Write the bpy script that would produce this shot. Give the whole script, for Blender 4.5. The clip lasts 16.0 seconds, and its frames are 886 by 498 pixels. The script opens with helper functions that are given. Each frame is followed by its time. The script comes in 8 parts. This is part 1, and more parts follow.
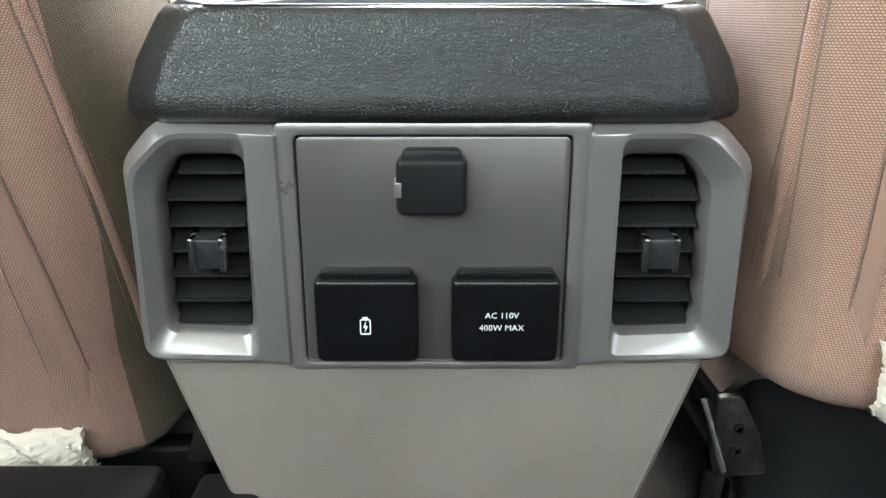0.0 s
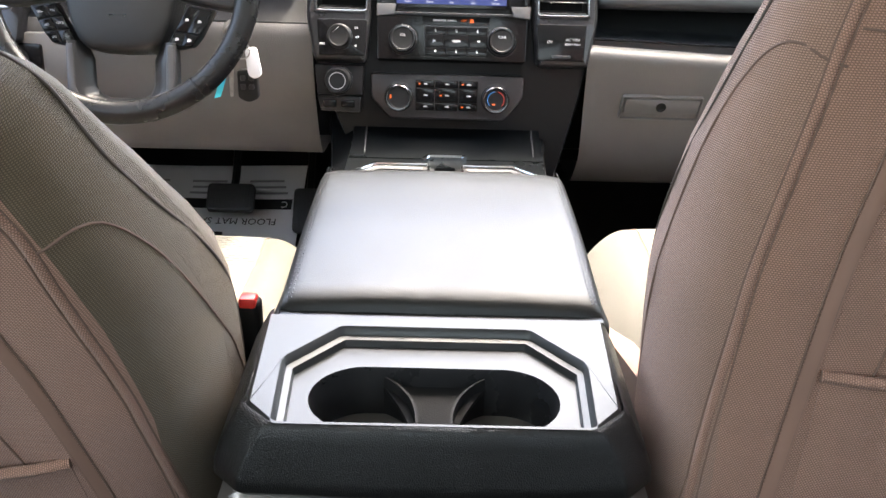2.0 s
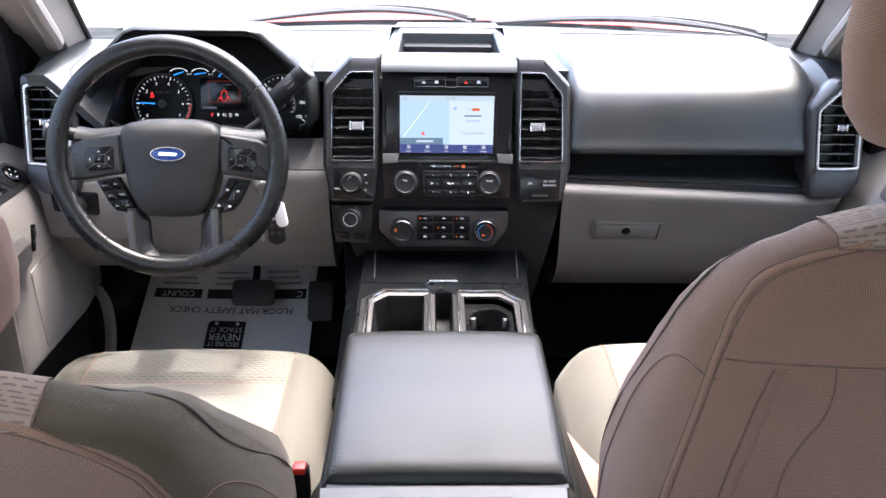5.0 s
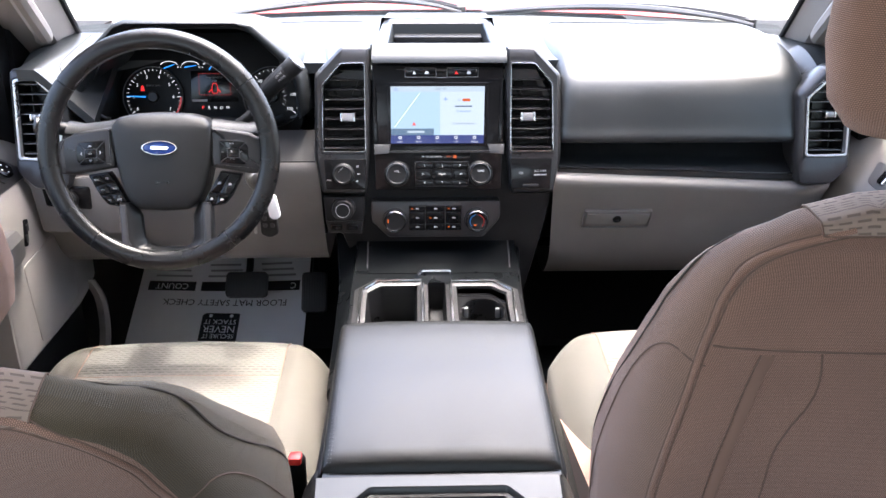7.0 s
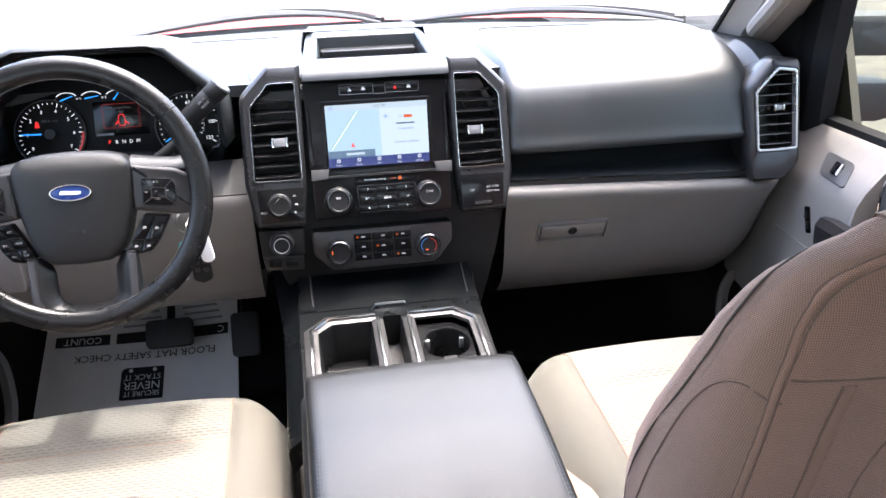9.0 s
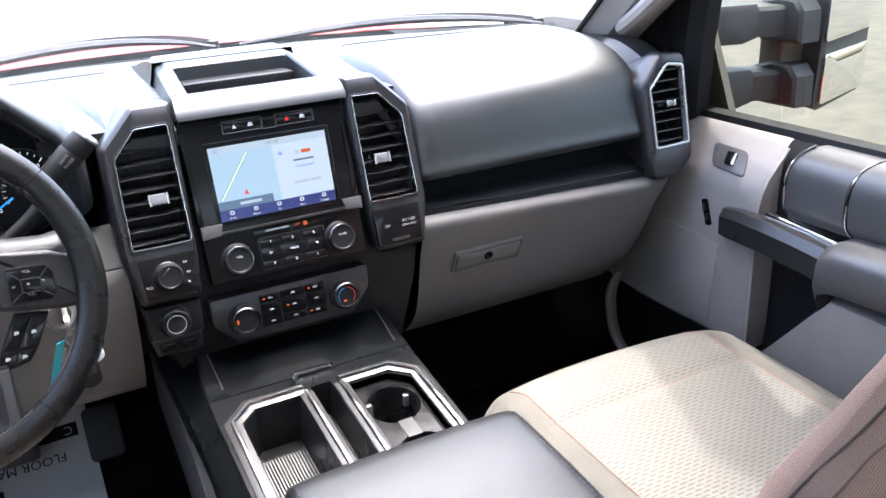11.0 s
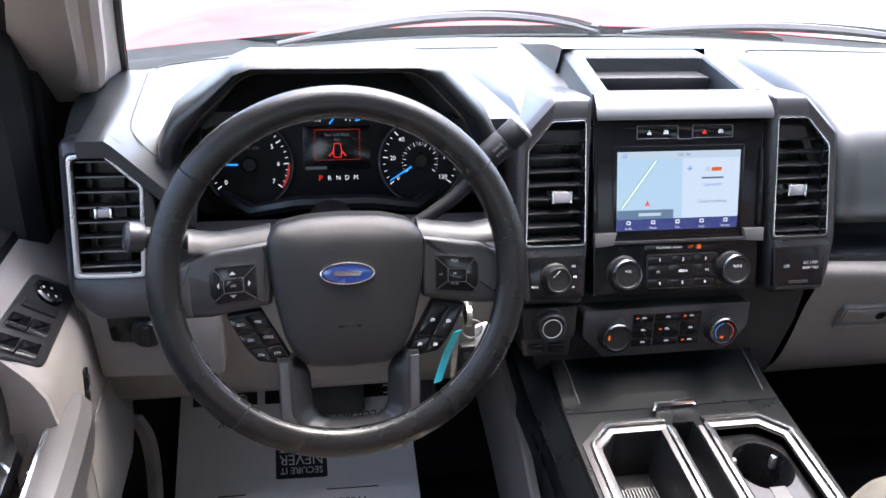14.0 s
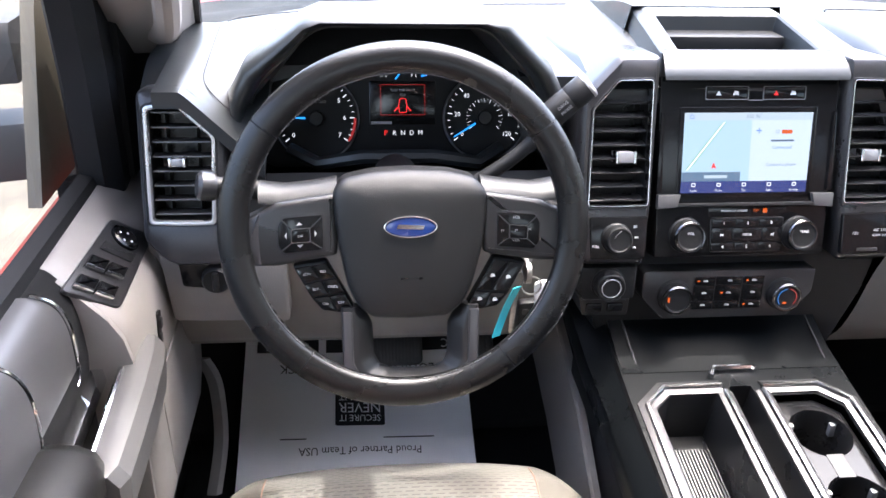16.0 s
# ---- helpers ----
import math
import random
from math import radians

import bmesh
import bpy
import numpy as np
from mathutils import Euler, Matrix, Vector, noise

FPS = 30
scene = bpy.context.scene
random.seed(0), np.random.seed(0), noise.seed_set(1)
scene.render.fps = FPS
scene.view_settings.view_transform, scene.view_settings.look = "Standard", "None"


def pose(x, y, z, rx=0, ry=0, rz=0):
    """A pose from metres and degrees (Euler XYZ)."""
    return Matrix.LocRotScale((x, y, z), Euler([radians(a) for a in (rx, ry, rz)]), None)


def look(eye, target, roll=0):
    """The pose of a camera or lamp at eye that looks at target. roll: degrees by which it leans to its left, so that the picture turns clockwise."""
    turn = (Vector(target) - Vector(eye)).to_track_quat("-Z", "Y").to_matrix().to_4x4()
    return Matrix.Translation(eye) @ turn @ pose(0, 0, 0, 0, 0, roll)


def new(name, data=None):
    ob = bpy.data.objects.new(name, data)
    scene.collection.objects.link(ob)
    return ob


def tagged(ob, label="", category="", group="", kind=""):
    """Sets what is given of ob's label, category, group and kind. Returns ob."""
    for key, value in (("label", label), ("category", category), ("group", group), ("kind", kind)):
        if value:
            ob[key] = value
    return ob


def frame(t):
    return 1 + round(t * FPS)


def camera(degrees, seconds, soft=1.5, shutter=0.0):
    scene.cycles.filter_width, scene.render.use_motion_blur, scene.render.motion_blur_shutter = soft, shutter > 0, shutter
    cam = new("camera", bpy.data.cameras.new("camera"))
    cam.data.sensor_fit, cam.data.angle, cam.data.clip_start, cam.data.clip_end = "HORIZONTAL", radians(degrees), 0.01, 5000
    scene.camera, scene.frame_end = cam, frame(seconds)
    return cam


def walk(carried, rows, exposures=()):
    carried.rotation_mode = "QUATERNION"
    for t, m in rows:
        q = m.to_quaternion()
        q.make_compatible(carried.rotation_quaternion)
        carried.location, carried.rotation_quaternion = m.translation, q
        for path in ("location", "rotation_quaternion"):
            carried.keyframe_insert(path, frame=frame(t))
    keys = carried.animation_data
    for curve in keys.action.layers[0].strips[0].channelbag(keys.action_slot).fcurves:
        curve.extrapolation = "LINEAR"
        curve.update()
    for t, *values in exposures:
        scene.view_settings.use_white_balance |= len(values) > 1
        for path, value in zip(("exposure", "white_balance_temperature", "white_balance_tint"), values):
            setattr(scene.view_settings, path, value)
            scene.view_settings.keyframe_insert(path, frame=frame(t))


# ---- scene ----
cam = camera(55.7, 16.0)
METRES, EYE, TILT, LEAN, TURN = 1.51, 1.15, -16.0, 0.0, 0.0
ROWS = [
    (0.0, 0.0, 0.0, 0.0, 0.0, 0.0, -0.0),
    (0.5, -0.0002, -0.0168, 0.0295, -0.0, -0.7, -0.34),
    (1.0, -0.0055, -0.0385, 0.0828, -0.11, -3.22, -1.03),
    (1.5, -0.0084, -0.0722, 0.1447, -0.34, -5.97, -1.56),
    (2.0, -0.0052, -0.1065, 0.2048, -0.45, -5.68, -1.45),
    (2.5, -0.0078, -0.149, 0.2703, -0.64, -3.23, -0.83),
    (3.0, -0.0151, -0.1818, 0.3215, -0.74, -2.68, -0.66),
    (3.5, -0.0154, -0.22, 0.3489, -0.64, -3.87, -0.76),
    (4.0, -0.0187, -0.2457, 0.3637, -1.17, -5.17, -0.76),
    (6.5, -0.0154, -0.2538, 0.3727, -0.87, -6.81, 0.21),
    (7.0, -0.0162, -0.2559, 0.373, -1.63, -7.08, 0.26),
    (7.5, -0.016, -0.256, 0.373, -1.92, -7.1, 0.1),
    (8.0, -0.0166, -0.2544, 0.3725, -2.03, -6.97, 0.2),
    (8.5, -0.0312, -0.2203, 0.371, -3.76, -6.89, 1.74),
    (9.0, -0.0779, -0.168, 0.3842, -9.31, -6.61, 4.13),
    (9.5, -0.1388, -0.1077, 0.4048, -16.09, -6.7, 6.63),
    (10.0, -0.18, -0.0538, 0.4113, -22.4, -7.43, 9.68),
    (12.5, -0.2285, 0.0418, 0.4311, -27.83, -7.86, 10.29),
    (13.0, -0.2585, 0.076, 0.4505, -20.53, -7.13, 6.31),
    (13.5, -0.3111, 0.0991, 0.4603, -14.64, -7.11, 2.83),
    (14.0, -0.3318, 0.0992, 0.4685, -10.08, -8.16, 1.0),
    (14.5, -0.3262, 0.0946, 0.4708, -6.94, -9.76, 0.09),
    (15.0, -0.3239, 0.0951, 0.47, -5.6, -10.74, -0.04),
    (15.5, -0.3327, 0.0941, 0.4689, -5.6, -10.83, 0.01),
    (16.0, -0.3352, 0.0912, 0.4683, -5.85, -11.0, 0.05),
]
walk(cam, [(t, pose(0, 0, EYE, TILT, LEAN, TURN) @ pose(METRES * x, METRES * y, METRES * z, 90 + pitch, roll, yaw)) for t, x, y, z, yaw, pitch, roll in ROWS],
     exposures=[(0.0, 6.1, 7000, 3), (0.6, 5.75, 6950, 4), (1.2, 5.1, 6900, 6), (2.0, 4.66, 6850, 9), (2.5, 4.5, 6700, 12), (3.0, 4.2, 6500, 13), (4.0, 4.15, 6300, 13), (8.0, 4.22, 6300, 13), (9.5, 4.16, 6250, 12), (12.0, 3.95, 6050, 12), (14.0, 3.93, 6150, 13), (15.0, 4.28, 6200, 13), (16.0, 4.26, 6200, 13)])

# ---- building helpers ----
CENTRE = {}


def vec(*p):
    return Vector(p)


def rpoly(pts, r=0.01, n=4):
    """A closed polygon of 2D points with its corners rounded."""
    out, k = [], len(pts)
    for i in range(k):
        p, a, b = Vector(pts[i]), Vector(pts[i - 1]), Vector(pts[(i + 1) % k])
        rr = r[i] if isinstance(r, (list, tuple)) else r
        d0, d1 = (a - p), (b - p)
        m = min(rr, d0.length * 0.45, d1.length * 0.45)
        p0, p1 = p + d0.normalized() * m, p + d1.normalized() * m
        for j in range(n + 1):
            t = j / n
            q = p0 * (1 - t) ** 2 + p * 2 * t * (1 - t) + p1 * t * t
            out.append((q.x, q.y))
    return out


def inset(pts, d):
    """A polygon moved inwards by d (outwards: minus)."""
    area = sum(pts[i - 1][0] * pts[i][1] - pts[i][0] * pts[i - 1][1] for i in range(len(pts)))
    sgn = 1 if area > 0 else -1
    out, k = [], len(pts)
    for i in range(k):
        p, a, b = Vector(pts[i]), Vector(pts[i - 1]), Vector(pts[(i + 1) % k])
        u, v = (p - a).normalized(), (b - p).normalized()
        nu, nv = Vector((-u.y, u.x)) * sgn, Vector((-v.y, v.x)) * sgn
        m = nu + nv
        m = m / max(0.35, m.length_squared / 2)
        out.append((p.x + m.x * d, p.y + m.y * d))
    return out


def loft(loops, cap0=True, cap1=True, closed=True, around=False):
    """Skins loops of points, all of one length."""
    bm = bmesh.new()
    rows = [[bm.verts.new(p) for p in lp] for lp in loops]
    n = len(rows[0])
    pairs = list(zip(rows, rows[1:])) + ([(rows[-1], rows[0])] if around else [])
    for a, b in pairs:
        for i in range(n if closed else n - 1):
            j = (i + 1) % n
            if len({a[i], a[j], b[j], b[i]}) == 4:
                bm.faces.new((a[i], a[j], b[j], b[i]))
    # cloth runs along the loops and from loop to loop, in metres
    lay = bm.loops.layers.uv.new("cloth")
    place, down = {}, 0.0
    for k, r in enumerate(rows):
        if k:
            down += sum((x.co - y.co).length for x, y in zip(r, rows[k - 1])) / n
        along = 0.0
        mid = sum((r[i + 1].co - r[i].co).length for i in range(n - 1)) / 2
        for i, v in enumerate(r):
            if i:
                along += (v.co - r[i - 1].co).length
            place[v] = (along - mid, down)
    for f in bm.faces:
        for lp in f.loops:
            lp[lay].uv = place[lp.vert]
    if closed and not around:
        if cap0:
            bm.faces.new(rows[0][::-1])
        if cap1:
            bm.faces.new(rows[-1])
    bmesh.ops.recalc_face_normals(bm, faces=bm.faces)
    return bm


def box(x0, x1, y0, y1, z0, z1, bev=0.003, seg=2):
    bm = bmesh.new()
    bmesh.ops.create_cube(bm, size=1)
    for v in bm.verts:
        v.co = vec(x0 + (v.co.x + 0.5) * (x1 - x0), y0 + (v.co.y + 0.5) * (y1 - y0), z0 + (v.co.z + 0.5) * (z1 - z0))
    if bev:
        bmesh.ops.bevel(bm, geom=bm.edges[:], offset=bev, segments=seg, profile=0.5, affect="EDGES")
    return bm


def prism(pts, plane, d0, d1, bev=0.002, seg=2, back=False):
    """A plate: a polygon on a plane, from depth d0 out to d1, with a rounded front edge."""
    loops = [[plane(u, v, d0) for u, v in pts]]
    if bev:
        for j in range(seg + 1):
            a = j / seg * math.pi / 2
            q = inset(pts, bev * (1 - math.cos(a)))
            loops.append([plane(u, v, d1 - bev * (1 - math.sin(a)) * (1 if d1 > d0 else -1)) for u, v in q])
    else:
        loops.append([plane(u, v, d1) for u, v in pts])
    return loft(loops)


def ring(outer, inner, plane, d0, d1, din, bev=0.003):
    """A bezel between two polygons of one length: outer wall from d0, face at d1, inner wall down to din."""
    loops = [[plane(u, v, d0) for u, v in outer]]
    for j in range(3):
        a = j / 2 * math.pi / 2
        loops.append([plane(u, v, d1 - bev * (1 - math.sin(a))) for u, v in inset(outer, bev * (1 - math.cos(a)))])
    for j in range(3):
        a = j / 2 * math.pi / 2
        loops.append([plane(u, v, d1 - bev * (1 - math.cos(a))) for u, v in inset(inner, -bev * (1 - math.sin(a)))])
    loops.append([plane(u, v, din) for u, v in inner])
    return loft(loops, False, False)


def lathe(profile, at, axis, n=32, up=(0, 0, 1), caps=True):
    """Turns (radius, height) pairs round an axis."""
    w = Vector(axis).normalized()
    u = w.cross(Vector(up))
    if u.length < 0.01:
        u = w.cross(Vector((0, 1, 0)))
    u.normalize()
    v = u.cross(w)
    at = Vector(at)
    loops = [[at + w * h + (u * math.cos(2 * math.pi * i / n) + v * math.sin(2 * math.pi * i / n)) * max(r, 1e-5) for i in range(n)] for r, h in profile]
    return loft(loops, caps, caps)


def tube(path, r, n=10, closed=False, flat=1.0, side=(0, 0, 1)):
    """A pipe along points; r a number or a list."""
    P = [Vector(p) for p in path]
    k = len(P)
    loops = []
    for i in range(k):
        a, b = (P[i - 1], P[(i + 1) % k]) if closed else (P[max(i - 1, 0)], P[min(i + 1, k - 1)])
        w = (b - a).normalized()
        u = w.cross(Vector(side))
        if u.length < 0.05:
            u = w.cross(Vector((1, 0, 0)))
        u.normalize()
        v = u.cross(w)
        rr = r[i] if isinstance(r, (list, tuple)) else r
        loops.append([P[i] + (u * math.cos(2 * math.pi * j / n) + v * math.sin(2 * math.pi * j / n) * flat) * rr for j in range(n)])
    return loft(loops, around=closed)


def grid(fn, nu, nv, thick=0.0, down=(0, 0, -1)):
    """A sheet fn(u, v), u and v from 0 to 1; with a thickness where given."""
    rows = [[Vector(fn(i / nu, j / nv)) for i in range(nu + 1)] for j in range(nv + 1)]
    if not thick:
        return loft(rows, closed=False)
    d = Vector(down) * thick
    loops = [r + [p + d for p in r[::-1]] for r in rows]
    return loft(loops)


def spline(pts, n=8, closed=False):
    """A smooth line through points."""
    P = [Vector(p) for p in pts]
    k, out = len(P), []
    for i in range(k if closed else k - 1):
        if closed:
            a, b, c, d = P[i - 1], P[i], P[(i + 1) % k], P[(i + 2) % k]
        else:
            a, b, c, d = P[max(i - 1, 0)], P[i], P[i + 1], P[min(i + 2, k - 1)]
        for j in range(n):
            t = j / n
            out.append(0.5 * ((2 * b) + (c - a) * t + (2 * a - 5 * b + 4 * c - d) * t * t + (3 * b - a - 3 * c + d) * t ** 3))
    if not closed:
        out.append(P[-1])
    return out


def join(*bms):
    out = bmesh.new()
    for b in bms:
        me = bpy.data.meshes.new("tmp")
        b.to_mesh(me)
        out.from_mesh(me)
        bpy.data.meshes.remove(me)
        b.free()
    return out


def lettering(text, size, plane, u, v, d, align="CENTER", turn=0.0, thick=0.0003):
    """Words on a plane, as a mesh; (u, v) is the middle of the line."""
    cu = bpy.data.curves.new("words", "FONT")
    cu.body, cu.size, cu.align_x, cu.align_y, cu.resolution_u = text, size, align, "CENTER", 2
    ob = bpy.data.objects.new("words", cu)
    me = bpy.data.meshes.new_from_object(ob)
    bm = bmesh.new()
    bm.from_mesh(me)
    c, s = math.cos(turn), math.sin(turn)
    for w in bm.verts:
        x, y = w.co.x, w.co.y
        w.co = plane(u + x * c - y * s, v + x * s + y * c, d)
    bpy.data.objects.remove(ob)
    bpy.data.curves.remove(cu)
    bpy.data.meshes.remove(me)
    return bm


def thing(name, at, label="", category="", group="", kind=""):
    """An empty at the thing's base, which holds its parts."""
    ob = new(name)
    ob.location = at
    ob.empty_display_size = 0.05
    CENTRE[ob.name] = Vector(at)
    return tagged(ob, label, category, group, kind)


def part(name, bm, material, parent=None, label="", sharp=35, kind="", category=""):
    """Links a bmesh, built in the place's metres, as one mesh object under its parent."""
    c = Vector((0, 0, 0))
    if bm.verts:
        lo = Vector([min(v.co[i] for v in bm.verts) for i in range(3)])
        hi = Vector([max(v.co[i] for v in bm.verts) for i in range(3)])
        c = (lo + hi) / 2
    for v in bm.verts:
        v.co -= c
    lim = radians(sharp)
    for f in bm.faces:
        f.smooth = True
    for e in bm.edges:
        e.smooth = len(e.link_faces) == 2 and e.calc_face_angle(0) < lim
    me = bpy.data.meshes.new(name)
    bm.to_mesh(me)
    bm.free()
    me.materials.append(material)
    ob = new(name, me)
    ob.location = c
    CENTRE[ob.name] = c
    if parent:
        ob.parent = parent
        ob.matrix_parent_inverse = Matrix.Translation(-CENTRE[parent.name])
    return tagged(ob, label, category, "", kind)


def mirror(bm, about=0.0):
    for v in bm.verts:
        v.co.x = 2 * about - v.co.x
    bmesh.ops.reverse_faces(bm, faces=bm.faces)
    return bm


# the planes on which most of the trim lies
def on_stack(x, z, d=0.0):
    """The face of the centre stack, leaning back."""
    return vec(x, 1.31 + 0.28 * (z - 1.30) - 0.963 * d, z + 0.27 * d)


def on_rear(x, z, d=0.0):
    """The rear face of the console."""
    return vec(x, 0.433 + 0.1 * (1.085 - z) - 0.995 * d, z - 0.0995 * d)


def on_deck(x, y, d=0.0):
    """The top of the front console."""
    return vec(x, y - 0.148 * d, 1.119 + 0.15 * (y - 1.21) + 0.989 * d)


HUB = vec(-0.4547, 1.1382, 1.3997)
W1, W2, W3 = vec(1, 0, 0), vec(0, math.sin(radians(14.5)), math.cos(radians(14.5))), vec(0, -math.cos(radians(14.5)), math.sin(radians(14.5)))


def on_wheel(x, y, d=0.0):
    return HUB + W1 * x + W2 * y + W3 * d


def on_front(y):
    """An upright plane that faces the rear, at y."""
    return lambda x, z, d=0.0: vec(x, y - d, z)

# ---- daylight ----
SUN_TURN, SUN_HIGH = 48.0, 75.0
world = bpy.data.worlds.new("sky")
scene.world = world
world.use_nodes = True
sky = world.node_tree.nodes.new("ShaderNodeTexSky")
sky.sky_type, sky.sun_disc = "NISHITA", False
sky.dust_density, sky.air_density = 6.0, 1.0
sky.sun_elevation, sky.sun_rotation = radians(SUN_HIGH), radians(SUN_TURN)
world.node_tree.links.new(sky.outputs["Color"], world.node_tree.nodes["Background"].inputs["Color"])
world.node_tree.nodes["Background"].inputs["Strength"].default_value = 0.15
sun_data = bpy.data.lights.new("sun", "SUN")
sun_data.energy, sun_data.angle, sun_data.color = 0.48, radians(1.2), (1.0, 0.95, 0.87)
sun = new("sun", sun_data)
sun_way = vec(math.sin(radians(SUN_TURN)) * math.cos(radians(SUN_HIGH)), math.cos(radians(SUN_TURN)) * math.cos(radians(SUN_HIGH)), math.sin(radians(SUN_HIGH)))
sun.matrix_world = look(sun_way * 30, (0, 0, 0))
# fill lamps added at the unseen rear and driver's-side rear windows, as extra daylight
for nm, sx, sy, watts, eye, aim in (("rear_window_fill", 1.46, 0.36, 0.22, (0.01, -0.935, 1.62), (0.01, 1.0, 1.50)), ("side_window_fill", 1.02, 0.50, 0.62, (-0.885, -0.225, 1.63), (1.0, -0.10, 1.30))):
    fill_data = bpy.data.lights.new(nm, "AREA")
    fill_data.shape, fill_data.size, fill_data.size_y = "RECTANGLE", sx, sy
    fill_data.energy, fill_data.color = watts, (0.80, 0.93, 1.0)
    fill_lamp = new(nm, fill_data)
    fill_lamp.matrix_world = look(eye, aim)

# ---- materials ----
def material(name, base, rough=0.5, metal=0.0, coat=0.0, grain=0.0, scale=300.0, kind="noise", vary=0.12, vscale=6.0, emit=0.0, spec=0.5, sheen=0.0, depth=0.0, speck=0.0):
    """A surface with a wear-like variation of tone at a large scale and a relief at a small one."""
    m = bpy.data.materials.new(name)
    m.use_nodes = True
    nt = m.node_tree
    N, L = nt.nodes, nt.links
    b = N["Principled BSDF"]
    b.inputs["Base Color"].default_value = (*base, 1)
    b.inputs["Roughness"].default_value = rough
    b.inputs["Metallic"].default_value = metal
    b.inputs["Coat Weight"].default_value = coat
    b.inputs["Coat Roughness"].default_value = 0.08
    b.inputs["Specular IOR Level"].default_value = spec
    if sheen:
        b.inputs["Sheen Weight"].default_value = sheen
        b.inputs["Sheen Roughness"].default_value = 0.4
    if emit:
        b.inputs["Emission Color"].default_value = (*base, 1)
        b.inputs["Emission Strength"].default_value = emit
    tc = N.new("ShaderNodeTexCoord")
    co = tc.outputs["Object"]
    if vary:
        n1 = N.new("ShaderNodeTexNoise")
        n1.inputs["Scale"].default_value = vscale
        n1.inputs["Detail"].default_value = 6
        n1.inputs["Roughness"].default_value = 0.65
        L.new(co, n1.inputs["Vector"])
        mp = N.new("ShaderNodeMapRange")
        mp.inputs["From Min"].default_value, mp.inputs["From Max"].default_value = 0.3, 0.7
        mp.inputs["To Min"].default_value, mp.inputs["To Max"].default_value = 1 - vary, 1 + vary
        L.new(n1.outputs["Fac"], mp.inputs["Value"])
        mx = N.new("ShaderNodeMix")
        mx.data_type, mx.blend_type = "RGBA", "MULTIPLY"
        mx.inputs["Factor"].default_value = 1
        mx.inputs["A"].default_value = (*base, 1)
        L.new(mp.outputs["Result"], mx.inputs["B"])
        L.new(mx.outputs["Result"], b.inputs["Base Color"])
        m2 = N.new("ShaderNodeMapRange")
        m2.inputs["From Min"].default_value, m2.inputs["From Max"].default_value = 0.3, 0.7
        m2.inputs["To Min"].default_value, m2.inputs["To Max"].default_value = max(0.02, rough - 0.07), min(1, rough + 0.07)
        L.new(n1.outputs["Fac"], m2.inputs["Value"])
        L.new(m2.outputs["Result"], b.inputs["Roughness"])
    if speck:
        # metal flake under the lacquer
        ns = N.new("ShaderNodeTexNoise")
        ns.inputs["Scale"].default_value, ns.inputs["Detail"].default_value = 1600, 1
        L.new(co, ns.inputs["Vector"])
        ms = N.new("ShaderNodeMapRange")
        ms.inputs["From Min"].default_value, ms.inputs["From Max"].default_value = 0.35, 0.65
        ms.inputs["To Min"].default_value, ms.inputs["To Max"].default_value = 1 - speck, 1 + speck
        L.new(ns.outputs["Fac"], ms.inputs["Value"])
        mk = N.new("ShaderNodeMix")
        mk.data_type, mk.blend_type = "RGBA", "MULTIPLY"
        mk.inputs["Factor"].default_value = 1
        if b.inputs["Base Color"].links:
            L.new(b.inputs["Base Color"].links[0].from_socket, mk.inputs["A"])
        else:
            mk.inputs["A"].default_value = (*base, 1)
        L.new(ms.outputs["Result"], mk.inputs["B"])
        L.new(mk.outputs["Result"], b.inputs["Base Color"])
    if grain:
        bp = N.new("ShaderNodeBump")
        bp.inputs["Strength"].default_value = min(1.0, grain)
        bp.inputs["Distance"].default_value = depth or (0.0004 if kind == "leather" else 0.0006)
        if kind == "noise":
            t = N.new("ShaderNodeTexNoise")
            t.inputs["Scale"].default_value, t.inputs["Detail"].default_value = scale, 3
            out = t.outputs["Fac"]
        elif kind == "leather":
            w = N.new("ShaderNodeTexNoise")
            w.inputs["Scale"].default_value = scale * 0.4
            wm = N.new("ShaderNodeMix")
            wm.data_type, wm.blend_type = "RGBA", "LINEAR_LIGHT"
            wm.inputs["Factor"].default_value = 0.0011
            L.new(co, wm.inputs["A"])
            L.new(co, w.inputs["Vector"])
            L.new(w.outputs["Color"], wm.inputs["B"])
            t = N.new("ShaderNodeTexVoronoi")
            t.feature = "DISTANCE_TO_EDGE"
            t.inputs["Scale"].default_value = scale
            L.new(wm.outputs["Result"], t.inputs["Vector"])
            rm = N.new("ShaderNodeMapRange")
            rm.inputs["From Max"].default_value = 0.22
            L.new(t.outputs["Distance"], rm.inputs["Value"])
            out = rm.outputs["Result"]
        elif kind == "twill":
            # short dark dashes, staggered from row to row
            def op(what, a, c=None):
                q = N.new("ShaderNodeMath")
                q.operation = what
                for i, w in enumerate((a, c)):
                    if isinstance(w, (int, float)):
                        q.inputs[i].default_value = w
                    elif w is not None:
                        L.new(w, q.inputs[i])
                return q.outputs["Value"]
            sp = N.new("ShaderNodeSeparateXYZ")
            L.new(tc.outputs["UV"], sp.inputs["Vector"])
            row = op("MULTIPLY", sp.outputs["Y"], scale * 2.5)
            odd = op("MULTIPLY", op("FLOOR", row), 0.5)
            along = op("ABSOLUTE", op("SUBTRACT", op("FRACT", op("ADD", op("MULTIPLY", sp.outputs["X"], scale), odd)), 0.5))
            across = op("ABSOLUTE", op("SUBTRACT", op("FRACT", row), 0.5))
            ends = N.new("ShaderNodeMapRange")
            ends.interpolation_type = "SMOOTHSTEP"
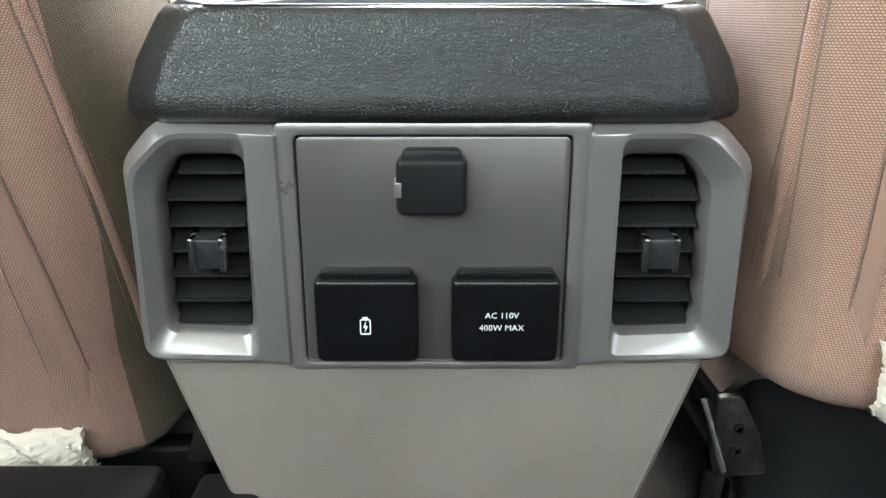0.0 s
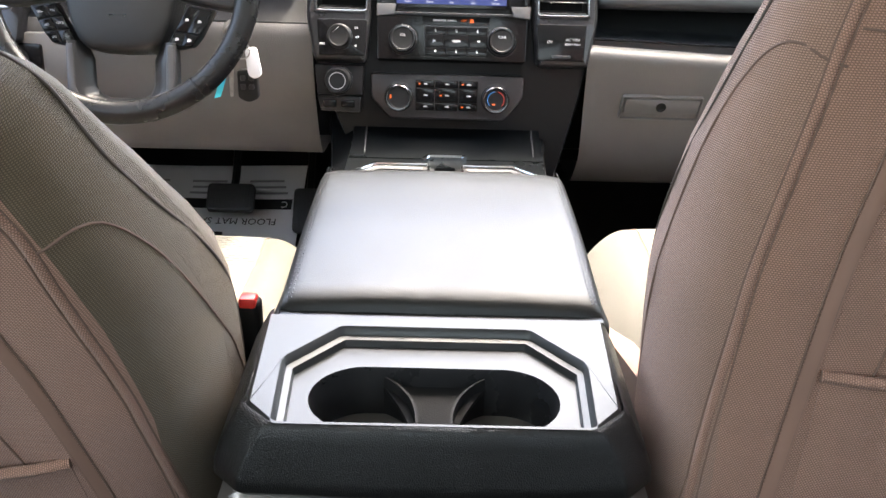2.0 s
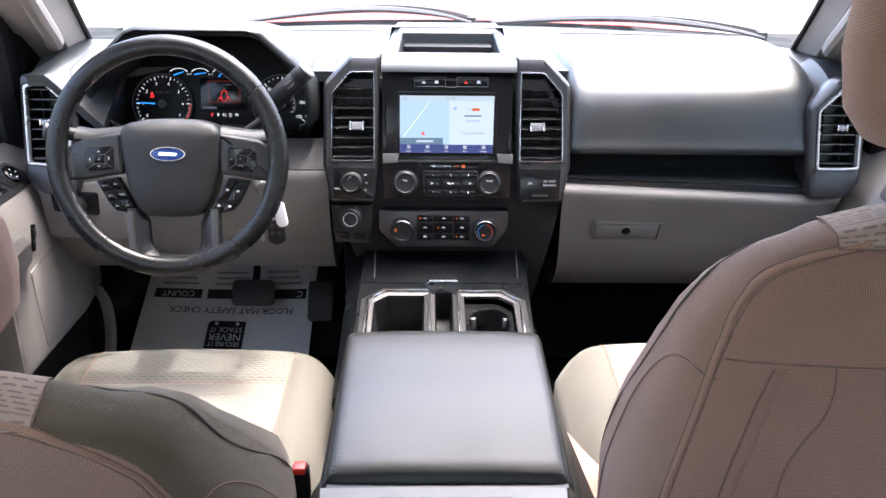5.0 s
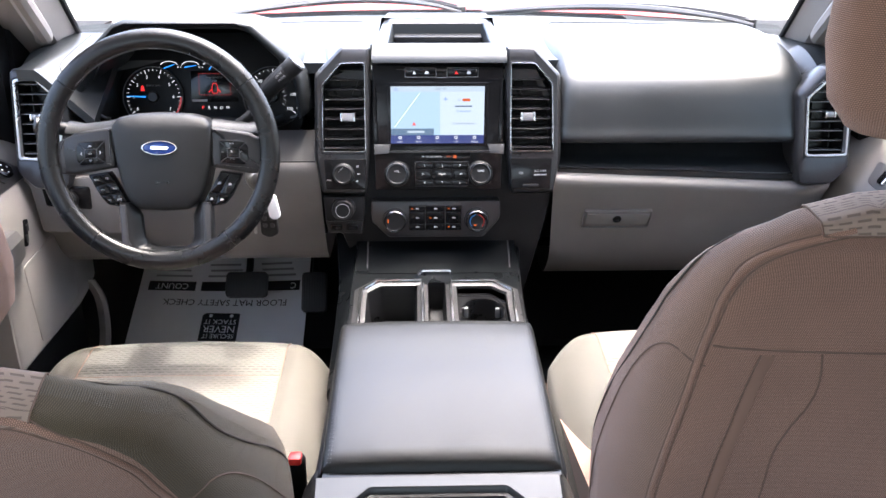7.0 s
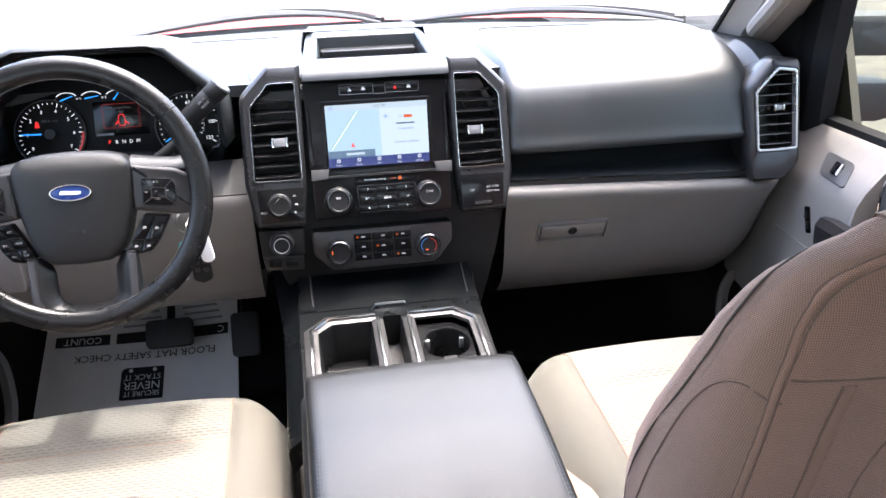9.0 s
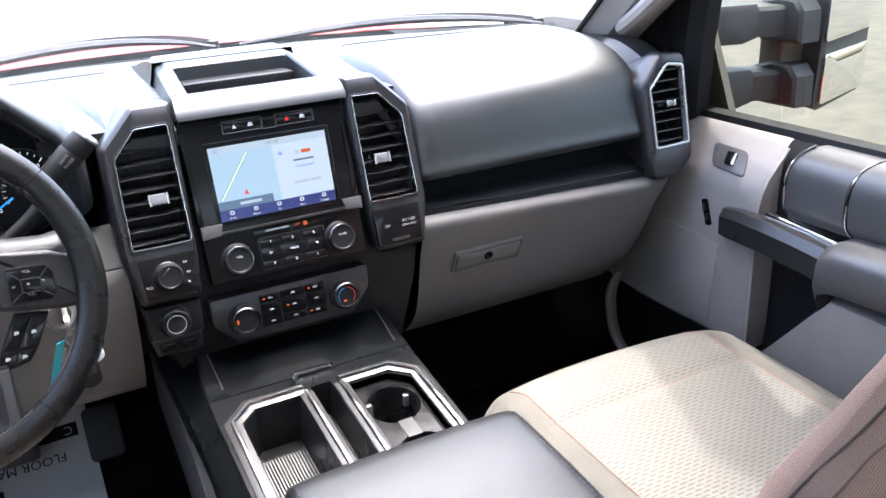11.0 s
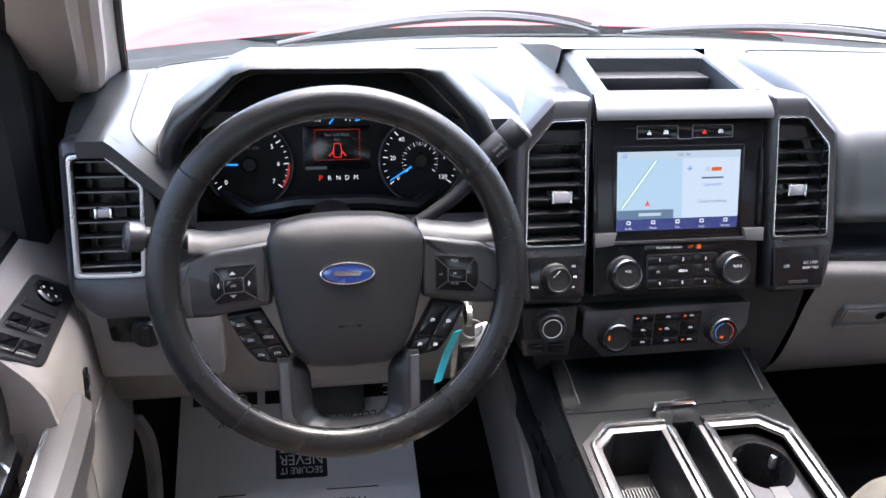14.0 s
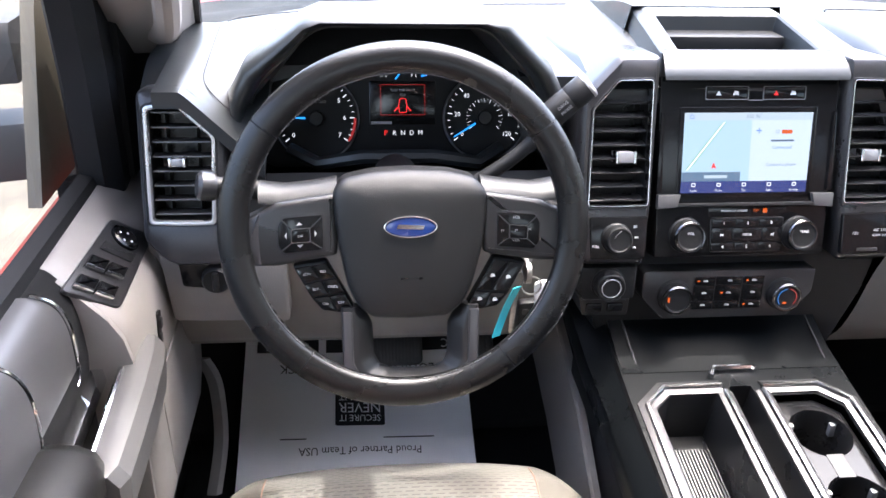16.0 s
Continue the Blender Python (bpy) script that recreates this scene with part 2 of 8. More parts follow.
            ends.inputs["From Min"].default_value, ends.inputs["From Max"].default_value = 0.30, 0.38
            L.new(along, ends.inputs["Value"])
            edge = N.new("ShaderNodeMapRange")
            edge.interpolation_type = "SMOOTHSTEP"
            edge.inputs["From Min"].default_value, edge.inputs["From Max"].default_value = 0.10, 0.24
            L.new(across, edge.inputs["Value"])
            out = op("MAXIMUM", ends.outputs["Result"], edge.outputs["Result"])
        elif kind == "weave":
            t = N.new("ShaderNodeTexBrick")
            t.inputs["Scale"].default_value = scale
            t.inputs["Mortar Size"].default_value = 0.20
            t.inputs["Mortar Smooth"].default_value = 1.0
            t.inputs["Brick Width"].default_value = 0.55
            t.inputs["Row Height"].default_value = 0.42
            t.inputs["Color1"].default_value = t.inputs["Color2"].default_value = (1, 1, 1, 1)
            t.inputs["Mortar"].default_value = (0, 0, 0, 1)
            out = t.outputs["Color"]
        if kind in ("noise",):
            L.new(co, t.inputs["Vector"])
        if kind in ("weave", "twill"):
            if kind == "weave":
                L.new(tc.outputs["UV"], t.inputs["Vector"])
            # thread tone
            mm = N.new("ShaderNodeMix")
            mm.data_type, mm.blend_type = "RGBA", "MULTIPLY"
            mm.inputs["Factor"].default_value = 0.42 if kind == "twill" else 0.62
            src = b.inputs["Base Color"].links[0].from_socket if b.inputs["Base Color"].links else None
            if src:
                L.new(src, mm.inputs["A"])
            else:
                mm.inputs["A"].default_value = (*base, 1)
            L.new(out, mm.inputs["B"])
            L.new(mm.outputs["Result"], b.inputs["Base Color"])
        L.new(out, bp.inputs["Height"])
        L.new(bp.outputs["Normal"], b.inputs["Normal"])
    return m


def glass(name, tint=(1, 1, 1), gloss=1.0):
    """Thin clear glass: see-through, with a Fresnel gloss."""
    m = bpy.data.materials.new(name)
    m.use_nodes = True
    nt = m.node_tree
    N, L = nt.nodes, nt.links
    N.remove(N["Principled BSDF"])
    a, g, mx = N.new("ShaderNodeBsdfTransparent"), N.new("ShaderNodeBsdfGlossy"), N.new("ShaderNodeMixShader")
    a.inputs["Color"].default_value = (*tint, 1)
    g.inputs["Roughness"].default_value = 0.02
    lw, pw, ma = N.new("ShaderNodeLayerWeight"), N.new("ShaderNodeMath"), N.new("ShaderNodeMath")
    pw.operation, ma.operation = "POWER", "MULTIPLY_ADD"
    pw.inputs[1].default_value, ma.inputs[1].default_value, ma.inputs[2].default_value = 5.0, 0.7 * gloss, 0.03 * gloss
    L.new(lw.outputs["Facing"], pw.inputs[0])
    L.new(pw.outputs["Value"], ma.inputs[0])
    L.new(ma.outputs["Value"], mx.inputs["Fac"])
    L.new(a.outputs["BSDF"], mx.inputs[1])
    L.new(g.outputs["BSDF"], mx.inputs[2])
    L.new(mx.outputs["Shader"], N["Material Output"].inputs["Surface"])
    return m


M_BLACK = material("black_grained_plastic", (0.0105, 0.0105, 0.011), 0.44, grain=0.3, scale=900, spec=0.18)
M_SOFT = material("dark_soft_touch_dash", (0.0105, 0.0122, 0.0135), 0.38, grain=0.18, scale=420, kind="leather", spec=0.62)
M_LEATHER = material("black_leather", (0.0085, 0.0082, 0.008), 0.35, grain=0.6, scale=560, kind="leather", spec=0.5, depth=0.0003)
M_ARMREST = material("smooth_black_leather", (0.0105, 0.0103, 0.0098), 0.34, grain=0.28, scale=520, kind="leather", spec=0.38, vary=0.06, depth=0.0003)
M_RIM = material("black_rim_leather", (0.0062, 0.0062, 0.0066), 0.27, grain=0.15, scale=700, kind="leather", spec=0.38, vary=0.06)
M_TRIM = material("dark_grey_metallic_trim", (0.044, 0.043, 0.045), 0.32, metal=0.65, grain=0.15, scale=1500, speck=0.30)
M_FASCIA = material("grey_metallic_fascia", (0.245, 0.226, 0.213), 0.31, metal=0.65, vary=0.04)
M_TRIM_LIGHT = material("satin_grey_trim", (0.22, 0.22, 0.23), 0.32, metal=0.5, grain=0.1, scale=1500)
M_SILVER = material("satin_silver_frame", (0.50, 0.50, 0.51), 0.28, metal=0.8, vary=0.05)
M_PLATE = material("dark_socket_plate", (0.168, 0.154, 0.146), 0.33, metal=0.7, vary=0.05)
M_HANDLE = material("grey_handle_plastic", (0.080, 0.078, 0.079), 0.36, metal=0.25, grain=0.12, scale=1200)
M_CHROME = material("bright_chrome", (0.75, 0.76, 0.78), 0.13, metal=1.0, vary=0.05)
M_GLOSS = material("gloss_black_plastic", (0.005, 0.005, 0.0055), 0.16, vary=0.2, vscale=25, spec=0.28)
M_VENT = material("black_vent_plastic", (0.012, 0.012, 0.0125), 0.30, vary=0.15, spec=0.36)
M_LOWER = material("grey_lower_dash_plastic", (0.130, 0.121, 0.113), 0.52, grain=0.3, scale=300, kind="leather")
M_PAD = material("black_airbag_pad", (0.0088, 0.0088, 0.0092), 0.36, grain=0.35, scale=620, kind="leather", spec=0.40)
M_STONE = material("stone_grey_plastic", (0.185, 0.154, 0.130), 0.48, grain=0.6, scale=560, kind="leather", depth=0.00025)
M_DOOR = material("light_stone_door_plastic", (0.200, 0.185, 0.176), 0.5, grain=0.2, scale=500, kind="leather")
M_CLOTH = material("taupe_seat_cloth", (0.52, 0.290, 0.207), 0.85, grain=0.8, scale=275, kind="weave", sheen=0.12)
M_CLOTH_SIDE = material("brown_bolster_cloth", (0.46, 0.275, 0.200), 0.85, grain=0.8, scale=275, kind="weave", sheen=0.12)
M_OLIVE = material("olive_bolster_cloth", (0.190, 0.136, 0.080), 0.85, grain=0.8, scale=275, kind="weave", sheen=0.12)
M_CREAM = material("cream_seat_cloth", (0.116, 0.106, 0.088), 0.85, grain=0.4, scale=300, kind="weave", sheen=0.1)
M_INSERT = material("cream_woven_seat_insert", (0.118, 0.111, 0.096), 0.85, grain=1.0, scale=62, kind="twill", sheen=0.1)
M_CAP = material("ribbed_brown_cloth", (0.34, 0.245, 0.195), 0.85, grain=0.9, scale=66, kind="twill")
M_SEAM = material("seam_thread", (0.17, 0.105, 0.078), 0.85, vary=0.1)
M_DARKSEAM = material("dark_seam_shadow", (0.062, 0.046, 0.036), 0.85, vary=0.1)
M_PIPING = material("taupe_piping", (0.25, 0.142, 0.102), 0.85, vary=0.1)
M_FLEECE = material("cream_fleece", (0.62, 0.54, 0.44), 0.95, grain=1.0, scale=160, sheen=0.3)
M_CARPET = material("black_carpet", (0.0070, 0.0070, 0.0074), 0.95, grain=1.0, scale=500, spec=0.2)
M_RUBBER = material("black_rubber", (0.045, 0.045, 0.047), 0.5, grain=0.4, scale=500)
M_PAPER = material("white_paper", (0.86, 0.86, 0.88), 0.75, grain=0.15, scale=60, vary=0.04)
M_INK = material("black_print", (0.012, 0.012, 0.014), 0.7, vary=0.1)
M_WHITE = material("white_print", (0.75, 0.75, 0.75), 0.6, vary=0.0)
M_GREYPRINT = material("grey_print", (0.35, 0.35, 0.36), 0.6, vary=0.0)
M_ROOF = material("grey_headliner", (0.58, 0.57, 0.55), 0.9, grain=0.4, scale=500)
M_PILLAR = material("light_grey_pillar_plastic", (0.27, 0.24, 0.22), 0.55, grain=0.3, scale=500)
M_DARKPIL = material("dark_seal_rubber", (0.009, 0.009, 0.0095), 0.6, grain=0.3, scale=400, spec=0.22)
M_STEEL = material("worn_steel", (0.32, 0.31, 0.30), 0.4, metal=0.9, vary=0.35, vscale=60)
M_RED = material("red_plastic", (0.55, 0.02, 0.015), 0.4)
M_LOGO = material("blue_badge", (0.012, 0.035, 0.16), 0.25, coat=0.5, vary=0.05)
M_TEAL = material("teal_strap", (0.03, 0.42, 0.52), 0.5, grain=0.3, scale=400)
M_PAINT = material("red_car_paint", (0.25, 0.024, 0.020), 0.5, spec=0.07, vary=0.06)
M_MIRRORBODY = material("dark_mirror_housing", (0.034, 0.034, 0.033), 0.55, grain=0.2, scale=500)
M_MIRROR = material("mirror_glass", (0.9, 0.9, 0.9), 0.02, metal=1.0, vary=0.0)
M_RING = material("dark_bright_ring", (0.10, 0.10, 0.105), 0.22, metal=1.0, vary=0.05)
M_SAIL = material("dusty_tan_mirror_base", (0.110, 0.098, 0.072), 0.6, grain=0.2, scale=400, vary=0.2)
M_REARDIM = glass("rear_dimming_glass", (0.46, 0.46, 0.45))
M_SCREEN = glass("windscreen_glass", (0.90, 0.92, 0.91))
# tint deepened to dim the sunlit lot seen through the passenger's window
M_SIDEGLASS = glass("dimmed_side_glass", (0.345, 0.365, 0.325))
M_DECK = material("dark_satin_deck", (0.0030, 0.0036, 0.0042), 0.30, grain=0.12, scale=1500, spec=0.10, speck=0.2)
M_EDGE = material("satin_spoke_edge", (0.045, 0.045, 0.049), 0.36, metal=0.4, grain=0.1, scale=1500)
M_COWL = material("weathered_cowl_plastic", (0.016, 0.018, 0.019), 0.7, spec=0.03, grain=0.4, scale=200, vary=0.3, vscale=12)
M_SATIN = material("satin_grey_deck", (0.034, 0.034, 0.033), 0.36, metal=0.45, grain=0.12, scale=1500, spec=0.7)
M_SPOKE = material("dark_satin_spoke", (0.0190, 0.0190, 0.0200), 0.34, spec=0.48, metal=0.2, grain=0.12, scale=1500)
# same side glass, tinted paler so the view outside looks brighter
M_DRIVERGLASS = glass("driver_side_glass", (0.56, 0.56, 0.54))


def glow(name, colour, strength):
    m = bpy.data.materials.new(name)
    m.use_nodes = True
    b = m.node_tree.nodes["Principled BSDF"]
    b.inputs["Base Color"].default_value = (0.01, 0.01, 0.01, 1)
    b.inputs["Roughness"].default_value = 0.25
    b.inputs["Emission Color"].default_value = (*colour, 1)
    b.inputs["Emission Strength"].default_value = strength
    return m


EV = 0.075
G_MAP = glow("screen_map", (0.40, 0.57, 0.70), EV)
G_PANEL = glow("screen_panel", (0.55, 0.65, 0.75), EV)
G_TOP = glow("screen_top_bar", (0.46, 0.56, 0.64), EV)
G_BLUE = glow("screen_blue_bar", (0.02, 0.035, 0.17), EV)
G_SLATE = glow("screen_slate", (0.10, 0.17, 0.26), EV)
G_GREEN = glow("screen_green", (0.10, 0.42, 0.12), EV)
G_INK = glow("screen_ink", (0.10, 0.14, 0.22), EV)
G_LINK = glow("screen_link", (0.06, 0.18, 0.60), EV)
G_WHITE = glow("lit_white", (0.9, 0.92, 0.95), EV)
G_RED = glow("lit_red", (0.9, 0.02, 0.02), EV)
G_DIMRED = glow("dim_red", (0.25, 0.01, 0.01), EV)
G_AMBER = glow("lit_amber", (1.0, 0.16, 0.02), EV * 0.6)
G_NEEDLE = glow("lit_blue", (0.02, 0.30, 0.95), EV * 1.2)
G_GAUGE = glow("lit_gauge_white", (0.75, 0.78, 0.82), EV)
G_COLD = glow("dim_blue", (0.03, 0.25, 0.75), EV * 0.45)
G_HEAT = glow("dim_heat_red", (0.65, 0.04, 0.03), EV * 0.45)

# ---- outside ----
M_LOT = material("weathered_grey_lot", (0.074, 0.067, 0.049), 0.85, grain=1.0, scale=60, vary=0.50, vscale=3.2)
M_GRASS = material("dry_grass", (0.22, 0.21, 0.07), 0.95, grain=1.0, scale=20, vary=0.6, vscale=2.5)
M_KERB = material("grey_kerb_concrete", (0.36, 0.34, 0.31), 0.85, grain=1.0, scale=60, vary=0.2)


def outside():
    bm = grid(lambda u, v: (-400 + 800 * u, -300 + 900 * v, 0), 8, 8)
    part("ground", bm, M_LOT, kind="structure", label="weathered grey concrete lot", category="ground")
    line = [(9.5, 24.0), (16, 22.5), (24, 21.0), (34, 20.5), (46, 22.0)]
    pts = spline([(x, y, 0) for x, y in line], 8)
    prof = [(0.0, 0.0), (0.0, 0.11), (0.03, 0.15), (0.16, 0.15), (0.18, 0.13), (0.18, 0.0)]
    bm = loft([[p + vec(0, a, b) for a, b in prof] for p in pts])
    part("kerb", bm, M_KERB, kind="structure", label="grey concrete kerb at the edge of the lot", category="kerb")
    rnd = random.Random(3)
    bm = grid(lambda u, v: (9.5 + 36.5 * u, pts[min(int(u * 31.99), 31)].y + 0.17 + 26 * v, 0.13 + 1.2 * v + rnd.uniform(-0.03, 0.03)), 78, 40)
    part("grass_bank", bm, M_GRASS, kind="structure", label="dry yellow-green grass bank behind the kerb", category="grass")
    vs, fs = [], []
    for i in range(9000):
        u, v = rnd.random(), rnd.random() ** 1.6
        x, y = 9.5 + 36.5 * u, pts[min(int(u * 31.99), 31)].y + 0.3 + 20 * v
        z = 0.12 + 1.2 * 20 / 26 * v
        h, w, a = rnd.uniform(0.06, 0.22), rnd.uniform(0.01, 0.03), rnd.uniform(0, 3.14)
        dx, dy = math.cos(a) * w, math.sin(a) * w
        k = len(vs)
        vs += [(x - dx, y - dy, z), (x + dx, y + dy, z), (x + rnd.uniform(-0.08, 0.08), y + rnd.uniform(-0.08, 0.08), z + h)]
        fs.append((k, k + 1, k + 2))
    me = bpy.data.meshes.new("grass_tufts")
    me.from_pydata(vs, [], fs)
    me.materials.append(M_GRASS)
    tagged(new("grass_tufts", me), "tufts of dry yellow grass on the bank", "grass", "", "stuff")


outside()


# ---- the cab ----
def base_y(x):
    """Where the windscreen meets the dash."""
    return 1.86 - 0.27 * (abs(x - 0.012) / 0.78) ** 2


def cab():
    # floor with toe board
    prof = [(-0.95, 0.74), (1.42, 0.74), (1.56, 0.80), (1.80, 0.93), (1.95, 1.20), (2.0, 1.45)]
    pts = spline([(0, y, z) for y, z in prof], 6)
    bm = loft([[vec(-0.95, p.y, p.z), vec(0.97, p.y, p.z), vec(0.97, p.y + 0.02, p.z - 0.08), vec(-0.95, p.y + 0.02, p.z - 0.08)] for p in pts])
    part("floor", bm, M_CARPET, kind="structure", label="black carpeted cab floor rising to the toe board", category="floor")
    part("wall_front", box(-0.95, 0.97, 1.98, 2.02, 0.7, 1.47, 0), M_CARPET, kind="structure", label="dark firewall behind the dash", category="wall")
    part("wall_rear", join(box(-0.95, 0.97, -0.98, -0.92, 0.7, 1.42, 0), box(-0.95, 0.97, -0.98, -0.92, 1.82, 2.04, 0), box(-0.95, -0.75, -0.98, -0.92, 1.42, 1.82, 0), box(0.77, 0.97, -0.98, -0.92, 1.42, 1.82, 0)), M_PILLAR, kind="structure", label="grey rear cab wall with a window opening", category="wall")
    # roof
    bm = grid(lambda u, v: (-0.80 + 1.62 * u, 0.88 - 1.82 * v, 2.0 + 0.035 * math.sin(math.pi * u)), 16, 10, 0.03, (0, 0, 1))
    part("ceiling", bm, M_ROOF, kind="structure", label="grey cloth headliner", category="ceiling")
    for s, nm in ((-1, "left"), (1, "right")):
        X = lambda x: 0.012 + s * x
        # roof rail, rear side wall with a window opening, pillars
        bm = loft([[vec(X(0.70), y, 2.02), vec(X(0.80), y, 1.93), vec(X(0.90), y, 1.86), vec(X(0.92), y, 1.90), vec(X(0.84), y, 2.06)] for y in (1.02, 0.4, -0.3, -0.95)])
        part("trim_roof_" + nm, bm, M_PILLAR, kind="structure", label="light grey roof rail trim", category="trim")
        xs = sorted((X(0.87), X(0.95)))
        # unseen walls; the left one is added to keep low light off the seats
        part("wall_rear_" + nm, join(box(xs[0], xs[1], -0.95, 0.30, 0.7, 1.36, 0), box(xs[0], xs[1], -0.95, -0.75, 1.36, 1.9, 0)), M_DOOR, kind="structure", label="light grey unseen side wall that blocks low rear light", category="wall")
        bm = loft([[vec(X(0.86), 0.28 + k, z), vec(X(0.86), 0.46 + k, z), vec(X(0.95), 0.46 + k, z), vec(X(0.95), 0.28 + k, z)] for z, k in ((0.7, 0), (1.36, 0), (1.9, -0.06))])
        part("trim_pillar_" + nm, bm, M_PILLAR, kind="structure", label="light grey middle pillar trim", category="trim")
        # third box is an unseen stop added against sun leaking past the dash
        part("wall_kick_" + nm, join(box(*sorted((X(0.865), X(0.93))), 1.44, 2.0, 0.70, 1.34, 0), box(*sorted((X(0.90), X(0.95))), 1.60, 2.0, 1.34, 1.45, 0), box(*sorted((X(0.815), X(0.965))), 1.63, 2.0, 1.45, 1.494, 0)), M_CARPET, kind="structure", label="dark kick panel beside the footwell, with an added light stop above", category="wall")
        # windscreen pillar
        a, b = [vec(X(0.80), 1.60, 1.50), vec(X(0.755), 1.36, 1.68), vec(X(0.70), 1.14, 1.86), vec(X(0.655), 0.98, 2.01)], []
        path = spline(a, 6)
        bm = loft([[p + vec(s * -0.045, 0.03, -0.01), p + vec(s * -0.030, -0.04, -0.01), p + vec(s * 0.02, -0.075, -0.005), p + vec(s * 0.075, -0.06, 0.0), p + vec(s * 0.09, 0.02, 0.02), p + vec(s * 0.02, 0.07, 0.035)] for p in path])
        part("trim_windscreen_" + nm, bm, M_PILLAR, kind="structure", label="light grey windscreen pillar trim", category="trim")
        hd = spline([path[1] + vec(s * 0.0, -0.050, 0.010), path[2] + vec(s * -0.030, -0.085, 0.0), path[6] + vec(s * -0.040, -0.100, -0.020), path[10] + vec(s * -0.030, -0.085, -0.015), path[11] + vec(0, -0.050, 0)], 5)
        h = thing("grab_handle", hd[0], "light grey moulded grab handle on the windscreen pillar", "grab handle", "grab handles")
        part("grip", tube(hd, 0.017, 10), M_PILLAR, h)
        seal = [p + vec(s * -0.048, 0.035, -0.008) for p in path]
        part("seal_windscreen_" + nm, tube(seal, 0.006, 6), M_DARKPIL, kind="structure", label="black windscreen edge seal", category="trim")
    part("trim_header", box(-0.66, 0.68, 0.83, 0.93, 1.98, 2.03, 0.01), M_ROOF, kind="structure", label="grey header trim above the windscreen", category="trim")
    # unseen dark panes added at the back and beside the rear seat to dim light
    part("window_rear", box(-0.75, 0.77, -0.952, -0.946, 1.42, 1.82, 0), M_REARDIM, kind="structure", label="dark glass added in the rear wall to dim daylight", category="window")
    for x in (0.915, -0.897):
        part("window_side", box(x, x + 0.006, -0.75, 0.30, 1.36, 1.90, 0), M_REARDIM, kind="structure", label="dark glass added beside the rear seat to dim daylight", category="window")
    # windscreen glass
    def scr(u, v):
        x = -0.80 + 1.624 * u
        w = 1 - 0.17 * v
        return vec(0.012 + (x - 0.012) * w, base_y(x) * (1 - v) + (0.93 - 0.06 * (abs(x) / 0.8) ** 2) * v, 1.515 + 0.52 * v)
    g = part("windscreen", grid(scr, 24, 12), M_SCREEN, kind="structure", label="clear raked windscreen", category="windscreen")
    # black lower band and cowl
    bm = grid(lambda u, v: (-0.80 + 1.624 * u, base_y(-0.80 + 1.624 * u) - 0.012 + 0.23 * v, 1.508 + 0.006 * v + 0.010 * math.sin(6 * v)), 24, 12, 0.02)
    part("trim_cowl", bm, M_COWL, kind="structure", label="black cowl strip at the foot of the windscreen", category="trim")


cab()


def bonnet():
    t = thing("bonnet", (0, 2.6, 1.3), "glossy red truck bonnet beyond the windscreen", "bonnet")

    def f(u, v):
        x = -0.86 + 1.744 * u
        y0 = base_y(x * 0.92) + 0.20
        y = y0 + (3.25 - 0.12 * (x / 0.86) ** 2 - y0) * v
        dome = 0.012 * math.exp(-((abs(x) - 0.50) / 0.22) ** 2)
        return (x, y, 1.503 - 0.045 * v - 0.06 * v ** 3 + dome * (1 - 0.5 * v) - 0.05 * (abs(x) / 0.86) ** 6)

    part("panel", grid(f, 40, 16, 0.02), M_PAINT, t)
    for s in (-1, 1):
        bm = grid(lambda u, v: (0.012 + s * (0.86 + 0.12 * u), 2.02 + 1.18 * v, 1.40 - 0.06 * v - 0.16 * u * u), 6, 12, 0.02)
        part("wing", bm, M_PAINT, t)


bonnet()


def wiper(x0, x1, dz):
    t = thing("wiper", (x0, base_y(x0) + 0.05, 1.53), "black wiper lying at the foot of the windscreen", "wiper", "wipers")
    path = [vec(x0 + (x1 - x0) * i / 14, base_y(x0 + (x1 - x0) * i / 14) + 0.035, 1.528 + dz * math.sin(math.pi * (i / 14) ** 0.8)) for i in range(15)]
    part("blade", tube(path, [0.004 + 0.005 * math.sin(math.pi * i / 14) for i in range(15)], 6), M_RUBBER, t)
    arm = [p + vec(0, 0.02, 0.006 * (1 - i / 8)) for i, p in enumerate(path[:9])]
    part("arm", tube(arm, 0.008, 6), M_BLACK, t)
    part("pivot", lathe([(0.014, -0.03), (0.014, 0.004), (0.009, 0.008), (0, 0.009)], arm[0], (0, 0, 1), 16), M_BLACK, t)


wiper(0.08, -0.52, 0.030)
wiper(0.72, 0.13, 0.022)

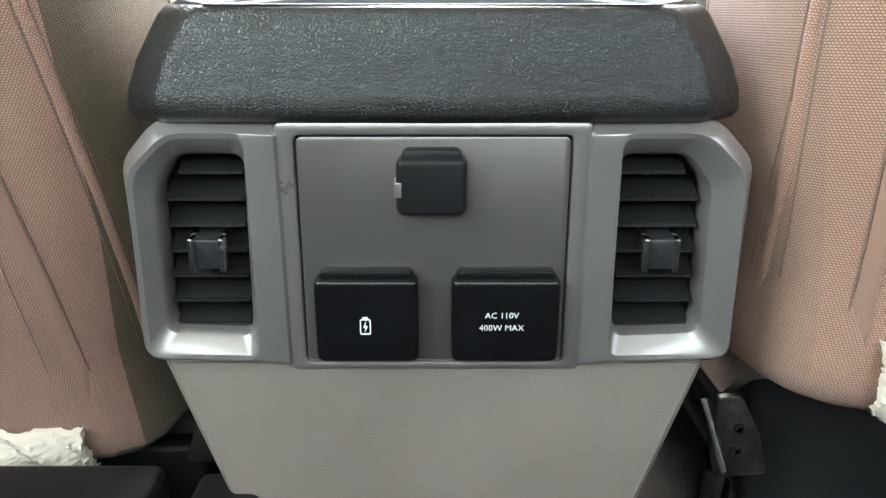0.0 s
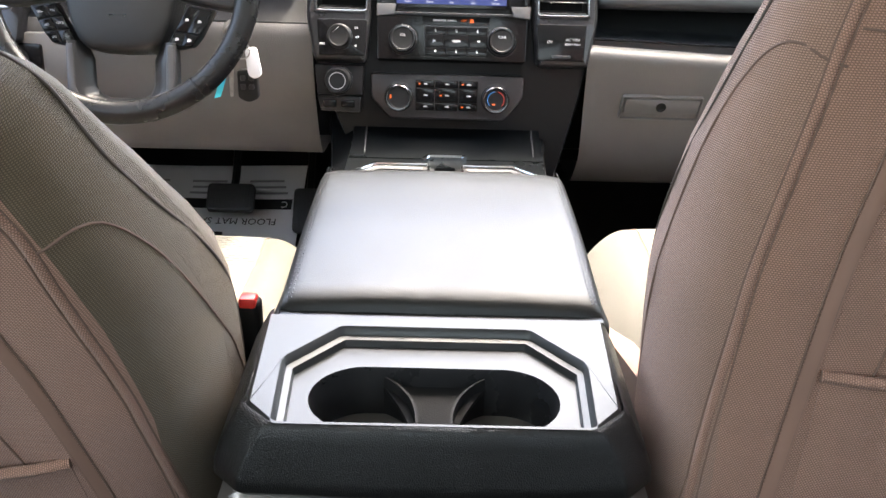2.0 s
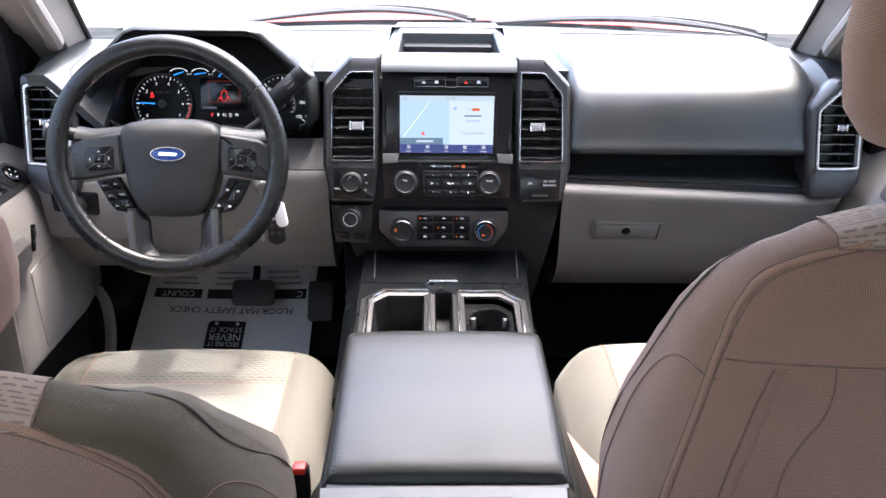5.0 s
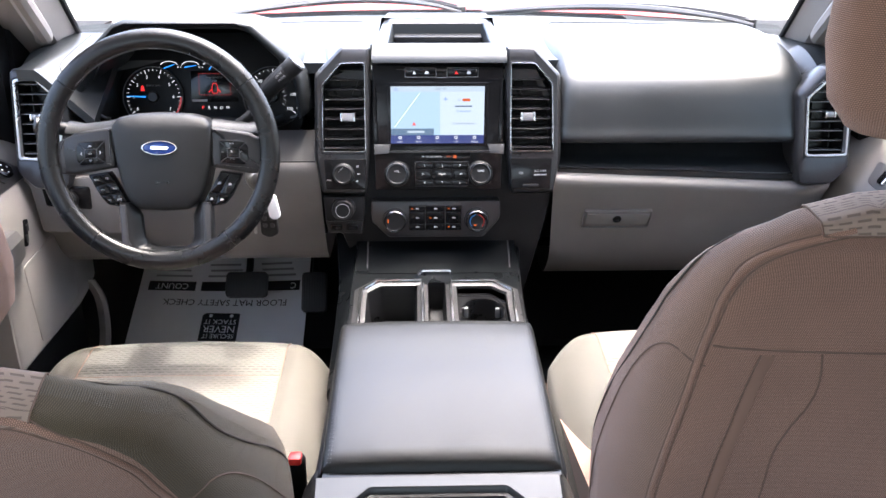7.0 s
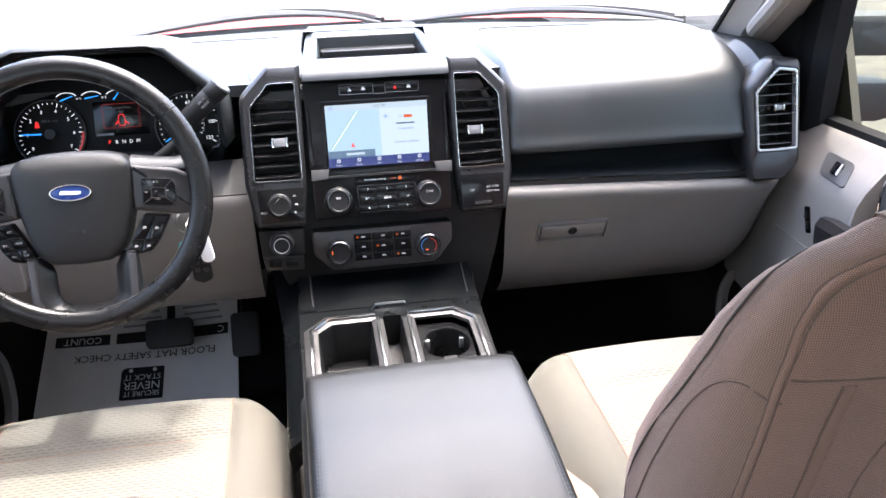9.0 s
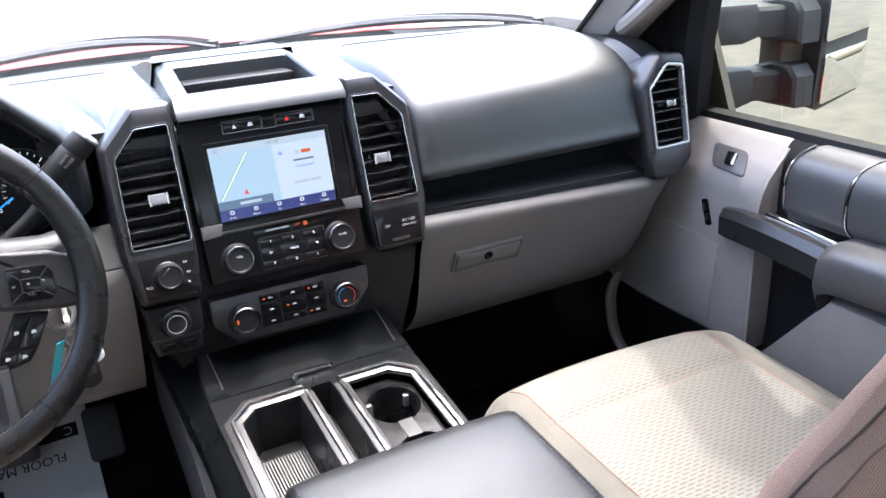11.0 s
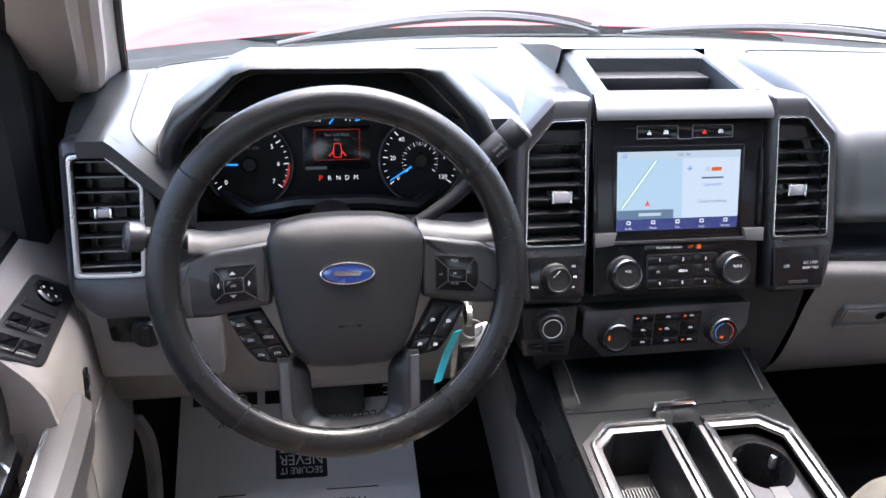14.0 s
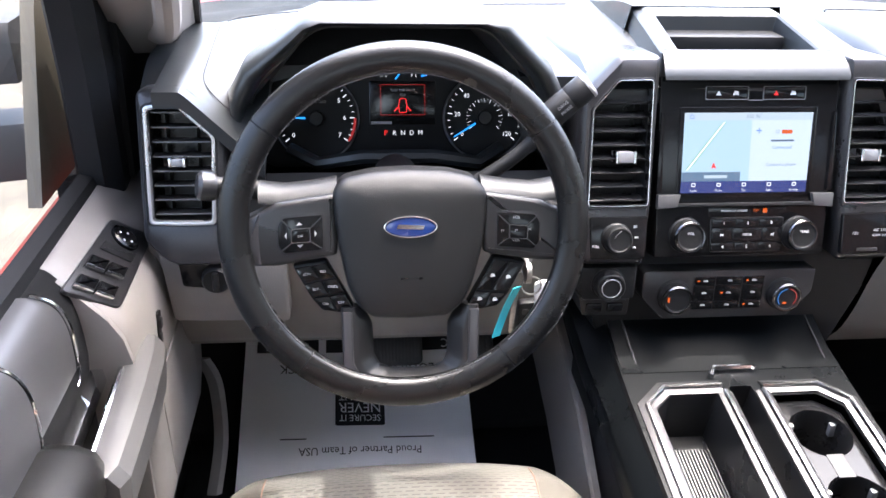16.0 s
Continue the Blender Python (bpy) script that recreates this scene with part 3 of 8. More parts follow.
# ---- centre console ----
def vent(name_thing, plane, hole, slats, z0, z1, dep, tab, parent, tilt=0.35, w=0.016, tab_look=None, edge=None):
    """Slats of an outlet, each a thin tilted blade inside its opening, and the thumb tab."""
    well = [[plane(u, v, dep) for u, v in inset(hole, -0.002)], [plane(u, v, dep - 0.05) for u, v in inset(hole, 0.004)]]
    part("duct", loft(well, False, True), M_VENT, parent)
    us = [p[0] for p in hole]
    for i in range(slats):
        z = z0 + (z1 - z0) * (i + 0.5) / slats
        # the blade's ends follow the opening
        xs = []
        k = len(hole)
        for j in range(k):
            (xa, za), (xb, zb) = hole[j], hole[(j + 1) % k]
            if (za - z) * (zb - z) < 0:
                xs.append(xa + (xb - xa) * (z - za) / (zb - za))
        if len(xs) < 2:
            continue
        xa, xb = min(xs) + 0.0015, max(xs) - 0.0015
        h = w / 2
        prof = [(-h, -0.0013 + tilt * h), (-h, 0.0013 + tilt * h), (h - 0.002, 0.0016 - tilt * h), (h, -tilt * h), (h - 0.002, -0.0016 - tilt * h)]
        bm = loft([[plane(x, z + b, dep - 0.014 + a) for a, b in prof] for x in (xa, xb)])
        sl = part("slat", bm, M_VENT, parent)
        # lighter strip on the front edge, a highlight put in as colour
        if edge:
            part("slat_glint", loft([[plane(x, z - tilt * h + b, dep - 0.014 + h + a) for a, b in ((-0.001, -0.0011), (-0.001, 0.0011), (0.0008, 0.0008), (0.0008, -0.0008))] for x in (xa, xb)]), edge, sl, "slat edge coloured light as a highlight")
    tx, tz, tw, th = tab
    pts = [(tx - tw / 2, tz - th / 2), (tx + tw / 2, tz - th / 2), (tx + tw / 2, tz + th / 2), (tx - tw / 2, tz + th / 2)]
    tb = part("thumb_tab", prism(rpoly(pts, 0.002), plane, dep - 0.02, dep + 0.008, 0.0012), tab_look or M_TRIM_LIGHT, parent, "satin thumb tab")
    for s in (-1, 1):
        q = [(tx + s * tw * 0.5 - 0.0018, tz - th / 2 - 0.001), (tx + s * tw * 0.5 + 0.0018, tz - th / 2 - 0.001), (tx + s * tw * 0.5 + 0.0018, tz + th / 2 + 0.001), (tx + s * tw * 0.5 - 0.0018, tz + th / 2 + 0.001)]
        part("tab_edge", prism(rpoly(q, 0.001, 2), plane, dep - 0.005, dep + 0.0095, 0.001), M_CHROME, tb, "bright chrome edge")


def rear_console():
    c = thing("centre_console", (-0.005, 0.75, 0.74), "black and stone-grey truck centre console between the front seats", "console")
    cx = -0.005
    # lower stone-grey panel
    lo = [(-0.158, 0.957), (0.158, 0.957), (0.128, 0.86), (0.085, 0.742), (-0.085, 0.742), (-0.128, 0.86)]
    pan = rpoly([(cx + x, z) for x, z in lo], 0.006)
    bm = loft([[on_rear(u, v, -0.30) for u, v in pan], [on_rear(u, v, -0.006) for u, v in inset(pan, -0.0)], [on_rear(u, v, -0.002) for u, v in inset(pan, 0.004)]])
    part("lower_panel", bm, M_STONE, c, "stone-grey grained lower panel")
    # fascia: dark bezel with two outlet openings and a middle plate
    out = [(-0.152, 1.093), (-0.163, 1.075), (-0.166, 1.05), (-0.166, 0.972), (-0.156, 0.953), (-0.075, 0.948), (0.075, 0.948), (0.156, 0.953), (0.166, 0.972), (0.166, 1.05), (0.163, 1.075), (0.152, 1.093), (0.12, 1.0975), (-0.12, 1.0975)]
    out = [(x + (0.005 if x > 0.14 else 0), z) for x, z in out]
    body = rpoly([(cx + x, z) for x, z in out], 0.006)
    part("fascia_back", loft([[on_rear(u, v, -0.16) for u, v in inset(body, 0.012)], [on_rear(u, v, -0.10) for u, v in body], [on_rear(u, v, -0.066) for u, v in inset(body, 0.001)]]), M_FASCIA, c)
    for s in (-1, 1):
        hole = [(-0.101, 1.074), (-0.134, 1.074), (-0.147, 1.058), (-0.150, 0.974), (-0.104, 0.972)]
        ho = [(-0.096, 1.088), (-0.138, 1.088), (-0.160, 1.067), (-0.163, 0.960), (-0.097, 0.958)]
        hole = [(cx - 0.001 + x * -s, z) for x, z in hole]
        ho = [(cx + x * -s, z) for x, z in ho]
        oo = [(-0.078, 1.0925), (-0.146, 1.0935), (-0.1655, 1.072), (-0.166, 0.953), (-0.078, 0.9485)]
        oo = [(cx + x * -s * (1.025 if s > 0 and x < -0.1 else 1.0), z) for x, z in oo]
        ho = [(cx + (x - cx) * (1.02 if s > 0 and x > 0.12 else 1.0), z) for x, z in ho]
        hole_r, ho_r, oo_r = rpoly(hole, 0.006, 5), rpoly(ho, 0.009, 5), rpoly(oo, 0.008, 5)
        loops = [[on_rear(u, v, -0.067) for u, v in oo_r], [on_rear(u, v, -0.006) for u, v in oo_r], [on_rear(u, v, 0.001) for u, v in inset(oo_r, 0.005)],
                 [on_rear(u, v, 0.0035) for u, v in inset(ho_r, -0.001)], [on_rear(u, v, 0.003) for u, v in inset(ho_r, 0.002)], [on_rear(u, v, -0.004) for u, v in inset(hole_r, -0.003)],
                 [on_rear(u, v, -0.008) for u, v in inset(hole_r, -0.001)], [on_rear(u, v, -0.03) for u, v in hole_r]]
        if s > 0:
            loops = [lp[::-1] for lp in loops]
        bz = part("outlet_bezel", loft(loops, False, False), M_FASCIA, c, "dark metallic grey outlet bezel", sharp=26)
        vent("rear", on_rear, hole_r, 7, 0.970, 1.076, -0.008, (cx + s * 0.124, 1.0205, 0.0165, 0.0175), bz, tilt=0.50, w=0.019, tab_look=M_TRIM, edge=M_TRIM)
    # middle plate, sunk a little, with its shadow gap
    mid = rpoly([(cx - 0.073, 1.0865), (cx + 0.073, 1.0865), (cx + 0.0735, 0.954), (cx - 0.0735, 0.954)], 0.004)
    midf = rpoly([(cx - 0.083, 1.0935), (cx + 0.083, 1.0935), (cx + 0.083, 0.9485), (cx - 0.083, 0.9485)], 0.004)
    part("plate_surround", ring(midf, mid, on_rear, -0.066, -0.001, -0.008, 0.002), M_FASCIA, c)
    pl = rpoly([(cx - 0.0712, 1.0848), (cx + 0.0712, 1.0848), (cx + 0.0717, 0.9558), (cx - 0.0717, 0.9558)], 0.003)
    part("socket_plate", prism(inset(pl, -0.0009), on_rear, -0.012, -0.0018, 0.0010), M_PLATE, c, "dark grey metallic socket plate")
    # flaps
    def flap(x0, x1, z0, z1, mat, lab, lip):
        p = rpoly([(x0, z0), (x1, z0), (x1, z1), (x0, z1)], 0.005, 5)
        f = part("socket_flap", prism(p, on_rear, -0.004, 0.0085, 0.003, 3), mat, c, lab)
        q = rpoly([(x0 + 0.001, z1 - 0.004), (x1 - 0.001, z1 - 0.004), (x1 - 0.004, z1 + 0.004), (x0 + 0.004, z1 + 0.004)], 0.003)
        part("hinge_lip", prism(q, on_rear, -0.004, 0.0055, 0.0015), mat, f)
        return f
    f = flap(-0.0245, 0.0125, 1.0455, 1.0765, M_BLACK, "square black rubbery socket flap", 1)
    part("catch", prism(rpoly([(-0.0255, 1.056), (-0.0215, 1.056), (-0.0215, 1.064), (-0.0255, 1.064)], 0.0006, 2), on_rear, -0.002, 0.0095, 0.0006), M_FASCIA, f)
    f = flap(-0.071, -0.0135, 0.9585, 1.009, M_GLOSS, "glossy black charging socket flap with a battery sign", 1)
    # battery sign
    b0 = rpoly([(-0.0460, 0.9765), (-0.0400, 0.9765), (-0.0400, 0.9860), (-0.0460, 0.9860)], 0.0008, 2)
    b1 = rpoly([(-0.0454, 0.9772), (-0.0406, 0.9772), (-0.0406, 0.9853), (-0.0454, 0.9853)], 0.0006, 2)
    sign = join(ring(b0, b1, on_rear, 0.0084, 0.0088, 0.0084, 0.0001), prism([(-0.0445, 0.9862), (-0.0415, 0.9862), (-0.0415, 0.9873), (-0.0445, 0.9873)], on_rear, 0.0084, 0.0088, 0),
                prism([(-0.0424, 0.9849), (-0.0444, 0.9808), (-0.0430, 0.9808), (-0.0436, 0.9777), (-0.0416, 0.9817), (-0.0430, 0.9817)], on_rear, 0.0084, 0.0088, 0))
    part("battery_sign", sign, M_WHITE, f, "white battery sign")
    f = flap(0.0045, 0.0645, 0.9585, 1.009, M_GLOSS, "glossy black mains socket flap with white lettering", 1)
    part("lettering", join(lettering("AC 110V", 0.0050, on_rear, 0.0325, 0.9880, 0.0088), lettering("400W MAX", 0.0050, on_rear, 0.0325, 0.9805, 0.0088)), M_WHITE, f, "white lettering")
    # padded top edge above the fascia, wrapped round both flanks
    secs = []
    for y, z, hw in ((0.452, 1.092, 0.155), (0.4335, 1.0935, 0.1635), (0.4300, 1.098, 0.1660), (0.4312, 1.108, 0.1655), (0.4328, 1.124, 0.1600), (0.4345, 1.138, 0.1525), (0.4360, 1.1470, 0.1475), (0.4380, 1.1505, 0.1445), (0.4415, 1.1518, 0.1420)):
        plan = rpoly([(cx + hw, 0.60), (cx + hw, y + 0.026), (cx + hw - 0.024, y + 0.002), (cx, y - 0.0015), (cx - hw + 0.024, y + 0.002), (cx - hw, y + 0.026), (cx - hw, 0.60)], [0.001, 0.005, 0.0035, 0.02, 0.0035, 0.005, 0.001], 5)
        secs.append([vec(u, v, z + max(0, v - 0.46) * 0.10) for u, v in plan])
    part("rear_pad", loft(secs, closed=False), M_LEATHER, c, "black leather-grained pad", sharp=60)
    # sides of the console
    for s in (-1, 1):
        X = lambda x: cx + s * x
        prof = [(0.46, 1.10), (0.60, 1.11), (0.92, 1.12), (1.00, 1.05), (1.00, 0.76), (0.56, 0.76), (0.47, 0.96)]
        bm = loft([[vec(X(0.118), y, z) for y, z in prof], [vec(X(0.142), y + 0.004, z - 0.004) for y, z in prof]])
        part("side_panel", bm, M_BLACK, c, "black side panel")
    # rear deck with the cup holders: an octagonal well in the top
    def deck(x, y, d=0.0):
        return vec(x, y, 1.1535 + 0.11 * (y - 0.4525) + d)
    dk = [(-0.150, 0.455), (-0.118, 0.441), (0.118, 0.441), (0.150, 0.455), (0.146, 0.586), (-0.146, 0.586)]
    dk = [(cx + x, y) for x, y in dk]
    outer = [(-0.1165, 0.4400), (0.1165, 0.4400), (0.1395, 0.464), (0.1455, 0.586), (0.08, 0.587), (-0.08, 0.587), (-0.1455, 0.586), (-0.1395, 0.464)]
    inner = [(-0.116, 0.4425), (0.116, 0.4425), (0.1205, 0.520), (0.079, 0.566), (0.05, 0.566), (-0.05, 0.566), (-0.079, 0.566), (-0.1205, 0.520)]
    outer, inner = rpoly([(cx + x, y) for x, y in outer], 0.004, 4), rpoly([(cx + x, y) for x, y in inner], 0.004, 4)
    bm = loft([[deck(u, v, -0.005) for u, v in inset(outer, 0.002)], [deck(u, v, -0.003) for u, v in outer], [deck(u, v, 0.0) for u, v in inset(outer, 0.003)], [deck(u, v, 0.0) for u, v in inset(inner, -0.002)], [deck(u, v, -0.002) for u, v in inner], [deck(u, v, -0.007) for u, v in inset(inner, 0.0015)], [deck(u, v, -0.008) for u, v in inset(inner, 0.0065)], [deck(u, v, -0.014) for u, v in inset(inner, 0.0078)]], False, False)
    part("rear_deck", bm, M_SATIN, c, "dark grey deck round the rear cup holders", sharp=40)
    # cup well plate with two round wells and a middle bridge
    well = []
    n = 24
    for s in (1, -1):
        for i in range(n + 1):
            a = -math.pi / 2 + math.pi * i / n
            well.append((cx + s * (0.054 + 0.0435 * math.cos(a)), 0.4910 + s * 0.0395 * math.sin(a)))
    rim = inset(inner, 0.007)
    wl = rpoly(well, 0.001, 1)
    bm = bmesh.new()
    ov, iv = [bm.verts.new(deck(u, v, -0.0138)) for u, v in rim], [bm.verts.new(deck(u, v, -0.0138)) for u, v in well]
    oe = [bm.edges.new((ov[i], ov[(i + 1) % len(ov)])) for i in range(len(ov))]
    ie = [bm.edges.new((iv[i], iv[(i + 1) % len(iv)])) for i in range(len(iv))]
    bmesh.ops.triangle_fill(bm, use_beauty=True, use_dissolve=False, edges=oe + ie)
    for f_ in [f_ for f_ in bm.faces if all(v in iv for v in f_.verts)]:
        bm.faces.remove(f_)
    part("cup_holder_plate", bm, M_SATIN, c, sharp=20)
    bm = loft([[deck(u, v, -0.0138) for u, v in well], [deck(u, v, -0.017) for u, v in inset(well, 0.001)], [deck(u, v, -0.075) for u, v in inset(well, 0.006)]], False, True)
    part("cup_holder_well", bm, M_VENT, c, "black cup holder well")
    # curved fins parting the two cups, the lowered bridge between them and two sprung fingers
    for s in (-1, 1):
        arc = [(cx + s * (0.054 - 0.0415 * math.cos(a)), 0.4885 + 0.0405 * math.sin(a)) for a in [-0.55 + 1.75 * i / 14 for i in range(15)]]
        bm = loft([[deck(u, v, -0.020 - 0.016 * (1 - i / 14)), deck(u + s * 0.0022, v, -0.020 - 0.016 * (1 - i / 14)), deck(u + s * 0.0022, v, -0.074), deck(u, v, -0.074)] for i, (u, v) in enumerate(arc)])
        part("cup_fin", bm, M_BLACK, c, "black curved fin between the cups")
        turn = Matrix.Translation(deck(cx + s * 0.024, 0.466 if s < 0 else 0.462, -0.034)) @ Matrix.Rotation(radians(s * 38), 4, "Z") @ Matrix.Rotation(radians(25), 4, "X")
        bm = box(-0.0065, 0.0065, -0.009, 0.009, -0.016, 0.012, 0.003, 3)
        bmesh.ops.transform(bm, matrix=turn, verts=bm.verts)
        part("cup_finger", bm, M_BLACK, c, "black sprung cup finger")
    part("well_bridge", grid(lambda u, v: deck(cx + (u - 0.5) * 2 * (0.012 + 0.030 * v * v), 0.460 + 0.068 * v, -0.052 + 0.022 * v), 12, 10, 0.004, (0, 0, -1)), M_BLACK, c)
    # armrest lid
    def lid(x, y, d=0.0):
        t = (y - 0.590) / 0.30
        return vec(x, y, 1.1735 + 0.0335 * t + 0.006 * math.sin(math.pi * min(1, max(0, t))) + d)
    secs = []
    ys = [0.592, 0.594, 0.600, 0.62, 0.66, 0.72, 0.78, 0.84, 0.875, 0.892, 0.903, 0.908, 0.908]
    dz = [-0.030, -0.006, -0.001, 0, 0, 0, 0, 0, 0, -0.003, -0.010, -0.020, -0.045]
    for y, d in zip(ys, dz):
        hw = 0.1435 - 0.002 * (y - 0.59)
        ring_ = []
        for x, z in ((-1.0, -0.048), (-1.012, -0.020), (-1.0, -0.007), (-0.975, -0.001), (-0.93, 0.001), (-0.86, 0.0025), (-0.5, 0.0045), (0, 0.005), (0.5, 0.0045), (0.86, 0.0025), (0.93, 0.001), (0.975, -0.001), (1.0, -0.007), (1.012, -0.020), (1.0, -0.048)):
            ring_.append(lid(0.0 + hw * x, y, d + z))
        secs.append(ring_)
    ld = part("armrest_lid", loft(secs), M_ARMREST, c, "black leather armrest lid", sharp=60)
    for s in (-1, 1):
        for off in (0.925, 0.95):
            line = [lid(s * 0.143 * off, 0.597 + 0.30 * i / 90, 0.0022) for i in range(91)]
            vs = bmesh.new()
            for i in range(0, 90, 2):
                a, b = line[i], line[i + 1]
                bmesh.ops.create_cube(vs, size=1, matrix=Matrix.Translation((a + b) / 2) @ Matrix.Diagonal((0.0007, 0.0028, 0.0007, 1)))
            part("stitching", vs, M_EDGE, ld)
    part("lid_hinge", box(-0.142, 0.142, 0.584, 0.596, 1.150, 1.1665, 0.002), M_VENT, c)
    part("lid_base", box(-0.153, 0.153, 0.60, 0.93, 1.03, 1.158, 0.010, 3), M_BLACK, c)
    return c


CONSOLE = rear_console()


def front_console(c):
    """The tray and cup holders ahead of the armrest, with their bright surrounds."""
    cx = 0.006
    # body: deck sides down to the floor
    outl = [(-0.150, 0.93), (-0.152, 1.20), (-0.150, 1.30), (-0.165, 1.42), (0.185, 1.42), (0.168, 1.30), (0.164, 1.20), (0.158, 0.93)]
    # the deck's face with three openings, built as strips
    def opening(pts, r=0.006):
        return rpoly(pts, r, 4)
    tray = opening([(-0.122, 0.93), (-0.122, 1.177), (-0.096, 1.202), (-0.030, 1.202), (-0.030, 0.93)])
    slot = opening([(-0.010, 0.93), (-0.010, 1.215), (0.022, 1.215), (0.022, 0.93)], 0.003)
    cups = opening([(0.044, 0.93), (0.044, 1.196), (0.106, 1.196), (0.134, 1.172), (0.134, 0.93)])
    bm = bmesh.new()
    edges = []
    o = rpoly(outl, 0.004, 3)
    ov = [bm.verts.new(on_deck(u, v, 0)) for u, v in o]
    edges += [bm.edges.new((ov[i], ov[(i + 1) % len(ov)])) for i in range(len(ov))]
    for h in (tray, slot, cups):
        iv = [bm.verts.new(on_deck(u, max(v, 0.9305), 0)) for u, v in h]
        edges += [bm.edges.new((iv[i], iv[(i + 1) % len(iv)])) for i in range(len(iv))]
    bmesh.ops.triangle_fill(bm, use_beauty=True, use_dissolve=False, edges=edges)
    from_in = lambda f_: any(all(poly_has(h, f_.calc_center_median()) for _ in (0,)) for h in (tray, slot, cups))
    bad = [f_ for f_ in bm.faces if from_in(f_)]
    for f_ in bad:
        bm.faces.remove(f_)
    part("front_deck", bm, M_DECK, c, "dark satin front deck", sharp=20)
    bm = loft([[on_deck(u, v, 0) for u, v in o], [on_deck(u, v, -0.012) for u, v in inset(o, -0.004)], [vec(p.x * 1.02, p.y, 0.76) for p in [on_deck(u, v, 0) for u, v in o]]], False, False)
    part("front_body", bm, M_BLACK, c, "black console body")
    # wells
    w = loft([[on_deck(u, v, 0) for u, v in tray], [on_deck(u, v, -0.075) for u, v in inset(tray, 0.006)]], False, True)
    part("tray_well", w, M_VENT, c, "black storage tray")
    for i in range(16):
        x = -0.108 + 0.068 * i / 15
        part("tray_rib", prism([(x, 0.94), (x + 0.0022, 0.94), (x + 0.0022, 1.17), (x, 1.17)], on_deck, -0.078, -0.0715, 0), M_RUBBER, c)
    w = loft([[on_deck(u, v, 0) for u, v in slot], [on_deck(u, v, -0.06) for u, v in inset(slot, 0.003)]], False, True)
    part("slot_well", w, M_VENT, c, "black narrow slot")
    for i in range(8):
        x = -0.005 + 0.021 * i / 7
        part("slot_rib", prism([(x, 0.94), (x + 0.0014, 0.94), (x + 0.0014, 1.205), (x, 1.205)], on_deck, -0.063, -0.0575, 0), M_RUBBER, c)
    # cup plate: gloss dark plate with two round wells
    pl = inset(cups, 0.001)
    holes = [[(0.089 + 0.040 * math.cos(a), yc + 0.040 * math.sin(a)) for a in [2 * math.pi * i / 40 for i in range(40)]] for yc in (1.138, 1.030)]
    bm = bmesh.new()
    edges = []
    for lp in [pl] + holes:
        iv = [bm.verts.new(on_deck(u, max(v, 0.931), -0.012)) for u, v in lp]
        edges += [bm.edges.new((iv[i], iv[(i + 1) % len(iv)])) for i in range(len(iv))]
    bmesh.ops.triangle_fill(bm, use_beauty=True, use_dissolve=False, edges=edges)
    for f_ in [f_ for f_ in bm.faces if any(poly_has(h, f_.calc_center_median()) for h in holes)]:
        bm.faces.remove(f_)
    part("cup_plate", bm, M_GLOSS, c, "gloss black cup holder plate", sharp=20)
    part("cup_neck", prism([(0.078, 1.066), (0.100, 1.066), (0.100, 1.102), (0.078, 1.102)], on_deck, -0.016, -0.0114, 0), M_VENT, c)
    for h in holes:
        wl = part("cup_well", loft([[on_deck(u, v, -0.012) for u, v in h], [on_deck(u, v, -0.016) for u, v in inset(h, 0.001)], [on_deck(u, v, -0.085) for u, v in inset(h, 0.004)]], False, True), M_VENT, c, "black round cup well")
        yc = sum(v for u, v in h) / len(h)
        for a in (0.6, 2.5, 4.7):
            p = on_deck(0.089 + 0.036 * math.cos(a), yc + 0.036 * math.sin(a), -0.03)
            part("cup_finger", box(p.x - 0.004, p.x + 0.004, p.y - 0.004, p.y + 0.004, p.z - 0.010, p.z + 0.010, 0.0015), M_TRIM_LIGHT, wl, "pale cup finger")
    # bright surrounds: flat-topped bars along the openings
    def bright(pts, wd=0.0075, h=0.006):
        P = [Vector((a, b)) for a, b in pts]
        L_, R_ = [], []
        for i, p in enumerate(P):
            a, b = P[max(i - 1, 0)], P[min(i + 1, len(P) - 1)]
            d1 = (p - a).normalized() if i else (b - p).normalized()
            d2 = (b - p).normalized() if i < len(P) - 1 else d1
            m = Vector((-(d1 + d2).y, (d1 + d2).x))
            m = m / max(0.5, m.length_squared / 2) * wd / 2
            L_.append(p + m)
            R_.append(p - m)
        loops = [[on_deck(*l, -0.004), on_deck(*l, h * 0.6), on_deck(*(l * 0.75 + r * 0.25), h), on_deck(*(l * 0.25 + r * 0.75), h), on_deck(*r, h * 0.6), on_deck(*r, -0.004)] for l, r in zip(L_, R_)]
        return loft(loops)
    for path, wd, side in (([(-0.134, 0.93), (-0.134, 1.183), (-0.103, 1.213), (-0.022, 1.213)], 0.023, "tray"), ([(-0.020, 0.93), (-0.020, 1.2030)], 0.020, "tray"),
                           ([(0.033, 0.93), (0.033, 1.2030)], 0.020, "cup holder"), ([(0.0345, 1.210), (0.113, 1.210), (0.146, 1.180), (0.146, 0.93)], 0.022, "cup holder")):
        rim = part("surround", bright(path, wd, 0.004), M_TRIM, c, "dark satin %s surround" % side, sharp=25)
        part("bright_bead", bright(path, 0.0075, 0.0085), M_CHROME, rim, "chrome bead", sharp=40)
    part("bright_bridge", bright([(-0.030, 1.231), (-0.021, 1.246), (0.034, 1.246), (0.037, 1.240)], 0.007, 0.009), M_CHROME, c, "chrome bridge at the head of the slot", sharp=25)
    # slope from the deck up to the stack
    def up(u, v):
        x = -0.149 + 0.314 * u
        p = on_deck(x, 1.245 + 0.185 * v, 0.0012)
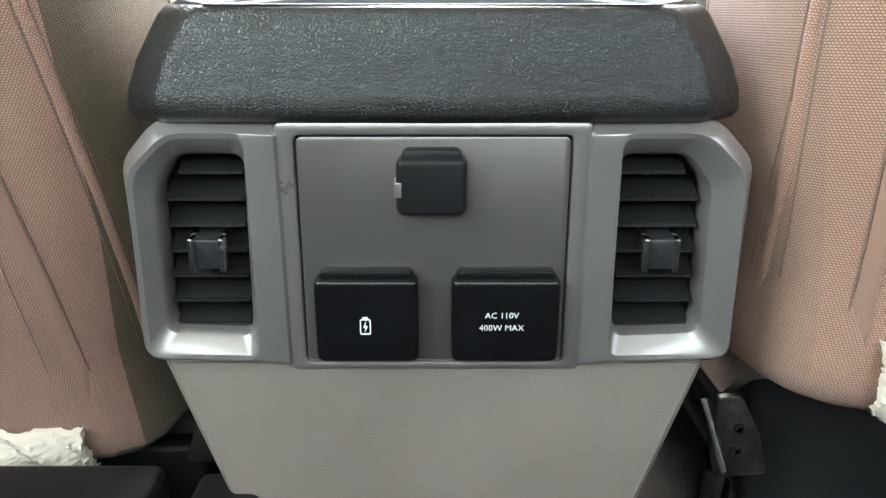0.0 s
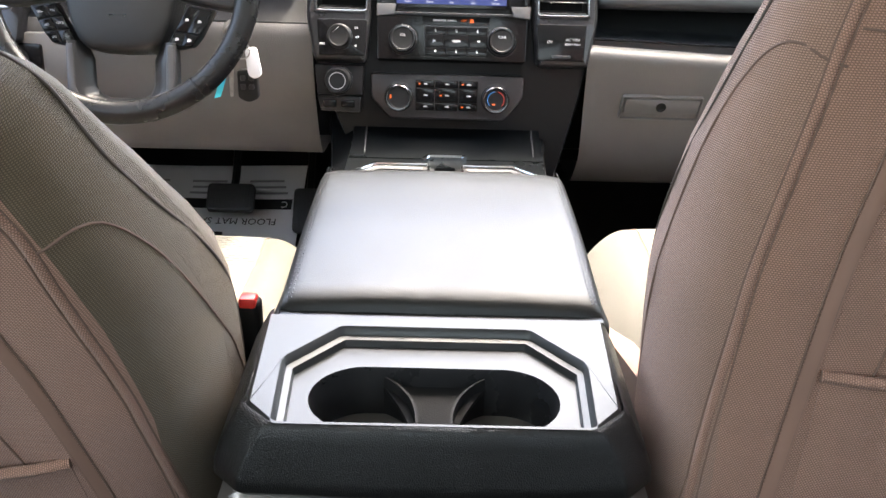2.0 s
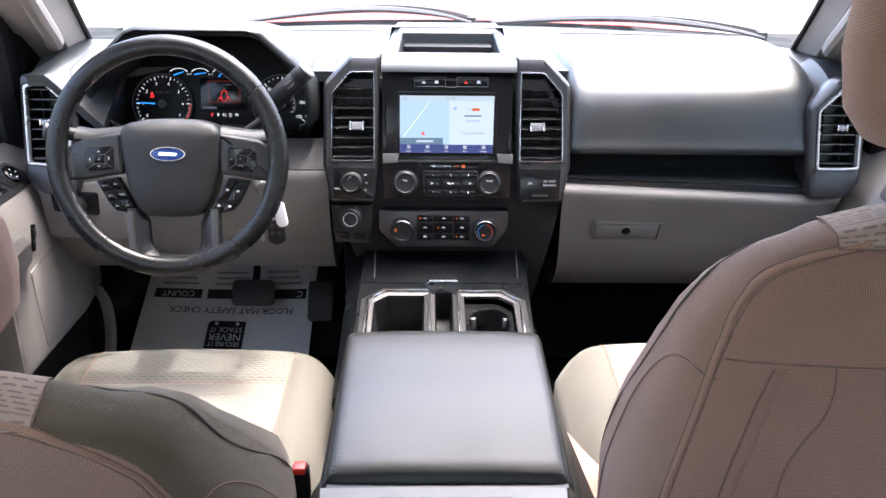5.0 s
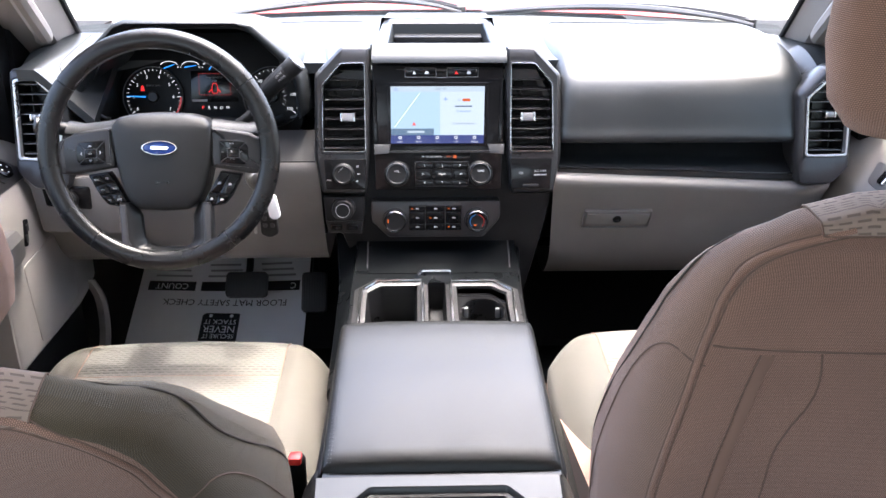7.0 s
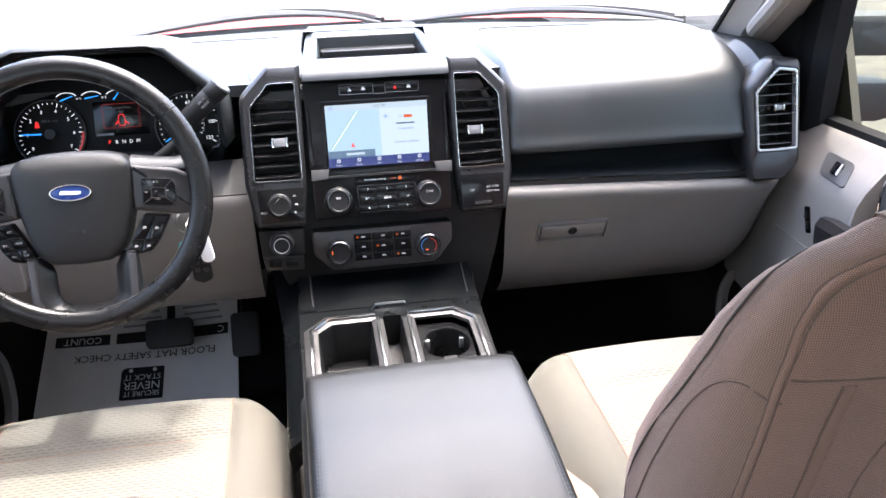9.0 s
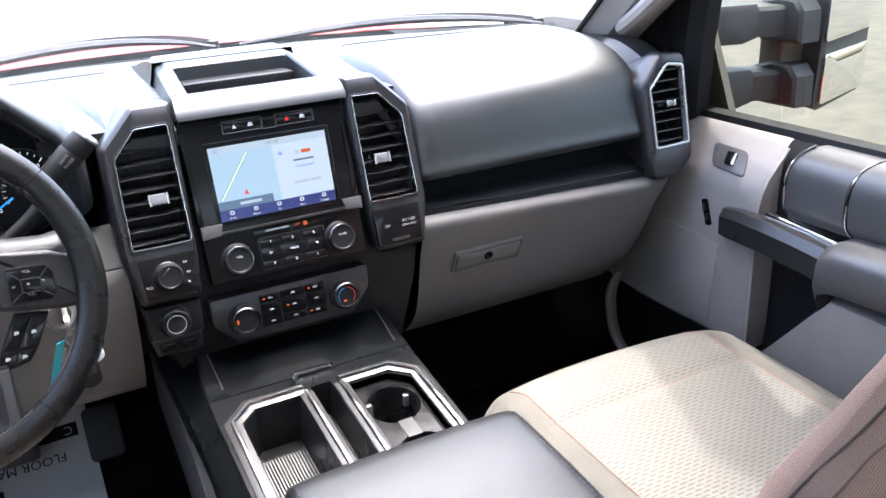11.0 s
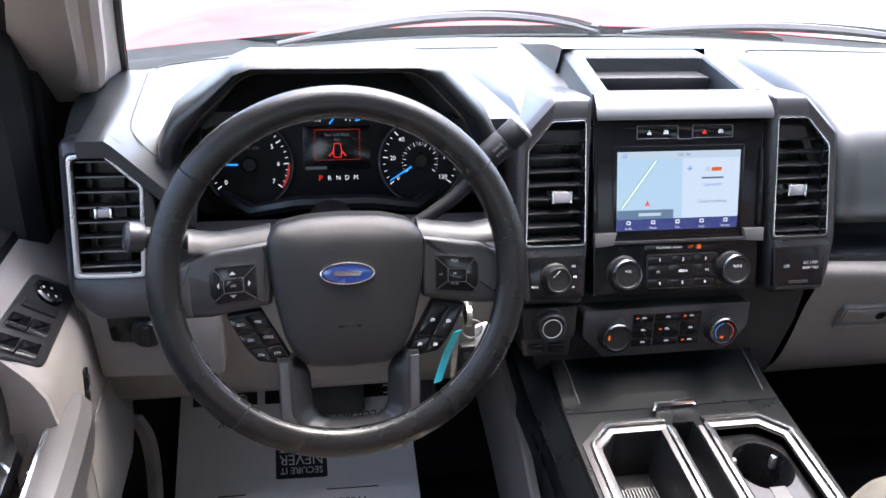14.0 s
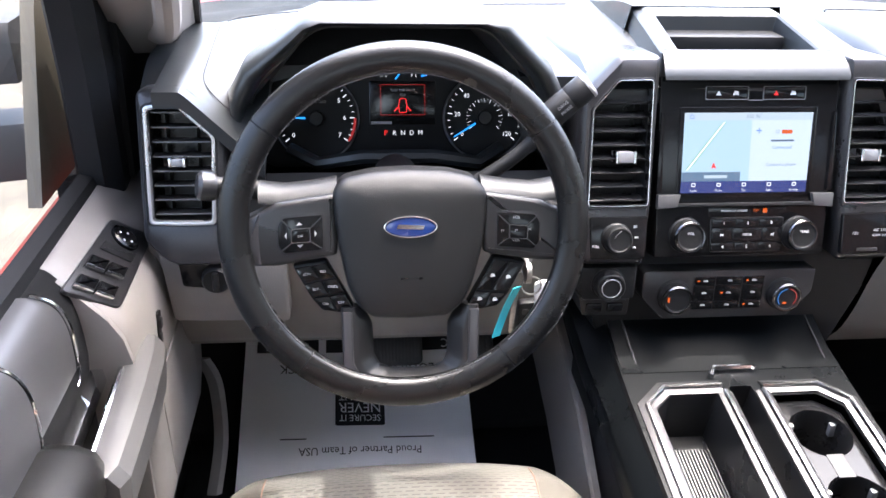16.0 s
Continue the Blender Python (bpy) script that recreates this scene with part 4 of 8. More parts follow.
        return vec(x, p.y, p.z + 0.06 * v * v)
    part("ramp", grid(up, 12, 16, 0.003), M_DECK, c, "dark grey ramp below the climate panel")
    for s in (-1, 1):
        x = 0.012 + s * 0.150
        part("ramp_groove", tube([on_deck(x - s * 0.012, 1.262, 0.0015), on_deck(x - s * 0.010, 1.34, 0.0155), on_deck(x - s * 0.004, 1.42, 0.056)], 0.0016, 6), M_INK, c)
    # stone-grey lower sides towards the footwells
    bm = loft([[vec(0.160 + k, y, z) for y, z in ((1.10, 0.98), (1.42, 1.06), (1.55, 0.80), (1.14, 0.76))] for k in (0.0, 0.022)])
    part("lower_side", bm, M_LOWER, c, "grey lower side panel")
    # on the driver's side a pale kick panel slants up along the tunnel
    band = [(1.02, 0.745), (1.33, 0.745), (1.39, 0.775), (1.52, 0.833), (1.70, 0.885), (1.70, 1.085), (1.462, 1.023), (1.336, 0.978), (1.233, 0.919), (1.10, 0.845)]
    bm = loft([[vec(x, y, z) for y, z in inset(band, g)] for x, g in ((-0.160, 0.0), (-0.170, 0.0), (-0.174, 0.003))])
    part("lower_side", bm, M_DOOR, c, "pale grey kick panel beside the tunnel")
    # satin beam along the deck's edge
    beam = spline([on_deck(-0.163, 0.95, -0.030), on_deck(-0.165, 1.20, -0.030), on_deck(-0.170, 1.30, -0.026), on_deck(-0.182, 1.40, 0.010)], 8)
    rim_ = spline([on_deck(-0.148, 0.95, -0.001), on_deck(-0.149, 1.20, -0.001), on_deck(-0.148, 1.30, -0.001), on_deck(-0.158, 1.40, 0.030)], 8)
    part("edge_beam", loft([[p + vec(-0.012, 0, -0.045), p + vec(-0.016, 0, -0.008), p + vec(-0.0135, 0, 0.001), p * 0.6 + q * 0.4 + vec(-0.003, 0, 0.003), q, q + vec(0.006, 0, -0.03)] for p, q in zip(beam, rim_)]), M_DECK, c, "dark satin flank along the deck edge")


def poly_has(poly, p):
    """Whether a point's x and y lie in a polygon."""
    x, y, r = p[0], p[1], False
    for i in range(len(poly)):
        (x0, y0), (x1, y1) = poly[i - 1], poly[i]
        if (y0 > y) != (y1 > y) and x < x0 + (x1 - x0) * (y - y0) / (y1 - y0):
            r = not r
    return r


front_console(CONSOLE)

# ---- dashboard ----
def dash():
    d = thing("dashboard", (0.012, 1.6, 1.0), "dark soft-touch truck dashboard with stone-grey lower panels", "dashboard")
    # broad top sheet up to the windscreen
    def top(u, v):
        x = -0.775 + 1.575 * u
        y1 = base_y(x) + 0.01
        y0 = 1.36 + 0.02 * abs(x - 0.012)
        e = min(1.0, max(0.0, min(x + 0.712, -0.190 - x) / 0.055))
        y0 += (1.56 - y0) * e * e * (3 - 2 * e)
        y = y0 + (y1 - y0) * v
        z = 1.492 + 0.033 * math.sin(math.pi / 2 * min(1, v * 2.2)) - 0.012 * max(0, abs(x - 0.012) - 0.55) / 0.2
        if 0.20 < x < 0.735:
            z -= 0.045 * max(0.0, 1 - v * 1.25)
        return (x, y, z)
    part("top", grid(top, 60, 20, 0.02), M_SOFT, d, "dark soft-touch top")
    # passenger side pad: crest, rolled front, and a lip over the recess
    prof = [(1.80, 1.523), (1.64, 1.533), (1.52, 1.530), (1.44, 1.518), (1.395, 1.502), (1.362, 1.480), (1.343, 1.455), (1.330, 1.425), (1.319, 1.390), (1.312, 1.372), (1.316, 1.362), (1.332, 1.358), (1.40, 1.355)]
    sm = spline([(0, y, z) for y, z in prof], 4)
    xs = [0.236, 0.240, 0.248, 0.26] + [0.28 + 0.40 * i / 16 for i in range(17)] + [0.696, 0.708, 0.716, 0.722]
    def squeeze(x, p):
        e = max(0.0, 0.26 - x) / 0.024 + max(0.0, x - 0.68) / 0.042
        k = 0.028 * e * e
        return vec(x, min(p.y + k, base_y(x) + 0.005 if p.y > 1.7 else 9), p.z - k * (0.6 if p.z > 1.42 else 0.1))
    part("passenger_pad", loft([[squeeze(x, p) for p in sm] for x in xs], closed=False), M_SOFT, d, "dark soft-touch passenger pad", sharp=70)
    # recess between pad and glove box
    rec = [(1.40, 1.358), (1.385, 1.345), (1.372, 1.325), (1.36, 1.318), (1.325, 1.314), (1.318, 1.310), (1.318, 1.300), (1.34, 1.297)]
    part("recess", loft([[vec(x, y, z - 0.03 * (x - 0.24) * (1 if y < 1.345 else 0.3)) for y, z in rec] for x in (0.232, 0.4, 0.6, 0.74)], closed=False), M_SOFT, d, "black recessed shelf")
    part("shelf_lip", tube([vec(0.235, 1.3165, 1.3125), vec(0.5, 1.3165, 1.3045), vec(0.735, 1.3165, 1.2975)], 0.0016, 6), M_GLOSS, d)
    # glove box: stone-grey, bulging and then drawn in
    g = [(1.36, 1.305), (1.322, 1.304), (1.306, 1.298), (1.302, 1.286), (1.312, 1.262), (1.326, 1.232), (1.338, 1.20), (1.355, 1.15), (1.385, 1.09), (1.43, 1.045), (1.45, 1.034), (1.48, 1.028), (1.60, 1.03)]
    gs = spline([(0, y, z) for y, z in g], 4)
    def gx(i, n, z):
        a = 0.232 + (0.012 if z < 1.1 else 0.012 * (1.3 - z) / 0.2)
        b = 0.795 - max(0, 1.28 - z) * 0.10
        return a + (b - a) * i / n
    part("glove_box", loft([[vec(gx(i, 24, p.z), p.y + (0.05 * max(0, (i - 20) / 4) ** 2), p.z - 0.026 * i / 24 * min(1, max(0, (p.z - 1.1) / 0.2))) for p in gs] for i in range(25)], closed=False), M_LOWER, d, "stone-grey glove box", sharp=60)
    # latch plate
    def on_glove(x, z, dd=0.0):
        y = 1.338 - (z - 1.20) * 0.40
        return vec(x, y - 0.006 - 0.93 * dd, z - 0.37 * dd)
    fr = rpoly([(0.302, 1.180), (0.432, 1.180), (0.434, 1.218), (0.304, 1.218)], 0.003)
    part("latch_recess", ring(inset(fr, -0.003), fr, on_glove, -0.006, 0.0025, -0.003, 0.0015), M_LOWER, d)
    lt = part("glove_latch", prism(rpoly([(0.305, 1.190), (0.430, 1.190), (0.432, 1.216), (0.306, 1.216)], 0.003), on_glove, -0.006, 0.0035, 0.002), M_LOWER, d, "stone-grey glove box latch")
    part("lock", lathe([(0.0085, 0), (0.0085, 0.0012), (0.006, 0.0016), (0.005, 0.0004), (0, 0.0004)], on_glove(0.367, 1.203, 0.0035), on_glove(0, 1, 1) - on_glove(0, 1, 0), 24), M_GLOSS, lt, "dark key lock")
    # driver's knee panel
    k = [(1.37, 1.335), (1.335, 1.33), (1.322, 1.315), (1.325, 1.28), (1.345, 1.20), (1.378, 1.128), (1.405, 1.096), (1.435, 1.082), (1.60, 1.078)]
    ks = spline([(0, y, z) for y, z in k], 4)
    part("knee_panel", loft([[vec(-0.775 + 0.56 * i / 20, p.y, p.z) for p in ks] for i in range(21)], closed=False), M_LOWER, d, "stone-grey knee panel", sharp=60)
    # dark band beneath the cluster
    part("cluster_sill", grid(lambda u, v: (-0.71 + 0.50 * u, 1.325 + 0.06 * v, 1.325 + 0.045 * v), 16, 5, 0.03), M_BLACK, d)
    # shoulder between the driver's end outlet and the cluster hood
    def shoulder(u, v):
        x = -0.745 + 0.125 * u
        return (x, 1.312 + 0.27 * v, 1.502 + 0.024 * v - max(0.0, x + 0.712) * 1.0 * (1 - v) ** 1.4)
    part("left_shoulder", grid(shoulder, 16, 16, 0.02), M_SOFT, d, "dark soft shoulder beside the cluster")
    # flanks of the raised middle, closing the dash top on both sides of the tall outlets
    part("top_flank", grid(lambda u, v: (-0.29 + 0.17 * u, 1.40 + 0.26 * v, 1.497 + 0.024 * v), 8, 8, 0.02), M_SOFT, d)
    part("top_flank", grid(lambda u, v: (0.15 + 0.14 * u, 1.41 + 0.28 * v, 1.500 + 0.026 * v), 8, 8, 0.02), M_SOFT, d)
    # seams of the upper panels
    seam = lambda pts: part("panel_seam", tube(spline([vec(*p) for p in pts], 8), 0.0011, 6), M_INK, d)
    seam([(-0.652, 1.345, 1.462), (-0.672, 1.352, 1.478), (-0.688, 1.368, 1.4905), (-0.6965, 1.393, 1.4995), (-0.6975, 1.462, 1.5105), (-0.6975, 1.566, 1.5245)])
    seam([(-0.690, 1.600, 1.5245), (-0.66, 1.640, 1.5245), (-0.52, 1.700, 1.5250), (-0.34, 1.735, 1.5255), (-0.15, 1.750, 1.5255)])
    seam([(0.262, 1.66, 1.5335), (0.30, 1.690, 1.5320), (0.50, 1.665, 1.5325), (0.66, 1.625, 1.5310), (0.70, 1.59, 1.524)])
    part("inner_fill", box(-0.76, 0.775, 1.57, 1.86, 1.06, 1.47, 0.01), M_BLACK, d)
    return d


dash()


def side_outlet(s):
    """The outlet at a dash end: a dark housing, a bright thin frame, slats."""
    X = (lambda x: x) if s > 0 else (lambda x: 0.024 - x)
    o = thing("side_outlet", (X(0.742), 1.36, 1.40), "dark grey dash end air outlet with a bright frame", "air outlet", "dash end outlets")
    P = lambda x, z, dd=0.0: vec(X(x), 1.302 + 0.18 * (z - 1.35) - 0.98 * dd, z + 0.18 * dd)
    out = rpoly([(0.686, 1.455), (0.735, 1.507), (0.792, 1.500), (0.797, 1.315), (0.765, 1.283), (0.700, 1.283), (0.692, 1.33)], 0.012, 5)
    bez = rpoly([(0.7000, 1.446), (0.743, 1.4875), (0.7825, 1.482), (0.7865, 1.3385), (0.75, 1.337), (0.72, 1.337), (0.706, 1.3375)], 0.006, 5)
    inn = rpoly([(0.7045, 1.444), (0.745, 1.482), (0.778, 1.477), (0.782, 1.343), (0.75, 1.3415), (0.72, 1.3415), (0.7105, 1.342)], 0.005, 5)
    lps = [[P(u, v, -0.20) + vec(0, 0, -0.010) for u, v in inset(out, 0.020)], [P(u, v, -0.05) + vec(0, 0, 0.001) for u, v in inset(out, 0.005)], [P(u, v, -0.03) + vec(0, 0, 0.004) for u, v in inset(out, 0.002)], [P(u, v, -0.006) for u, v in out], [P(u, v, 0.002) for u, v in inset(out, 0.004)], [P(u, v, 0.006) for u, v in inset(bez, -0.003)], [P(u, v, 0.004) for u, v in bez]]
    part("housing", loft(lps, True, False), M_TRIM, o, "dark grey housing", sharp=45)
    part("bright_frame", ring(bez, inn, P, -0.002, 0.0078, -0.004, 0.0012), M_SILVER, o, "bright satin frame")
    vent("side", P, inn, 8, 1.341, 1.483, 0.0, (0.747, 1.415, 0.017, 0.0095), o, tilt=0.10, w=0.017, edge=M_HANDLE)
    for x in (0.728, 0.765):
        part("divider", prism([(x, 1.345), (x + 0.002, 1.345), (x + 0.002, 1.475 if x > 0.74 else 1.46), (x, 1.475 if x > 0.74 else 1.46)], P, -0.050, -0.030, 0), M_VENT, o)


side_outlet(1)
side_outlet(-1)


def stack():
    t = thing("centre_stack", (0.012, 1.35, 1.10), "black centre stack with screen, dials and two tall air outlets", "centre stack")
    # tapering flanks down to the console
    lp = []
    for z, w, y in ((1.47, 0.225, 1.42), (1.40, 0.240, 1.37), (1.28, 0.245, 1.335), (1.20, 0.215, 1.33), (1.10, 0.178, 1.345), (1.03, 0.168, 1.36)):
        wr = max(w, 0.246 - 0.21 * max(0, 1.28 - z))
        lp.append([vec(0.012 - w * 0.92, y, z), vec(0.012 + wr * 0.92, y, z), vec(0.012 + wr * 0.96, y + 0.03, z), vec(0.012 + wr * 0.96, y + 0.22, z), vec(0.012 - w * 0.96, y + 0.22, z), vec(0.012 - w * 0.96, y + 0.03, z)])
    part("body", loft(lp), M_BLACK, t, "black grained stack body")
    # top hood with the open tray
    cxm = 0.015
    f = [(1.350, 1.508), (1.352, 1.512), (1.362, 1.524), (1.376, 1.532), (1.386, 1.535)]
    bmT = loft([[vec(cxm + hw * u, y, z) for u in (-1, -0.6, 0, 0.6, 1)] for hw, y, z in ((0.125, 1.350, 1.506), (0.126, 1.352, 1.512), (0.125, 1.362, 1.524), (0.123, 1.376, 1.532), (0.122, 1.388, 1.535))], closed=False)
    part("hood_lip", bmT, M_SOFT, t, "dark grey lip over the screen", sharp=60)
    H = lambda x, y, dd=0.0: vec(x, y, 1.535 + 0.17 * (y - 1.388) + dd - 0.9 * max(0, y - 1.56) ** 1.5)
    outer = rpoly([(-0.108, 1.386), (0.138, 1.386), (0.122, 1.62), (-0.092, 1.62)], 0.004)
    inner = rpoly([(-0.082, 1.392), (0.112, 1.392), (0.106, 1.515), (-0.076, 1.515)], 0.004)
    part("hood", loft([[H(u, v, -0.06) for u, v in inset(outer, -0.012)], [H(u, v, -0.004) for u, v in outer], [H(u, v, 0.0) for u, v in inset(outer, 0.005)], [H(u, v, 0.0) for u, v in inset(inner, -0.003)], [H(u, v, -0.003) for u, v in inner]], False, False), M_SOFT, t, "dark soft hood round the tray")
    part("hood_tail", grid(lambda u, v: vec(-0.112 + 0.254 * u, 1.555 + 0.265 * v, 1.50 if u in (0, 1) else H(0, 1.56, -0.004).z + (1.5255 - H(0, 1.56, -0.004).z) * (v * v * (3 - 2 * v))), 20, 14), M_SOFT, t)
    part("tray", loft([[H(u, v, -0.003) for u, v in inner], [vec(u, v + 0.002, 1.512 + 0.02 * (v - 1.39)) for u, v in inset(inner, 0.006)]], False, True), M_SOFT, t, "dark open tray with a rubber floor")
    part("tray_step", box(-0.072, 0.102, 1.470, 1.512, 1.512, 1.535, 0.003), M_BLACK, t)
    # tall outlets
    for s in (-1, 1):
        X = (lambda x: x) if s > 0 else (lambda x: 0.024 - x)
        o = thing("centre_outlet", (X(0.19), 1.34, 1.40), "tall dark centre air outlet with chamfered corner and silver tab", "air outlet", "centre outlets")
        P = lambda x, z, dd=0.0: on_stack(X(x), z, dd)
        ou = rpoly([(0.137, 1.533), (0.193, 1.533), (0.243, 1.483), (0.246, 1.335), (0.232, 1.268), (0.150, 1.266), (0.143, 1.33)], 0.008, 5)
        be = rpoly([(0.146, 1.505), (0.194, 1.504), (0.229, 1.467), (0.232, 1.341), (0.2, 1.3405), (0.17, 1.3405), (0.146, 1.341)], 0.005, 5)
        inn = rpoly([(0.1495, 1.501), (0.193, 1.500), (0.2255, 1.465), (0.2285, 1.3455), (0.2, 1.345), (0.17, 1.345), (0.1495, 1.3455)], 0.004, 5)
        lps = [[P(u, v, -0.34) + vec(0, 0, 0.050) for u, v in inset(ou, 0.006)], [P(u, v, -0.06) + vec(0, 0, 0.012) for u, v in inset(ou, 0.001)], [P(u, v, 0.0) for u, v in ou], [P(u, v, 0.010) for u, v in inset(ou, 0.003)], [P(u, v, 0.014) for u, v in inset(ou, 0.008)], [P(u, v, 0.012) for u, v in be]]
        part("housing", loft(lps, True, False), M_TRIM, o, "dark grey metallic housing", sharp=45)
        part("frame_lip", ring(be, inset(inn, -0.0014), P, 0.004, 0.0138, 0.002, 0.001), M_TRIM, o)
        part("bright_frame", ring(inset(inn, -0.0015), inn, P, 0.004, 0.0146, 0.0, 0.0005), M_CHROME, o, "thin bright frame")
        vent("centre", P, inn, 9, 1.344, 1.502, 0.006, (0.181, 1.406, 0.024, 0.014), o, tilt=0.30, w=0.018)
        sw = rpoly([(0.148, 1.331), (0.227, 1.331), (0.224, 1.276), (0.150, 1.276)], 0.003)
        if s > 0:
            p = part("socket_cover", prism(sw, P, 0.008, 0.0165, 0.0015), M_GLOSS, o, "black power socket cover")
            part("socket_words", lettering("12V", 0.006, P, 0.168, 1.304, 0.0168), M_GREYPRINT, p)
            part("mains_words", join(lettering("AC 110V", 0.006, P, 0.205, 1.308, 0.0168), lettering("400W MAX", 0.005, P, 0.205, 1.301, 0.0168)), M_GREYPRINT, p)
            part("finger_notch", prism(rpoly([(0.172, 1.280), (0.202, 1.280), (0.202, 1.2845), (0.172, 1.2845)], 0.001, 2), P, 0.0155, 0.0172, 0.0005), M_TRIM, p)
        else:
            p = part("drive_switch_plate", prism(sw, P, 0.008, 0.0155, 0.0015), M_GLOSS, o, "black four-wheel-drive switch plate")
            knob(on_stack(-0.167, 1.3035, 0.0155), 0.0185, 0.020, p, "drive_knob", M_BLACK)
            part("pointer", prism([(X(-0.167) + 0.007, 1.309), (X(-0.167) + 0.0085, 1.308), (X(-0.167) - 0.001 + 0.0135 * 0, 1.316), (X(-0.167) - 0.0005, 1.3165)], lambda u, v, dd=0.0: on_stack(0.024 - u, v, dd), 0.036, 0.0365, 0), M_WHITE, p)
            part("lettering", join(lettering("2H", 0.0045, on_stack, -0.141, 1.318, 0.0158), lettering("4H", 0.0045, on_stack, -0.139, 1.304, 0.0158), lettering("4L", 0.0045, on_stack, -0.141, 1.291, 0.0158), lettering("PULL", 0.0045, on_stack, -0.194, 1.293, 0.0158)), M_WHITE, p)
    return t


def knob(at, r, h, parent, name, mat, ring_mat=None, axis=None, label=""):
    """A turned dial with a fluted skirt and a softly dished face."""
    axis = axis or (on_stack(0, 1, 1) - on_stack(0, 1, 0))
    p = part(name, lathe([(r * 1.12, 0), (r * 1.12, h * 0.12), (r * 1.02, h * 0.2), (r * 0.98, h * 0.75), (r * 0.95, h * 0.9), (r * 0.88, h), (r * 0.80, h), (r * 0.74, h * 0.94), (0, h * 0.92)], at, axis, 40), mat, parent, label)
    if ring_mat:
        part("bright_ring", lathe([(r * 0.99, h * 0.80), (r * 0.985, h * 0.93), (r * 0.92, h * 1.02), (r * 0.84, h * 1.01), (r * 0.84, h * 0.8)], at, axis, 40, caps=False), ring_mat, p, "bright ring")
    return p


STACK = stack()


def radio(t):
    # glossy panel with the screen
    pan = rpoly([(-0.111, 1.506), (0.136, 1.506), (0.132, 1.274), (-0.108, 1.274)], 0.003)
    part("radio_panel", prism(pan, on_stack, -0.03, 0.002, 0.002), M_GLOSS, t, "gloss black radio panel")
    # screen
    s = thing("touch_screen", on_stack(0.011, 1.41, 0.0), "lit touch screen showing a map and a phone panel", "screen")
    part("bezel", prism(rpoly([(-0.083, 1.468), (0.107, 1.468), (0.105, 1.353), (-0.083, 1.353)], 0.003), on_stack, 0.0, 0.0035, 0.001), M_GLOSS, s)
    part("map_area", prism([(-0.077, 1.4515), (0.016, 1.4515), (0.016, 1.3735), (-0.077, 1.3735)], on_stack, 0.0036, 0.0040, 0), G_MAP, s, "pale blue map")
    part("phone_area", prism([(0.016, 1.4515), (0.100, 1.4515), (0.0985, 1.3735), (0.016, 1.3735)], on_stack, 0.0036, 0.0040, 0), G_PANEL, s, "pale phone panel")
    part("top_bar", prism([(-0.077, 1.461), (0.1005, 1.461), (0.100, 1.4515), (-0.077, 1.4515)], on_stack, 0.0036, 0.0040, 0), G_TOP, s)
    part("menu_bar", prism([(-0.077, 1.3735), (0.0985, 1.3735), (0.098, 1.3585), (-0.078, 1.3585)], on_stack, 0.0036, 0.0040, 0), G_BLUE, s, "deep blue menu bar")
    part("place_bar", prism([(-0.077, 1.3855), (0.004, 1.3855), (0.004, 1.3735), (-0.077, 1.3735)], on_stack, 0.0041, 0.0043, 0), G_SLATE, s)
    road = lambda w: prism([(-0.070 - w, 1.388), (-0.070 + w, 1.388), (-0.022 + w, 1.449), (-0.022 - w, 1.449)], on_stack, 0.0041, 0.0043, 0)
    part("map_road", road(0.0014), G_WHITE, s, "white road line")
    for dx in (-0.0022, 0.0022):
        part("road_edge", prism([(-0.0705 + dx, 1.388), (-0.0695 + dx, 1.388), (-0.0215 + dx, 1.449), (-0.0225 + dx, 1.449)], on_stack, 0.0041, 0.0043, 0), G_GREEN, s, "green road edge")
    part("place_words", prism([(-0.046, 1.3775), (-0.014, 1.3775), (-0.014, 1.3815), (-0.046, 1.3815)], on_stack, 0.0043, 0.0045, 0), G_TOP, s)
    hm = [(-0.070, 1.4535), (-0.064, 1.4535), (-0.064, 1.4565), (-0.067, 1.459), (-0.070, 1.4565)]
    part("home_sign", ring(hm, inset(hm, 0.0007), on_stack, 0.0041, 0.0043, 0.0041, 0.0001), G_LINK, s)
    part("plus_sign", join(prism([(0.0225, 1.4375), (0.0305, 1.4375), (0.0305, 1.4387), (0.0225, 1.4387)], on_stack, 0.0041, 0.0043, 0), prism([(0.0259, 1.4345), (0.0271, 1.4345), (0.0271, 1.4372), (0.0259, 1.4372)], on_stack, 0.0041, 0.0043, 0), prism([(0.0259, 1.4390), (0.0271, 1.4390), (0.0271, 1.4417), (0.0259, 1.4417)], on_stack, 0.0041, 0.0043, 0)), G_LINK, s)
    part("arrow", prism([(-0.037, 1.390), (-0.0335, 1.3915), (-0.030, 1.390), (-0.0335, 1.398)], on_stack, 0.0041, 0.0044, 0), G_RED, s, "red arrow")
    part("clock_words", lettering("3:32  96°", 0.0058, on_stack, 0.018, 1.4562, 0.0043), G_INK, s)
    part("phone_words", lettering("Connect a phone", 0.0060, on_stack, 0.060, 1.3945, 0.0043), G_INK, s)
    part("panel_number", lettering("12", 0.0062, on_stack, 0.052, 1.4365, 0.0043), G_INK, s)
    part("panel_rule", prism([(0.044, 1.4265), (0.076, 1.4265), (0.076, 1.4240), (0.044, 1.4240)], on_stack, 0.0041, 0.0043, 0), G_INK, s)
    part("link_words", lettering("Connected", 0.0060, on_stack, 0.060, 1.4165, 0.0043), G_LINK, s)
    part("amber_mark", prism(rpoly([(0.058, 1.434), (0.073, 1.434), (0.073, 1.439), (0.058, 1.439)], 0.002), on_stack, 0.0041, 0.0043, 0), G_AMBER, s)
